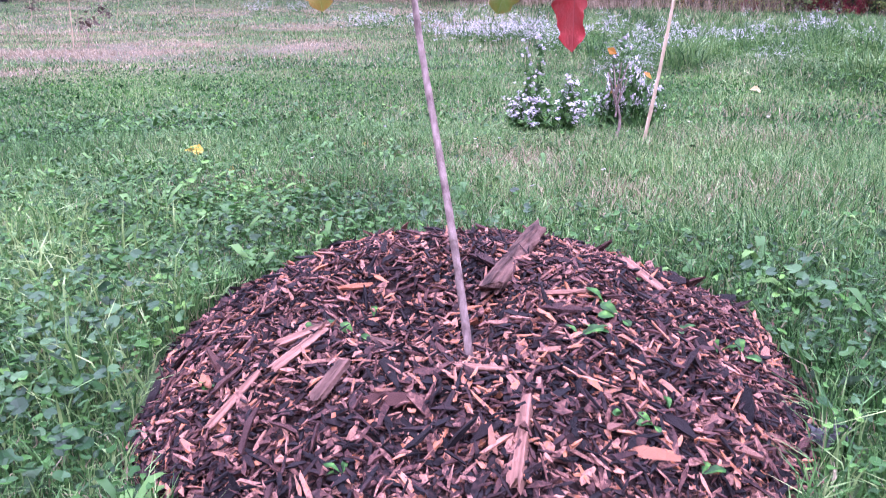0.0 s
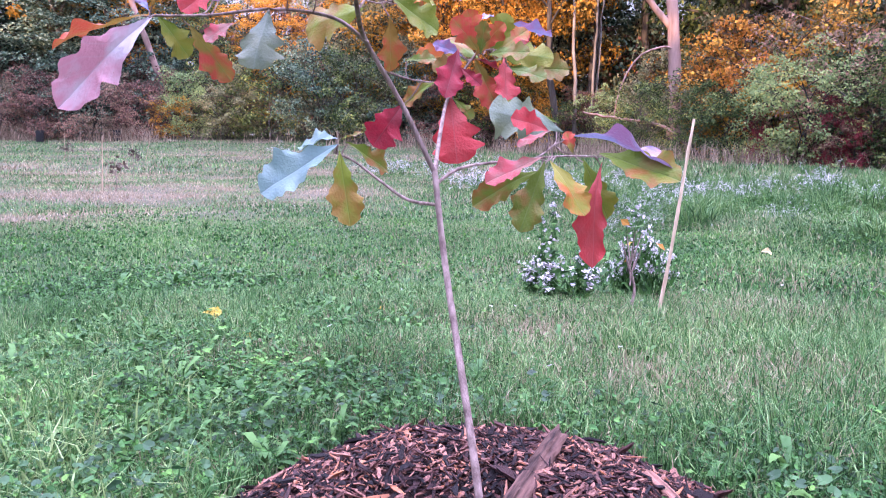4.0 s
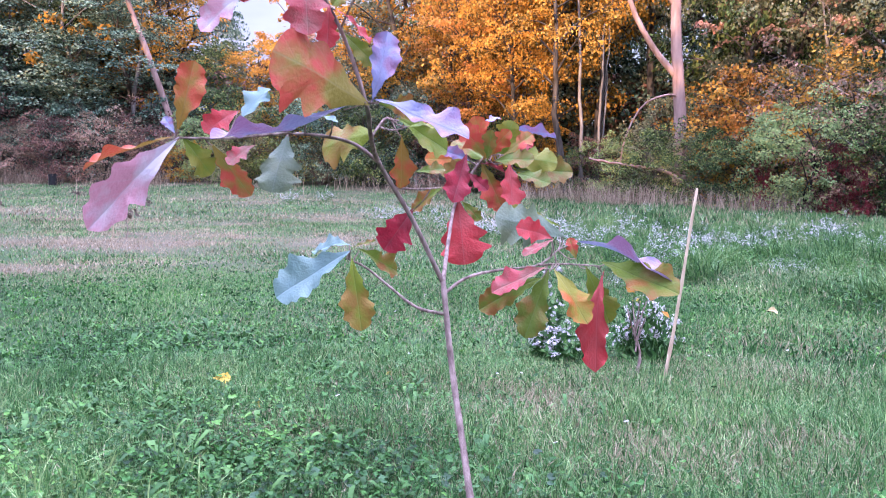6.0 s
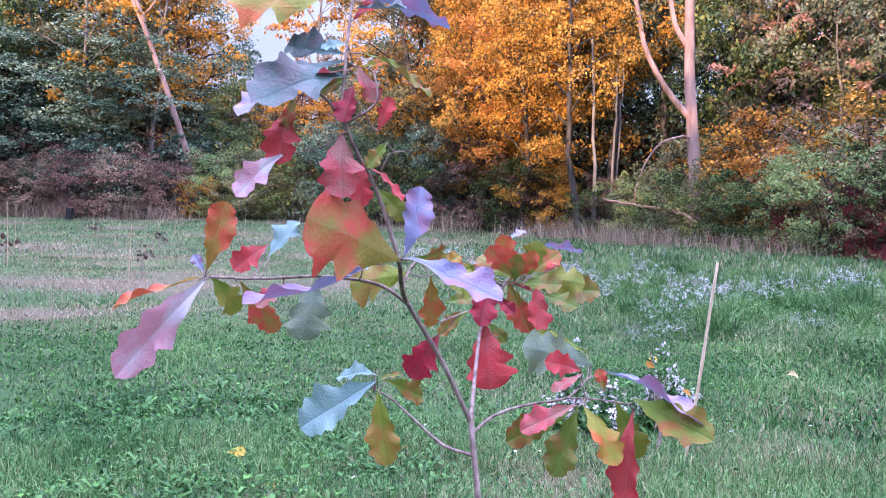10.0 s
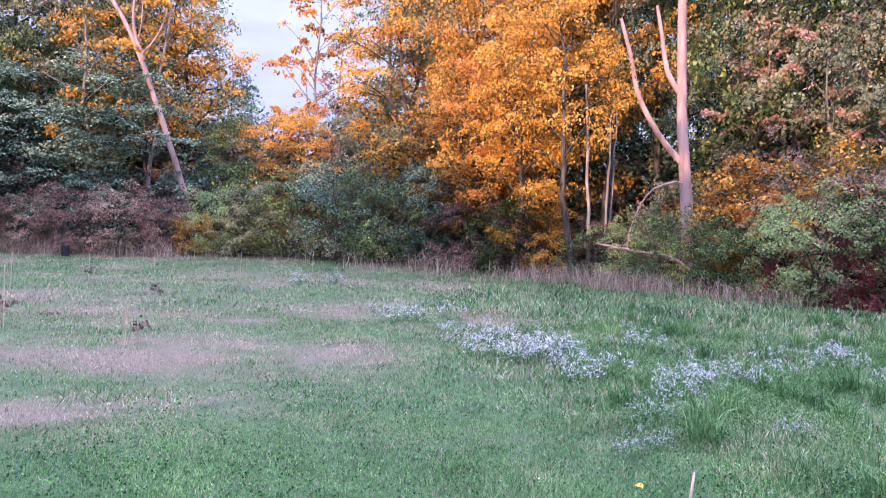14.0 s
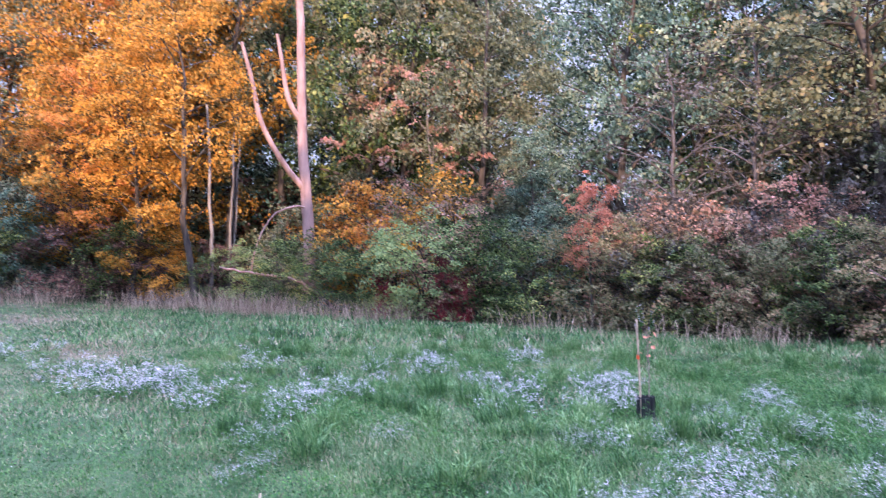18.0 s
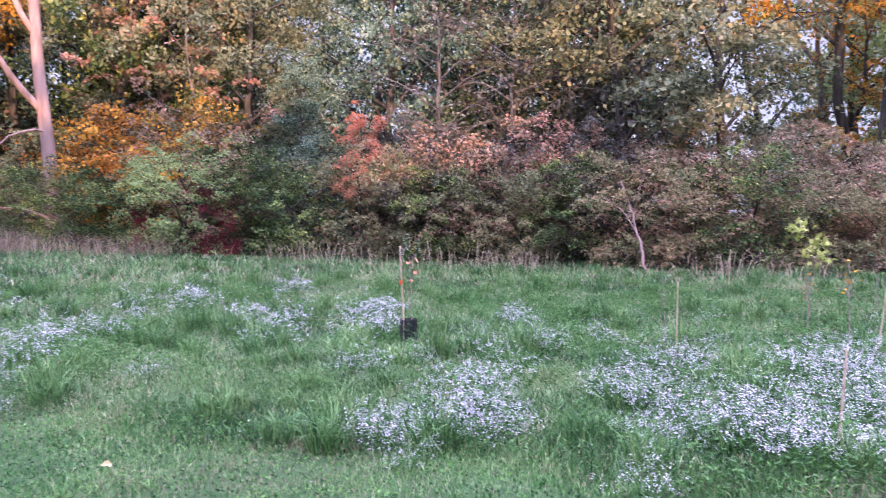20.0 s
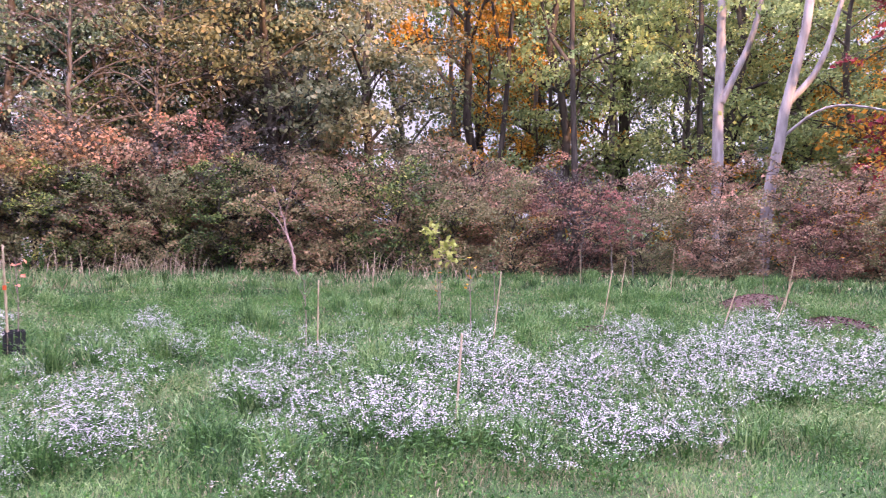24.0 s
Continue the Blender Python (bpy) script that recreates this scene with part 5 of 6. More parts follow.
low = [(0.50, 1.55, 0.62), (0.42, 1.5, 0.5), (0.6, 1.45, 0.5), (0.95, 1.5, 0.35), (1.25, 1.0, 0.4), (1.1, 0.75, 0.4), (-0.85, 0.35, 0.4), (-0.75, 0.05, 0.45), (0.72, 0.05, 0.4), (0.8, 0.25, 0.45)]
for _ in range(70):
    x, y = rng_t.choice((rng_t.uniform(-1.15, -0.48), rng_t.uniform(-1.15, -0.48), rng_t.uniform(0.5, 1.2))), rng_t.uniform(-0.4, 1.1)
    if mound_rho(x, y) > 1.08:
        low.append((x, y, rng_t.uniform(0.3, 0.65)))
tagged(put("grass_tuft", quick_mesh("low_tufts", *tufts(low, 62, 0.22, 0.0045, 0.13, 6)), M["tuft"]), "tuft of long green grass beside the mulch", "grass", kind="stuff")

# dry stalks along the wood's edge
rng_d = np.random.default_rng(8)
u = rng_d.uniform(0, 1, 36000)
ey = np.interp(u, [0, 0.28, 0.5, 0.62, 0.72, 1], [32.6, 33.4, 28.3, 25.0, 22.0, 3.0])
ex = np.interp(u, [0, 0.28, 0.5, 0.62, 0.72, 1], [-30, -11, 3.3, 6.6, 12.4, 20.8])
thick = np.where(u < 0.26, 0.8, np.where(u < 0.4, 0.15, np.where(u < 0.66, 1.0, 0.16))) * (0.35 + 0.35 * np.sin(u * 70) + 0.2 * np.sin(u * 181))
tuft_u = value_noise(u * 90.0, u * 0.0, 1.0, 33)
keep = rng_d.uniform(0, 1, 36000) < thick * (0.25 + 1.5 * smooth(0.35, 0.8, tuft_u))
dx, dy = ex[keep] + rng_d.normal(0, 0.55, keep.sum()), ey[keep] + rng_d.normal(0, 0.45, keep.sum())
dh = rng_d.uniform(0.2, 0.95, keep.sum()) * (0.55 + 0.75 * tuft_u[keep]) * np.where(u[keep] < 0.3, 1.1, 1.05)
tagged(put("dry_stalks", quick_mesh("dry_stalks", *blades(dx, dy, dh, rng_d.uniform(0.008, 0.022, keep.sum()), rng_d, 2, 0.8)), M["stalk"]), "tall dry straw-coloured grass along the wood's edge", "grass", kind="stuff")


def round_leaves(x, y, z, size, rng, tilt=0.5, sides=9):
    """Small rounded leaves, cupped, with a notch at the stalk and a wavy edge."""
    n = len(x)
    c = np.stack([x, y, z], 1)
    nor = rand_unit(n, rng) * tilt + np.array([0, 0, 1.0])
    nor /= np.linalg.norm(nor, axis=1)[:, None]
    a = np.cross(nor, rand_unit(n, rng))
    a /= np.linalg.norm(a, axis=1)[:, None] + 1e-9
    b = np.cross(nor, a)
    R = (size / 2)[:, None]
    long = rng.uniform(0.75, 1.3, n)[:, None]
    ring = []
    for k in range(sides):
        t = 2 * np.pi * k / sides
        r = R * (0.35 if k == 0 else 1.0) * rng.uniform(0.88, 1.1, (n, 1))
        ring.append(c + r * (np.cos(t) * a * long + np.sin(t) * b) + nor * R * rng.uniform(0.1, 0.3, (n, 1)))
    V = np.stack([c] + ring, 1).reshape(-1, 3)
    o = np.arange(n)[:, None] * (sides + 1)
    F = np.concatenate([o + [0, 1 + k, 1 + (k + 1) % sides] for k in range(sides)], 1).reshape(-1, 3)
    return V, F


def lush(x, y):
    """Where broad-leaved plants crowd the turf: close round the mulch, most of all west of it."""
    return np.clip(0.10 + 0.16 * smooth(1.6, 0.9, y) + 0.95 * smooth(0.2, -0.7, x) * smooth(2.0, 0.6, y) + 0.8 * smooth(0.35, 0.8, x) * smooth(1.2, 0.3, y) + 0.30 * np.sin(x * 3.1) * np.sin(y * 2.7 + 1), 0, 1)


rng_c = np.random.default_rng(21)
cx, cy = polar(105000, 0.45, 4.5, -38, 40, rng_c, 1.0)
sel = (mound_rho(cx, cy) > 1.0) & (rng_c.uniform(0, 1, len(cx)) < lush(cx, cy) * (0.45 + 0.9 * value_noise(cx, cy, 0.18, 14)))
cx, cy = cx[sel], cy[sel]
size_c = rng_c.uniform(0.007, 0.015, len(cx)) * (1 + 0.8 * (rng_c.uniform(0, 1, len(cx)) < 0.09))
tagged(put("clover", quick_mesh("clover", *round_leaves(cx, cy, rng_c.uniform(0.015, 0.06, len(cx)), size_c, rng_c, 0.55, 7)), M["clover"]), "low green clover and creeping weeds in turf", "weeds", kind="stuff")
cx, cy = polar(420000, 2.4, 11.0, -38, 96, rng_c, 1.0)
dist = np.hypot(cx, cy + 1)
sel = rng_c.uniform(0, 1, len(cx)) < np.clip((1 - 0.35 * tallness(cx, cy)) * smooth(11.5, 4.5, dist) * (0.4 + 1.2 * value_noise(cx, cy, 1.1, 6)), 0, 1) * (1 - np.clip(dryness(cx, cy), 0, 1)) * 0.34
cx, cy = cx[sel], cy[sel]
cz = ground_z(cx, cy) + rng_c.uniform(0.006, 0.032, len(cx)) * (1 + 2.2 * tallness(cx, cy))
tagged(put("clover", quick_mesh("clover_far", *leaf_cards(np.stack([cx, cy, cz], 1), 0.017, rng_c, 0.8, 0.9, True)), M["clover"]), "low green clover in the mown turf", "weeds", kind="stuff")
# leafy weeds standing in lumps among the meadow grass
wx, wy = polar(5200, 4.2, 17, 5, 97, rng_c, 1.0)
sel = (tallness(wx, wy) > 0.4) & (value_noise(wx, wy, 0.8, 9) > 0.45) & wood_edge(wx, wy)
wx, wy = wx[sel], wy[sel]
k = rng_c.integers(0, len(wx), 150000)
wp = np.stack([wx[k], wy[k], ground_z(wx, wy)[k]], 1) + np.stack([rng_c.normal(0, 0.10, 150000), rng_c.normal(0, 0.10, 150000), np.abs(rng_c.normal(0, 0.10, 150000)) + 0.01], 1)
tagged(put("meadow_weeds", quick_mesh("meadow_weeds", *leaf_cards(wp, 0.034, rng_c, 0.7, 0.4)), M["weed"]), "leafy green weeds standing among the meadow grass", "weeds", kind="stuff")
# ivy-like broad round leaves beside the mulch
bx = np.concatenate([rng_c.normal(-0.60, 0.13, 620), rng_c.normal(0.57, 0.10, 220), rng_c.normal(-0.1, 0.25, 60)])
by = np.concatenate([rng_c.normal(0.05, 0.26, 620), rng_c.normal(0.1, 0.2, 220), rng_c.normal(0.85, 0.06, 60)])
sel = mound_rho(bx, by) > 0.97
bx, by = bx[sel], by[sel]
tagged(put("broad_weed", quick_mesh("broad_weed", *round_leaves(bx, by, rng_c.uniform(0.03, 0.09, len(bx)), rng_c.uniform(0.010, 0.024, len(bx)), rng_c, 0.6)), M["broad"]), "round-leaved creeping weed beside the mulch", "weeds", kind="stuff")


def rosette_spots():
    out = []
    rng = random.Random(4)
    for _ in range(820):
        x, y = rng.uniform(-2.0, 2.0), rng.uniform(-0.3, 3.6)
        if mound_rho(x, y) > 1.05 and rng.random() < float(lush(np.array([x]), np.array([y]))[0]) * 0.9 + 0.06:
            out.append((x, y, rng.uniform(0.5, 1.1)))
    # crowded plants in the turf west and north of the mulch
    for _ in range(3600):
        x, y = rng.uniform(-2.3, 1.2), rng.uniform(0.2, 3.4)
        crowd = 0.95 * float(smooth(0.7, -0.9, x)) * float(smooth(3.4, 1.6, y)) + 0.12
        if mound_rho(x, y) > 1.05 and rng.random() < crowd * (0.25 + 1.2 * float(value_noise(np.array([x]), np.array([y]), 0.35, 17)[0])):
            out.append((x, y, rng.uniform(0.35, 0.8)))
    return out


def rosettes(spots, seed):
    rng = np.random.default_rng(seed)
    V, F, o = [], [], 0
    for x, y, s in spots:
        for k in range(int(rng.integers(4, 8))):
            a, L, W = rng.uniform(0, 6.3), s * rng.uniform(0.04, 0.09), s * rng.uniform(0.007, 0.012)
            d, sd = np.array([np.cos(a), np.sin(a), 0]), np.array([-np.sin(a), np.cos(a), 0])
            rise = rng.uniform(0.35, 0.95)
            c = np.array([x, y, float(ground_z(x, y)) + 0.008])
            rows = []
            for u, w, z in ((0, 0.15, 0), (0.35, 0.75, 0.55), (0.7, 1.0, 0.85), (0.9, 0.6, 0.80), (1.0, 0.05, 0.7)):
                p = c + d * L * u + np.array([0, 0, L * rise * z])
                rows += [p - sd * W * w, p + sd * W * w]
            V += rows
            F += [[o + 2 * i, o + 2 * i + 1, o + 2 * i + 3, o + 2 * i + 2] for i in range(4)]
            o += 10
    return np.array(V), np.array(F)


tagged(put("weed_rosettes", quick_mesh("rosettes", *rosettes(rosette_spots(), 9), True), M["weed"]), "bright green dandelion and plantain leaves in turf", "weeds", kind="stuff")

# white clover heads and fallen leaves in the turf
rng_h = np.random.default_rng(31)
hx, hy = polar(170, 2.0, 11, -36, 60, rng_h)
keep = mound_rho(hx, hy) > 1.3
tagged(put("clover_heads", quick_mesh("clover_heads", *round_leaves(hx[keep], hy[keep], ground_z(hx, hy)[keep] + 0.07, rng_h.uniform(0.010, 0.018, keep.sum()), rng_h)), M["petal"]), "small white clover heads in the turf", "wildflower", kind="stuff")


def leaf_mesh(name, lobes, depth, width, bend, cup, seed, first=0.26, curl=0.0):
    """A lobed leaf one unit long, along x, with its upper face to +z: wedge-shaped base, forward-pointing lobes, wavy margin."""
    rng = np.random.default_rng(seed)
    n, m = 60, 5
    u = np.linspace(0, 1, n)
    env = np.interp(u, [0, 0.04, 0.16, 0.30, 0.46, 0.62, 0.76, 0.88, 0.96, 1.0], [0.02, 0.05, 0.22, 0.50, 0.80, 1.0, 0.95, 0.70, 0.36, 0.03])
    V, F = [], []
    for side in (-1, 1):
        tips = np.linspace(first, 0.93, lobes) + rng.uniform(-0.045, 0.045, lobes)
        know_u, know_w = [0.0], [1.0]
        for i, tp in enumerate(tips):
            gap = tips[i - 1] if i else first - 0.16
            know_u += [gap + 0.36 * (tp - gap), tp]
            know_w += [1 - depth * rng.uniform(0.45, 1.5) * (0.55 + 0.45 * (i > 0)), rng.uniform(0.84, 1.16)]
        know_u.append(1.0)
        know_w.append(0.9)
        w = np.interp(u, know_u, know_w)
        w = np.convolve(np.pad(w, 2, mode="edge"), [0.12, 0.22, 0.32, 0.22, 0.12], "valid")
        w = np.maximum(width * 0.5 * env * w * (1 + rng.normal(0, 0.012, n)), 0.004)
        w[0] = w[-1] = 0.004
        o = len(V)
        phase = rng.uniform(0, 6.3)
        for i in range(n):
            for j in range(m):
                v = j / (m - 1)
                y = side * w[i] * v
                x = u[i] + 0.10 * v * env[i] * (1 - u[i]) + 0.03 * v * env[i]
                z = -bend * u[i] ** 2 + cup * abs(y) + curl * np.sin(3.0 * u[i]) * y + 0.055 * v * v * env[i] * np.sin(2 * np.pi * u[i] * lobes * 0.55 + phase) + 0.018 * np.sin(u[i] * 7 + seed)
                V.append((x, y, z))
        for i in range(n - 1):
            for j in range(m - 1):
                a = o + i * m + j
                q = [a, a + m, a + m + 1, a + 1]
                F.append(q if side < 0 else q[::-1])
    return quick_mesh(name, np.array(V), np.array(F)[:, ::-1], True)


FALLEN = leaf_mesh("fallen_leaf", 4, 0.25, 0.75, 0.1, 0.25, 5)


def fallen(x, y, s, mat, turn, label, lift=0.03):
    ob = put("fallen_leaf", FALLEN.copy(), None)
    ob.data.materials.clear()
    ob.data.materials.append(mat)
    z = float(ground_z(x, y)) + lift
    ob.matrix_basis = Matrix.Translation((x, y, z)) @ Euler((0.75, 0.0, turn * 0.3)).to_matrix().to_4x4() @ Matrix.Scale(s, 4)
    tagged(ob, label, "leaf")


for x, y, s, turn, lift in [(-1.03, 1.85, 0.068, 0.3, 0.045), (-0.80, 1.56, 0.05, 2.0, 0.03), (-0.41, 2.07, 0.035, 1.2, 0.025), (0.03, 2.2, 0.05, 2.9, 0.02), (1.07, 4.7, 0.07, 0.4, 0.03)]:
    fallen(x, y, s, M["yellow_leaf"], turn, "fallen yellow leaf lying on the grass", lift)
for x, y, s, turn in [(3.12, 5.40, 0.17, 0.6), (3.24, 5.44, 0.13, 3.5), (1.75, 3.9, 0.08, 1.0)]:
    fallen(x, y, s, M["pale_leaf"], turn, "fallen pale buff leaf in the grass", 0.07)


# ---- the young oak ----
oak = empty("oak_sapling", Matrix.Translation((0, 0, 0.05)), "young oak with red, green and lilac-sheened autumn leaves in mulch", "sapling")
OFF = Vector((0, 0, 0.05))


WOOD = []


def twig(name, pts, r0, r1, sides=9, label=""):
    n = len(pts) * 6
    q = bezier([tuple(Vector(p) - OFF) for p in pts], n)
    rad = np.linspace(r0, r1, n)
    rad = rad * (1 + 0.10 * np.sin(np.arange(n) * 1.9) ** 8)
    put(name, quick_mesh("oak_" + name, *tube(q, rad, sides), True), M["bark_young"], oak, label)
    WOOD.extend(q)


twig("stem", [(0.002, 0, 0.04), (-0.002, 0.0, 0.10), (-0.022, 0.05, 0.235), (-0.045, 0.11, 0.36), (-0.068, 0.17, 0.48), (-0.085, 0.215, 0.60)], 0.0056, 0.0040, 12, "slender grey-brown stem")
twig("stem", [(-0.085, 0.215, 0.597), (-0.13, 0.20, 0.69), (-0.175, 0.168, 0.770), (-0.177, 0.105, 0.802), (-0.174, 0.048, 0.834), (-0.202, 0.05, 0.915), (-0.238, 0.02, 0.996), (-0.243, 0.04, 1.08), (-0.247, 0.09, 1.163)], 0.0037, 0.0018)
twig("stem", [(-0.085, 0.215, 0.597), (-0.082, 0.32, 0.66), (-0.076, 0.42, 0.714), (-0.05, 0.445, 0.765), (-0.028, 0.46, 0.796)], 0.0034, 0.0019)
twig("branch", [(-0.172, 0.166, 0.768), (-0.215, 0.15, 0.797), (-0.29, 0.14, 0.806), (-0.38, 0.15, 0.800), (-0.46, 0.154, 0.800)], 0.0027, 0.0015)
twig("branch", [(-0.081, 0.205, 0.552), (-0.125, 0.23, 0.558), (-0.17, 0.26, 0.585), (-0.21, 0.28, 0.612), (-0.243, 0.293, 0.625)], 0.0026, 0.0014)
twig("branch", [(-0.083, 0.21, 0.582), (-0.05, 0.24, 0.603), (0.0, 0.28, 0.612), (0.06, 0.31, 0.618), (0.095, 0.35, 0.640)], 0.0026, 0.0014)
twig("branch", [(0.06, 0.31, 0.618), (0.10, 0.29, 0.622), (0.146, 0.266, 0.622)], 0.0018, 0.0012)
twig("branch", [(-0.238, 0.02, 0.996), (-0.268, 0.03, 1.03), (-0.309, 0.036, 1.052)], 0.0020, 0.0012)
twig("branch", [(-0.238, 0.02, 0.996), (-0.20, 0.01, 1.02), (-0.205, 0.02, 1.06)], 0.0016, 0.0010)
twig("branch", [(-0.155, 0.19, 0.735), (-0.13, 0.30, 0.735), (-0.10, 0.40, 0.740)], 0.0018, 0.0010)
twig("branch", [(-0.207, 0.047, 0.925), (-0.185, 0.03, 0.96), (-0.165, 0.02, 0.965)], 0.0014, 0.0008)
twig("branch", [(-0.177, 0.11, 0.80), (-0.165, 0.16, 0.83), (-0.16, 0.25, 0.835)], 0.0018, 0.0010)
twig("branch", [(-0.028, 0.46, 0.796), (0.0, 0.45, 0.80), (0.02, 0.443, 0.785)], 0.0016, 0.0010)

SHAPES = [leaf_mesh("oak_leaf_a", 5, 0.34, 0.70, 0.18, 0.26, 1), leaf_mesh("oak_leaf_b", 5, 0.30, 0.62, 0.24, 0.16, 2, 0.30, 0.4), leaf_mesh("oak_leaf_c", 4, 0.36, 0.80, 0.14, -0.22, 3, 0.34, 0.2), leaf_mesh("oak_leaf_d", 5, 0.32, 0.66, -0.12, 0.30, 4, 0.28, -0.25),
          leaf_mesh("oak_leaf_e", 4, 0.36, 0.68, 0.10, 0.22, 11, 0.32, -0.35), leaf_mesh("oak_leaf_f", 6, 0.30, 0.62, 0.28, 0.18, 12, 0.24, -0.4), leaf_mesh("oak_leaf_g", 5, 0.36, 0.78, 0.20, -0.18, 13, 0.30, -0.3), leaf_mesh("oak_leaf_h", 5, 0.32, 0.66, -0.14, 0.26, 14, 0.28, 0.3)]
LEAF_COUNT = [0]
for me in SHAPES:
    me.materials.append(OAK["red"])


def oak_leaf(col, base, tip, normal, shape=0, wide=1.0, label=""):
    """A leaf from its stalk to its tip, its upper face towards normal."""
    b, t = Vector(base), Vector(tip)
    x = t - b
    L = x.length
    x.normalize()
    nz = Vector(normal)
    nz = (nz - x * nz.dot(x)).normalized()
    y = nz.cross(x)
    m = Matrix((x, y, nz)).transposed().to_4x4()
    LEAF_COUNT[0] += 1
    ob = put("leaf", SHAPES[shape + 4 * (LEAF_COUNT[0] % 2)], None, oak, label)
    ob.matrix_basis = Matrix.Translation(b - OFF) @ m @ Matrix.Diagonal((L, L * wide, L, 1))
    recolour(ob, OAK[col])
    # its stalk runs back to the nearest wood
    wood = np.array(WOOD)
    foot = np.array(b - OFF)
    near = wood[np.argmin(np.linalg.norm(wood - foot, axis=1))]
    gap = float(np.linalg.norm(near - foot))
    into = foot + np.array(x) * 0.06 * L
    path = bezier([tuple(near), tuple((near + foot) / 2 + [0, 0, -0.12 * gap]), tuple(into)], 6)
    stalk = put("stalk", quick_mesh("leaf_stalk", *tube(path, np.linspace(0.0013, 0.0008, 6), 5), True), M["bark_young"], ob)
    stalk.matrix_parent_inverse = ob.matrix_basis.inverted()


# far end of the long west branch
oak_leaf("rose_sheen", (-0.452, 0.151, 0.803), (-0.531, 0.048, 0.681), (0.45, -0.75, 0.45), 0, 0.52, "hanging pink leaf, lilac sky sheen in its colour")
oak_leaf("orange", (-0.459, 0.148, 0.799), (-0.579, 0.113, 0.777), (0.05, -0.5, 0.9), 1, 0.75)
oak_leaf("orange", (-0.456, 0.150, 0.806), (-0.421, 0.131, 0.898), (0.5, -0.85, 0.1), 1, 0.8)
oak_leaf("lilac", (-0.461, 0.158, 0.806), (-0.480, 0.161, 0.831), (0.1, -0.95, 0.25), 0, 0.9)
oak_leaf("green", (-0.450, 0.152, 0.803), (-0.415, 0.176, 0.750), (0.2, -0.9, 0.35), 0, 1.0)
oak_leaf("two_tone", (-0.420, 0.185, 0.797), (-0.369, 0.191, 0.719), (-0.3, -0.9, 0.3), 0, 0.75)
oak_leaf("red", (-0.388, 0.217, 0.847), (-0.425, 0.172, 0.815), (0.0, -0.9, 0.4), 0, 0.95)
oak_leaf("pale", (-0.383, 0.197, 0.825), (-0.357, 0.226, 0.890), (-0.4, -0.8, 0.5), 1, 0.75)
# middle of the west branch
oak_leaf("lilac", (-0.193, 0.049, 0.832), (-0.333, -0.029, 0.760), (-0.1, -0.45, 0.88), 3, 0.5, "leaf with lilac sky sheen in its colour")
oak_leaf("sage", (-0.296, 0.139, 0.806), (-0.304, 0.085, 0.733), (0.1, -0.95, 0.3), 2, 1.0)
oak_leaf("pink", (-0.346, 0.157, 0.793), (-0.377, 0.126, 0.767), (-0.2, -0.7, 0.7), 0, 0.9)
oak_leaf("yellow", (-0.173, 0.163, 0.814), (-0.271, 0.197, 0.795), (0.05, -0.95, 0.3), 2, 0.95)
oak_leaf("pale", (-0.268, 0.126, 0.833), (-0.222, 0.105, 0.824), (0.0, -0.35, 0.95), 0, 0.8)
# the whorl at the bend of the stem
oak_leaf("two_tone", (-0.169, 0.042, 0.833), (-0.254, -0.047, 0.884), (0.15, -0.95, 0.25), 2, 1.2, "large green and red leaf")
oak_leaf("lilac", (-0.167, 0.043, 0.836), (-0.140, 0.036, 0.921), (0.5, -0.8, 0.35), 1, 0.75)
oak_leaf("lilac", (-0.162, 0.033, 0.837), (-0.045, 0.002, 0.807), (0.1, -0.6, 0.8), 0, 0.72, "leaf with lilac sky sheen in its colour")
oak_leaf("olive", (-0.161, 0.044, 0.836), (-0.113, 0.089, 0.836), (0.1, -0.8, -0.5), 1, 0.7)
oak_leaf("green", (-0.150, 0.166, 0.830), (-0.074, 0.201, 0.795), (0.1, -0.85, 0.5), 0, 1.0)
oak_leaf("two_tone", (-0.154, 0.216, 0.842), (-0.099, 0.240, 0.813), (0.1, -0.95, 0.25), 0, 1.0)
oak_leaf("orange", (-0.147, 0.196, 0.811), (-0.139, 0.187, 0.737), (0.5, -0.85, 0.1), 1, 0.75)
oak_leaf("olive", (-0.092, 0.401, 0.743), (-0.148, 0.367, 0.713), (0.0, -0.6, 0.8), 1, 0.55)
oak_leaf("dark_olive", (-0.136, 0.298, 0.761), (-0.089, 0.321, 0.774), (0.1, -0.8, 0.5), 0, 0.8)
oak_leaf("crimson", (-0.143, 0.367, 0.705), (-0.187, 0.333, 0.638), (0.2, -0.95, 0.2), 0, 1.15, "dark crimson leaf")
# the second leader
oak_leaf("red", (-0.072, 0.422, 0.722), (-0.058, 0.382, 0.615), (0.0, -0.97, 0.2), 2, 1.1, "broad red leaf")
oak_leaf("olive", (-0.068, 0.442, 0.719), (-0.032, 0.432, 0.686), (0.1, -0.95, 0.25), 0, 0.8)
oak_leaf("crimson", (-0.059, 0.442, 0.800), (-0.076, 0.381, 0.724), (0.1, -0.95, 0.1), 0, 0.85)
oak_leaf("lilac", (-0.051, 0.452, 0.787), (-0.092, 0.421, 0.811), (0.0, -0.8, 0.5), 1, 0.7)
oak_leaf("red", (0.016, 0.461, 0.788), (0.026, 0.400, 0.716), (0.3, -0.9, 0.3), 0, 0.8)
oak_leaf("crimson", (-0.043, 0.452, 0.784), (0.017, 0.481, 0.784), (0.0, -0.6, 0.8), 1, 0.7)
oak_leaf("dark_olive", (0.024, 0.481, 0.772), (0.135, 0.491, 0.780), (0.0, -0.9, 0.35), 0, 0.8)
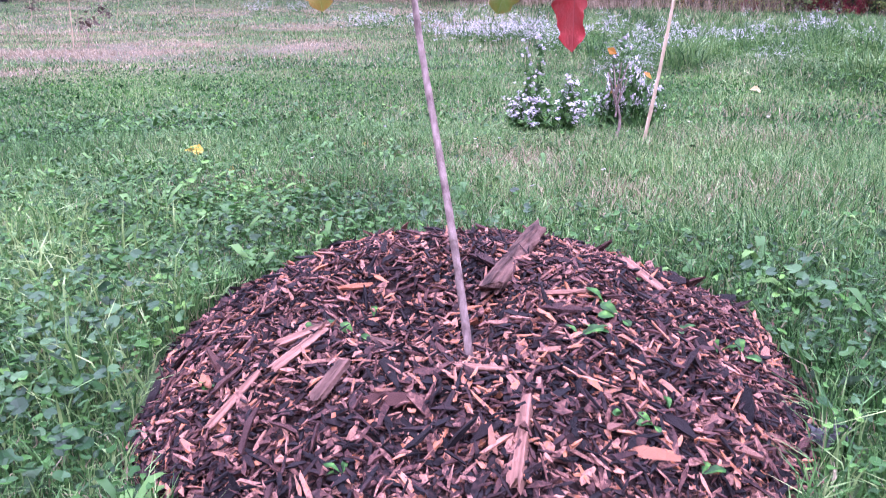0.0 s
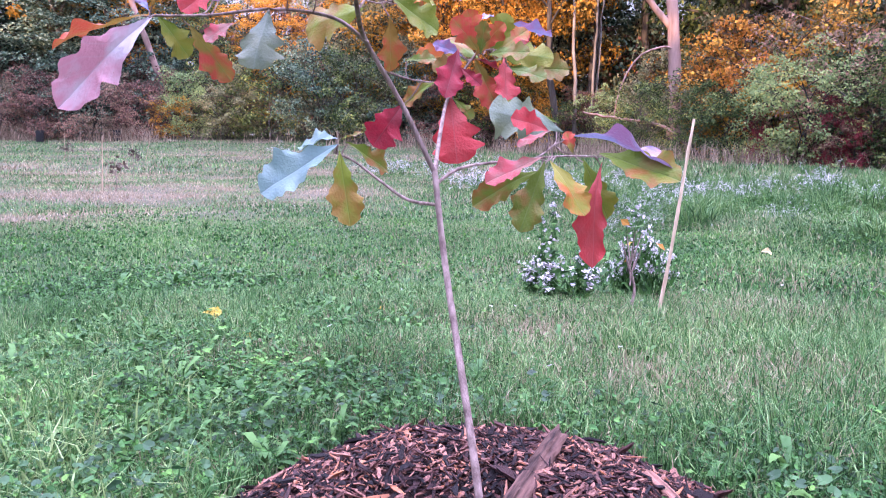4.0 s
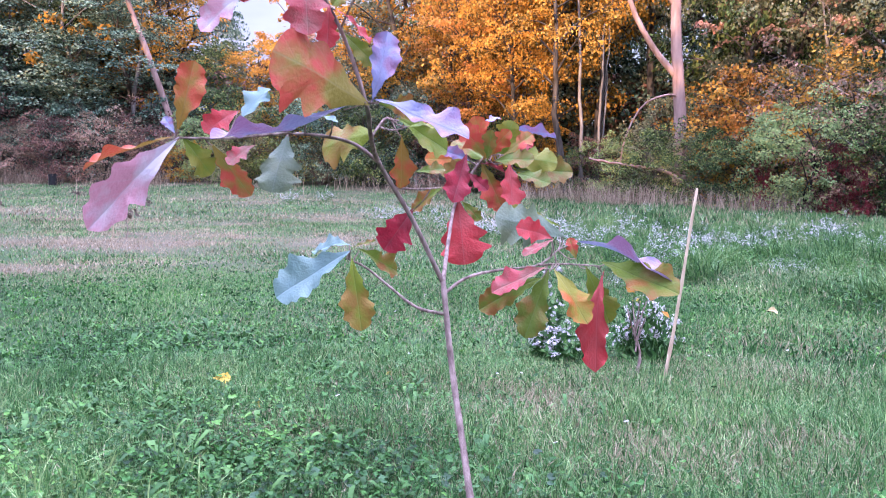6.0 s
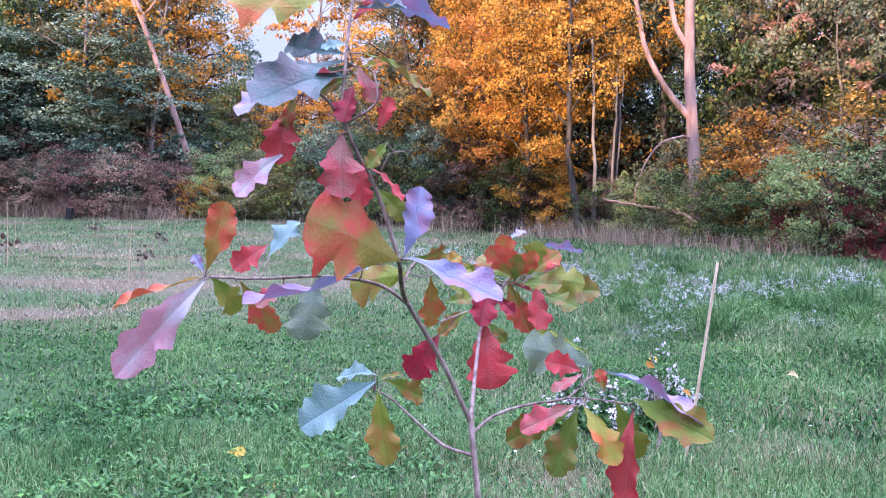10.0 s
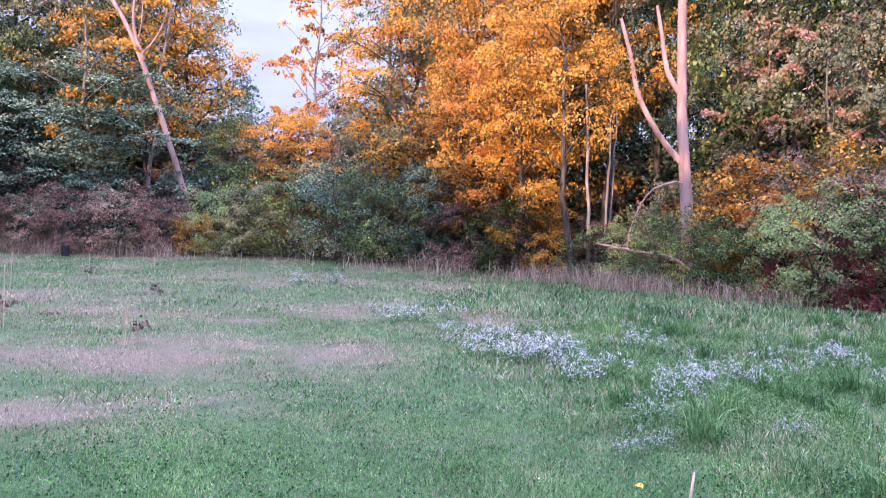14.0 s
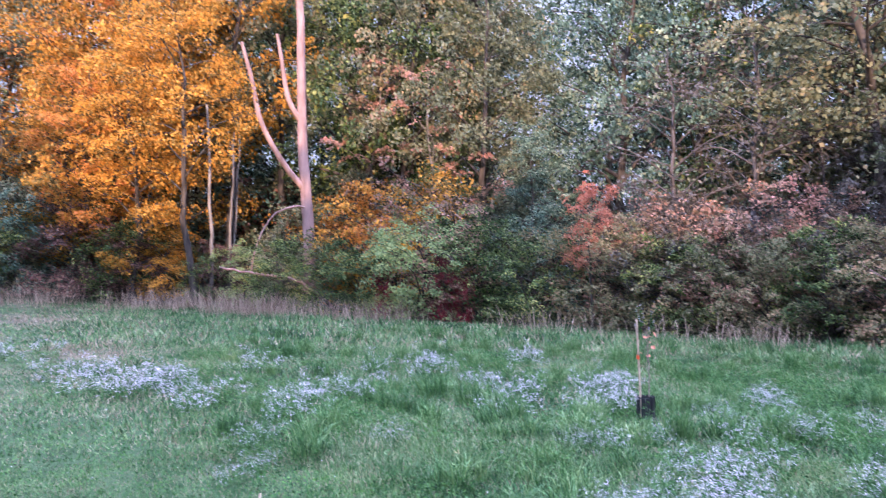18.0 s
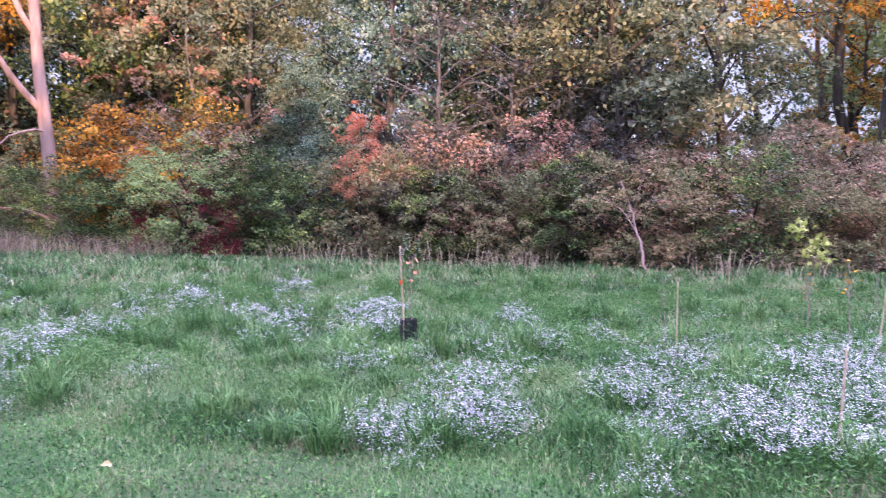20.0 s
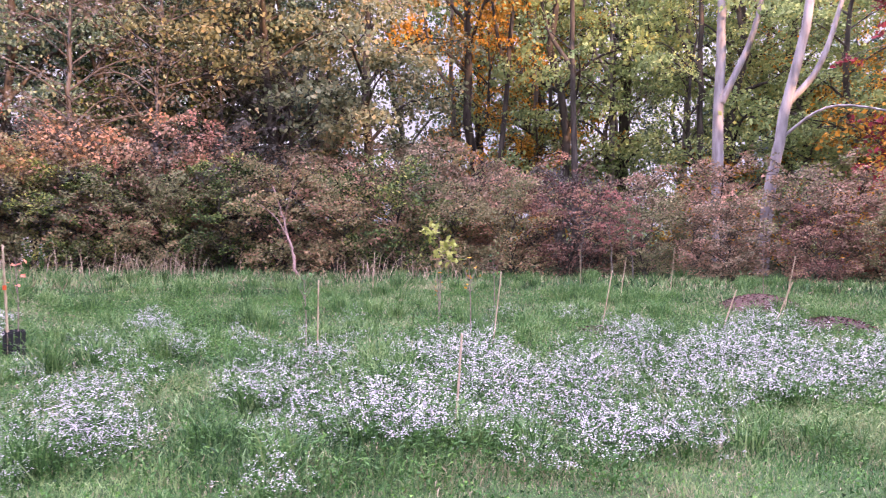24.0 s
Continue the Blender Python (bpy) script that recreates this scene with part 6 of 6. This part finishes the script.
oak_leaf("dark_olive", (0.026, 0.451, 0.768), (0.084, 0.416, 0.754), (0.1, -0.9, 0.35), 0, 0.95)
oak_leaf("two_tone", (-0.033, 0.472, 0.790), (0.004, 0.441, 0.703), (-0.3, -0.9, 0.2), 0, 0.8)
oak_leaf("orange", (-0.021, 0.482, 0.795), (-0.046, 0.462, 0.867), (-0.1, -0.9, 0.3), 0, 0.9)
oak_leaf("green", (-0.007, 0.462, 0.788), (0.021, 0.441, 0.856), (0.1, -0.95, 0.2), 2, 0.85)
oak_leaf("dark_olive", (-0.001, 0.502, 0.786), (0.078, 0.537, 0.822), (0.0, -0.8, 0.5), 1, 0.9)
oak_leaf("olive", (-0.021, 0.502, 0.791), (-0.086, 0.521, 0.835), (0.1, -0.75, 0.6), 2, 0.9)
oak_leaf("lilac", (-0.001, 0.522, 0.843), (0.105, 0.555, 0.868), (0.0, -0.35, 0.95), 1, 0.55)
oak_leaf("pink", (0.030, 0.500, 0.796), (0.061, 0.519, 0.842), (0.2, -0.8, 0.5), 1, 0.7)
oak_leaf("two_tone", (0.004, 0.481, 0.800), (0.059, 0.489, 0.842), (0.1, -0.95, 0.25), 0, 0.9)
oak_leaf("dark_olive", (-0.022, 0.422, 0.788), (-0.019, 0.392, 0.834), (-0.2, -0.9, 0.3), 0, 0.9)
oak_leaf("amber", (-0.044, 0.502, 0.788), (-0.133, 0.479, 0.799), (0.0, -0.8, 0.5), 0, 0.7)
oak_leaf("lilac", (-0.032, 0.542, 0.860), (-0.002, 0.572, 0.885), (0.0, -0.35, 0.95), 0, 0.8)
oak_leaf("two_tone", (-0.022, 0.462, 0.794), (-0.065, 0.422, 0.846), (0.1, -0.95, 0.25), 0, 0.9)
oak_leaf("green", (0.004, 0.481, 0.795), (0.099, 0.455, 0.795), (0.0, -0.85, 0.5), 2, 0.8)
oak_leaf("dark_olive", (-0.012, 0.422, 0.788), (0.053, 0.389, 0.792), (0.2, -0.9, 0.3), 0, 0.9)
oak_leaf("orange", (-0.032, 0.452, 0.789), (0.011, 0.421, 0.837), (0.2, -0.9, 0.3), 1, 0.9)
oak_leaf("dark_olive", (-0.051, 0.462, 0.789), (-0.099, 0.420, 0.766), (-0.1, -0.85, 0.5), 0, 0.7)
oak_leaf("crimson", (-0.056, 0.422, 0.767), (-0.022, 0.402, 0.740), (0.1, -0.95, 0.25), 0, 0.9)
oak_leaf("green", (-0.130, 0.118, 0.815), (-0.079, 0.141, 0.824), (0.1, -0.7, 0.6), 1, 0.8)
oak_leaf("amber", (-0.132, 0.178, 0.819), (-0.105, 0.200, 0.841), (0.1, -0.95, 0.25), 0, 0.9)
oak_leaf("yellow", (-0.229, 0.124, 0.826), (-0.272, 0.145, 0.837), (0.0, -0.6, 0.8), 0, 0.7)
oak_leaf("teal_sheen", (-0.245, 0.059, 1.078), (-0.332, 0.005, 1.059), (-0.1, -0.85, 0.5), 1, 0.9)
oak_leaf("sage", (-0.240, 0.080, 1.083), (-0.289, 0.080, 1.054), (0.1, -0.95, 0.25), 2, 0.7)
oak_leaf("amber", (-0.228, 0.062, 1.072), (-0.195, 0.078, 1.090), (0.2, -0.8, 0.5), 0, 0.7)
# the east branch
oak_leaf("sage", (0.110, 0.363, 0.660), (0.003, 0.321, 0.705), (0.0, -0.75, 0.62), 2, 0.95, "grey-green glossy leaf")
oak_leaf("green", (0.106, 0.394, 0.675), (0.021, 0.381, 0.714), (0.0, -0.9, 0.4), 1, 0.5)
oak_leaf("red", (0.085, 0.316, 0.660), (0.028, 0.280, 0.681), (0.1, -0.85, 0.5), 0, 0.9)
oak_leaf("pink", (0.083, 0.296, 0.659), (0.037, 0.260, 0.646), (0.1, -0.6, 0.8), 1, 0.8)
oak_leaf("lilac", (0.119, 0.362, 0.659), (0.246, 0.206, 0.627), (0.05, -0.40, 0.92), 0, 0.42, "long leaf with lilac sky sheen in its colour")
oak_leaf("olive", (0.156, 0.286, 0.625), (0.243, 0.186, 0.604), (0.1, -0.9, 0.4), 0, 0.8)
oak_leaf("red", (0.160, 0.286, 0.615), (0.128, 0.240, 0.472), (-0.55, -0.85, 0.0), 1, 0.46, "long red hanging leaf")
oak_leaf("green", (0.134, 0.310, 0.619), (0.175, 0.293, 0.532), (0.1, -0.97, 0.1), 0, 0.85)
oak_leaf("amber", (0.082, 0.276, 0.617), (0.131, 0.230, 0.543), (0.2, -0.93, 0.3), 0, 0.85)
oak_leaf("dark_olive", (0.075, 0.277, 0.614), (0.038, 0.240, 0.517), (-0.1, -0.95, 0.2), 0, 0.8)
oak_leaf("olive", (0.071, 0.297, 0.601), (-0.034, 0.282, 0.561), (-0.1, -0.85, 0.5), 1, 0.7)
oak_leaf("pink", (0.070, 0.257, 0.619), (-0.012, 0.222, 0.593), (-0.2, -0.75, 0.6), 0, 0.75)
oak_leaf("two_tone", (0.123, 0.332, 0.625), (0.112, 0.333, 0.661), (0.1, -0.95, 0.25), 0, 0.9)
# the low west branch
oak_leaf("pale", (-0.234, 0.295, 0.636), (-0.352, 0.259, 0.574), (-0.15, -0.85, 0.5), 0, 0.95, "green leaf with pale blue sky sheen in its colour")
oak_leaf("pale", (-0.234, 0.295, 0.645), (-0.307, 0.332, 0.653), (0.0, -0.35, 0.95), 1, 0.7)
oak_leaf("yellow", (-0.231, 0.276, 0.627), (-0.210, 0.239, 0.522), (0.1, -0.97, 0.2), 0, 0.78, "yellow-green hanging leaf")
oak_leaf("olive", (-0.236, 0.285, 0.637), (-0.202, 0.260, 0.661), (-0.3, -0.6, 0.6), 1, 0.6)
oak_leaf("olive", (-0.225, 0.287, 0.640), (-0.158, 0.356, 0.604), (0.2, -0.85, 0.5), 0, 0.7)
# upper stem
oak_leaf("pink", (-0.240, 0.009, 0.987), (-0.234, -0.021, 0.909), (-0.1, -0.97, 0.2), 0, 1.0, "pink leaf facing out")
oak_leaf("red", (-0.218, 0.033, 0.952), (-0.216, 0.013, 0.900), (0.2, -0.95, 0.2), 0, 0.9)
oak_leaf("red", (-0.199, 0.016, 0.985), (-0.182, 0.009, 1.026), (0.3, -0.9, 0.1), 0, 0.75)
oak_leaf("olive", (-0.186, 0.018, 0.975), (-0.205, -0.005, 0.945), (0.2, -0.9, 0.1), 0, 0.85)
oak_leaf("red", (-0.213, 0.034, 0.948), (-0.163, 0.022, 0.918), (0.3, -0.6, 0.7), 1, 0.7)
oak_leaf("green", (-0.206, 0.056, 0.923), (-0.160, 0.052, 0.886), (0.2, -0.9, 0.3), 0, 0.9)
oak_leaf("red", (-0.305, 0.014, 1.015), (-0.310, -0.019, 0.947), (-0.2, -0.95, 0.2), 0, 0.95)
oak_leaf("two_tone", (-0.295, 0.006, 1.029), (-0.306, -0.008, 0.985), (0.2, -0.9, 0.2), 1, 0.75)
oak_leaf("rose_sheen", (-0.302, -0.007, 0.959), (-0.351, -0.043, 0.910), (-0.2, -0.75, 0.6), 0, 0.72)
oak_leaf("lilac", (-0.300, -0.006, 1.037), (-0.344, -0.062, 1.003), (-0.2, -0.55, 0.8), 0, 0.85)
oak_leaf("teal_sheen", (-0.236, 0.040, 1.060), (-0.321, -0.075, 1.021), (-0.15, -0.75, 0.6), 0, 0.8)
oak_leaf("teal_sheen", (-0.249, 0.068, 1.088), (-0.335, 0.088, 1.116), (-0.1, -0.85, 0.5), 0, 0.9)
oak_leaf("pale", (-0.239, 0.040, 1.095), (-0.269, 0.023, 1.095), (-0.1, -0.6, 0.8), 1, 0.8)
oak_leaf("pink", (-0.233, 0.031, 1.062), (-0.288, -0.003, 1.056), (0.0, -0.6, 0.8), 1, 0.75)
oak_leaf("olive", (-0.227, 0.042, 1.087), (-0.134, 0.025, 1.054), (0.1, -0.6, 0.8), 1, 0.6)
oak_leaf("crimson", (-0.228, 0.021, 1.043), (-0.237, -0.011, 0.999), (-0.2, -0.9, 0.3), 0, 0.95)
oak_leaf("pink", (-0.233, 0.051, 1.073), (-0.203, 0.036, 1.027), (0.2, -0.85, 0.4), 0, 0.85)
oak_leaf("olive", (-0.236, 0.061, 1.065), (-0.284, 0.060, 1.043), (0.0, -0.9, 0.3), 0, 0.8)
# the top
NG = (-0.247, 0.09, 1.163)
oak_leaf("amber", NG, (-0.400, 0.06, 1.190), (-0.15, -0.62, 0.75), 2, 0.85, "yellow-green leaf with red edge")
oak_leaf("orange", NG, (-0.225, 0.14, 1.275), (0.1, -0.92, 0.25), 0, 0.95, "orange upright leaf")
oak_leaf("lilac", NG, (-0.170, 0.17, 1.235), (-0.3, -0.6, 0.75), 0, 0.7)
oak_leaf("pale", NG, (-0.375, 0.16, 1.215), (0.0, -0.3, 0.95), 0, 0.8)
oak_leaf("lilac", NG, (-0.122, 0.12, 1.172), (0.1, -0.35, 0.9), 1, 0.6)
oak_leaf("teal_sheen", (-0.247, 0.088, 1.15), (-0.175, 0.05, 1.155), (0.1, -0.4, 0.9), 0, 0.7)
oak_leaf("red", (-0.247, 0.085, 1.135), (-0.210, 0.10, 1.180), (0.4, -0.8, 0.3), 1, 0.7)


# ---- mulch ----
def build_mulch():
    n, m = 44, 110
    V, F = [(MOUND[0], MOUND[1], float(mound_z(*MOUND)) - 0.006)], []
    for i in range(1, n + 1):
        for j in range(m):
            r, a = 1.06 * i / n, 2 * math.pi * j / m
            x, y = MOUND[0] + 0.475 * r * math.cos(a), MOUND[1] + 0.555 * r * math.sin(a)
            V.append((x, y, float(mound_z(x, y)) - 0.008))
    me = bpy.data.meshes.new("mulch_bed")
    for i in range(n):
        for j in range(m):
            if i == 0:
                F.append((0, 1 + j, 1 + (j + 1) % m))
            else:
                a = 1 + (i - 1) * m
                F.append((a + j, a + m + j, a + m + (j + 1) % m, a + (j + 1) % m))
    me.from_pydata(V, [], F)
    heap = empty("mulch_mound", Matrix(), "low round mound of reddish-brown wood chip mulch", "mulch")
    co = np.array([v.co for v in me.vertices])
    co[:, 2] += np.random.default_rng(12).uniform(-0.006, 0.003, len(co))
    me.vertices.foreach_set("co", co.ravel())
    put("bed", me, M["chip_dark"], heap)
    return heap


def chip_box(L, W, T, rng):
    """A split chip: three uneven cross-sections, ragged at the ends and bent in the middle."""
    rows = []
    for k, u in enumerate((-0.5, rng.uniform(-0.15, 0.15), 0.5)):
        wide = W / 2 * (rng.uniform(0.12, 0.7) if k != 1 else rng.uniform(0.8, 1.2))
        off, rise = (0, 0) if k != 1 else (rng.uniform(-0.25, 0.25) * W, rng.uniform(-0.4, 0.6) * T)
        thin = T / 2 * (1.0 if k == 1 else rng.uniform(0.3, 1.0))
        for sy, sz in ((-1, -1), (1, -1), (1, 1), (-1, 1)):
            rows.append((L * u + rng.uniform(-0.10, 0.10) * L, off + sy * wide * rng.uniform(0.75, 1.1), rise + sz * thin))
    return np.array(rows)


BOX = np.array([[0, 3, 2, 1], [8, 9, 10, 11]] + [[4 * s + j, 4 * s + (j + 1) % 4, 4 * s + 4 + (j + 1) % 4, 4 * s + 4 + j] for s in (0, 1) for j in range(4)])


def mound_frame(x, y, turn, tilt, rng):
    e = 0.01
    nx, ny = (mound_z(x - e, y) - mound_z(x + e, y)) / (2 * e), (mound_z(x, y - e) - mound_z(x, y + e)) / (2 * e)
    nor = Vector((float(nx) + rng.gauss(0, tilt), float(ny) + rng.gauss(0, tilt), 1)).normalized()
    d = Vector((math.cos(turn), math.sin(turn), 0))
    d = (d - nor * d.dot(nor)).normalized()
    return Matrix((d, nor.cross(d), nor)).transposed().to_4x4()


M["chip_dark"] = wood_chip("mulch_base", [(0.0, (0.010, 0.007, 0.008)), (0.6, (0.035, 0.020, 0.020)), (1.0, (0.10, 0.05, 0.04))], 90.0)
heap = build_mulch()
rng_m = random.Random(77)
rng_n = np.random.default_rng(77)


def scatter_chip(big):
    a, r = rng_m.uniform(0, 2 * math.pi), math.sqrt(rng_m.uniform(0, 1.05))
    x, y = MOUND[0] + 0.475 * r * math.cos(a), MOUND[1] + 0.555 * r * math.sin(a)
    L = rng_m.lognormvariate(math.log(0.034 if big else 0.0185), 0.45)
    W = min(L * 0.85, rng_m.lognormvariate(math.log(0.0115 if big else 0.0050), 0.42))
    T = rng_m.uniform(0.0018, 0.0048)
    f = mound_frame(x, y, rng_m.uniform(0, 2 * math.pi), 0.55, rng_m)
    return Matrix.Translation((x, y, float(mound_z(x, y)) + rng_m.uniform(-0.004, 0.010) + (0.006 if big else 0))) @ f, L, W, T


pile = []
for k in range(19000):
    m4, L, W, T = scatter_chip(False)
    v = chip_box(L, W, T * 0.8, rng_n)
    r3 = np.array(m4)
    pile.append((v @ r3[:3, :3].T + r3[:3, 3], BOX))
shred_n = 26000
sr, sa = np.sqrt(rng_n.uniform(0, 1.04, shred_n)), rng_n.uniform(0, 2 * np.pi, shred_n)
sx, sy = MOUND[0] + 0.475 * sr * np.cos(sa), MOUND[1] + 0.555 * sr * np.sin(sa)
shreds = leaf_cards(np.stack([sx, sy, mound_z(sx, sy) + rng_n.uniform(-0.004, 0.005, shred_n)], 1), 0.011, rng_n, 1.2, 0.26)
pile.append(shreds)
stuff = put("chip_litter", quick_mesh("chip_litter", *join(pile)), M["chip"], heap)
stuff["kind"] = "stuff"
CHIPS = []
for k in range(14):
    me = quick_mesh("wood_chip", chip_box(1.0, (0.20, 0.28, 0.38, 0.24)[k % 4], 0.09, rng_n), BOX)
    me.materials.append(M["chip"])
    CHIPS.append(me)
for k in range(300):
    m4, L, W, T = scatter_chip(True)
    while math.hypot(m4.translation.x, m4.translation.y + 0.03) < 0.07:
        m4, L, W, T = scatter_chip(True)
    L = min(L, 0.06)
    ob = put("wood_chip", CHIPS[k % 14], None, heap)
    ob.matrix_basis = m4 @ Matrix.Diagonal((L, L, L, 1))


def slab(x0, y0, x1, y1, w, h, mat, label, name="bark_slab", lift=0.012, lift2=None):
    """A piece of split wood lying on the mulch, ridged along its grain."""
    a = Vector((x0, y0, float(mound_z(x0, y0)) + lift))
    b = Vector((x1, y1, float(mound_z(x1, y1)) + (lift if lift2 is None else lift2)))
    d = b - a
    L = d.length
    n, s = 18, 14
    rng = np.random.default_rng(int(1000 * abs(x0 + 3 * y1)))
    V, F = [], []
    ridge = rng.uniform(0.70, 1.18, s)
    for i in range(n):
        u = i / (n - 1)
        k = (0.82 + 0.18 * min(1, 9 * u, 9 * (1 - u))) * rng.uniform(0.92, 1.08) * (1.06 - 0.16 * u)
        for j in range(s):
            t = 2 * math.pi * j / s
            rr = k * ridge[j] * rng.uniform(0.93, 1.07)
            V.append((L * u + (rng.uniform(-0.09, 0.09) * L if i in (0, n - 1) else 0), math.cos(t) * w / 2 * rr, math.sin(t) * h / 2 * rr))
    for i in range(n - 1):
        for j in range(s):
            p = i * s + j
            q = i * s + (j + 1) % s
            F.append((p, q, q + s, p + s))
    me = bpy.data.meshes.new(name)
    me.from_pydata(V, [], F + [tuple(range(s))[::-1], tuple(range((n - 1) * s, n * s))])
    x = d.normalized()
    z = Vector((0, 0, 1))
    y = z.cross(x).normalized()
    ob = put(name, me, mat)
    ob.matrix_basis = Matrix.Translation(a) @ Matrix((x, y, x.cross(y))).transposed().to_4x4()
    tagged(ob, label, "wood piece")


slab(0.026, 0.165, 0.118, 0.372, 0.040, 0.024, M["chip_log"], "old split piece of brown bark on the mulch", lift=0.032, lift2=0.036)
slab(0.040, -0.245, 0.058, -0.145, 0.017, 0.012, M["splinter"], "short piece of split wood on the mulch")
slab(-0.30, -0.12, -0.255, -0.06, 0.011, 0.008, M["splinter"], "long thin stick on the mulch", "stick")
slab(-0.235, -0.06, -0.19, 0.02, 0.018, 0.012, M["splinter"], "long reddish splinter of wood on the mulch", "stick")
slab(-0.245, 0.0, -0.19, 0.055, 0.014, 0.010, M["splinter"], "long reddish splinter of wood on the mulch", "stick")
slab(-0.175, -0.125, -0.150, -0.055, 0.020, 0.013, M["chip_log"], "short piece of split wood on the mulch")
slab(0.25, 0.30, 0.29, 0.20, 0.020, 0.008, M["splinter"], "pale flat splinter of wood on the mulch", "stick")
slab(0.10, 0.10, 0.17, 0.12, 0.012, 0.008, M["splinter"], "pale flat splinter of wood on the mulch", "stick")
slab(-0.02, -0.09, 0.035, -0.085, 0.013, 0.008, M["splinter"], "pale flat splinter of wood on the mulch", "stick")
slab(-0.13, 0.03, -0.06, 0.02, 0.010, 0.007, M["chip_log"], "dark thin stick on the mulch", "stick")


def seedling(x, y, s, label="small green seedling leaves on the mulch"):
    rng = random.Random(int(1000 * (x + 5)))
    e = empty("seedling", Matrix.Translation((x, y, float(mound_z(x, y)))), label, "seedling")
    for k in range(rng.choice((2, 3))):
        ob = put("leaf", SEEDLEAF, None, e)
        ob.matrix_basis = Matrix.Translation((0, 0, 0.006)) @ Euler((rng.uniform(-0.4, 0.4), -rng.uniform(0.1, 0.9), rng.uniform(0, 6.3))).to_matrix().to_4x4() @ Matrix.Scale(s * rng.uniform(0.7, 1.1), 4)


SEEDLEAF = leaf_mesh("seed_leaf", 2, 0.04, 0.5, 0.25, 0.2, 9)
SEEDLEAF.materials.append(M["clover"])
for x, y, s in [(0.185, 0.10, 0.035), (0.20, 0.06, 0.032), (0.135, 0.0, 0.030), (0.155, 0.015, 0.026), (0.275, 0.06, 0.022), (0.33, 0.06, 0.040), (0.375, 0.09, 0.032), (-0.205, 0.07, 0.030), (-0.155, 0.055, 0.030), (-0.33, -0.02, 0.022),
                (0.17, -0.12, 0.022), (0.20, -0.13, 0.02), (0.24, -0.18, 0.028), (-0.145, 0.18, 0.03), (0.26, 0.24, 0.02), (0.225, -0.10, 0.018), (-0.13, -0.22, 0.02)]:
    seedling(x, y, s)


# a corner of black weed fabric shows at the mulch's edge
def fabric(x, y, w, d, turn):
    n = 9
    V, F = [], []
    for i in range(n):
        for j in range(n):
            u, v = i / (n - 1) - 0.5, j / (n - 1) - 0.5
            px, py = u * w + 0.004 * math.sin(9 * v), v * d + 0.004 * math.sin(11 * u)
            V.append((px, py, 0.012 * (u + 0.5) + 0.004 * math.sin(8 * u + 3) * math.cos(7 * v)))
    for i in range(n - 1):
        for j in range(n - 1):
            a = i * n + j
            F.append((a, a + n, a + n + 1, a + 1))
    V2 = [(p[0], p[1], p[2] - 0.0015) for p in V]
    F2 = [tuple(k + len(V) for k in f[::-1]) for f in F]
    me = bpy.data.meshes.new("weed_fabric")
    me.from_pydata(V + V2, [], F + F2)
    ob = put("weed_fabric", me, M["pot"])
    ob.matrix_basis = Matrix.Translation((x, y, 0.022)) @ Euler((0.15, -0.1, turn)).to_matrix().to_4x4()
    tagged(ob, "black woven weed fabric corner sticking out from under mulch", "fabric")


fabric(0.43, -0.06, 0.045, 0.035, -0.4)

for t in (*TALL, SPARSE, *BUSH, TWIGGY, THIN, UNSEEN_TREE, FAR_BUSH, TWIG_TREE, *ASTERS, *ASTER_FAR, NEAR_A, SPIRE_A):
    drop_thing(t)
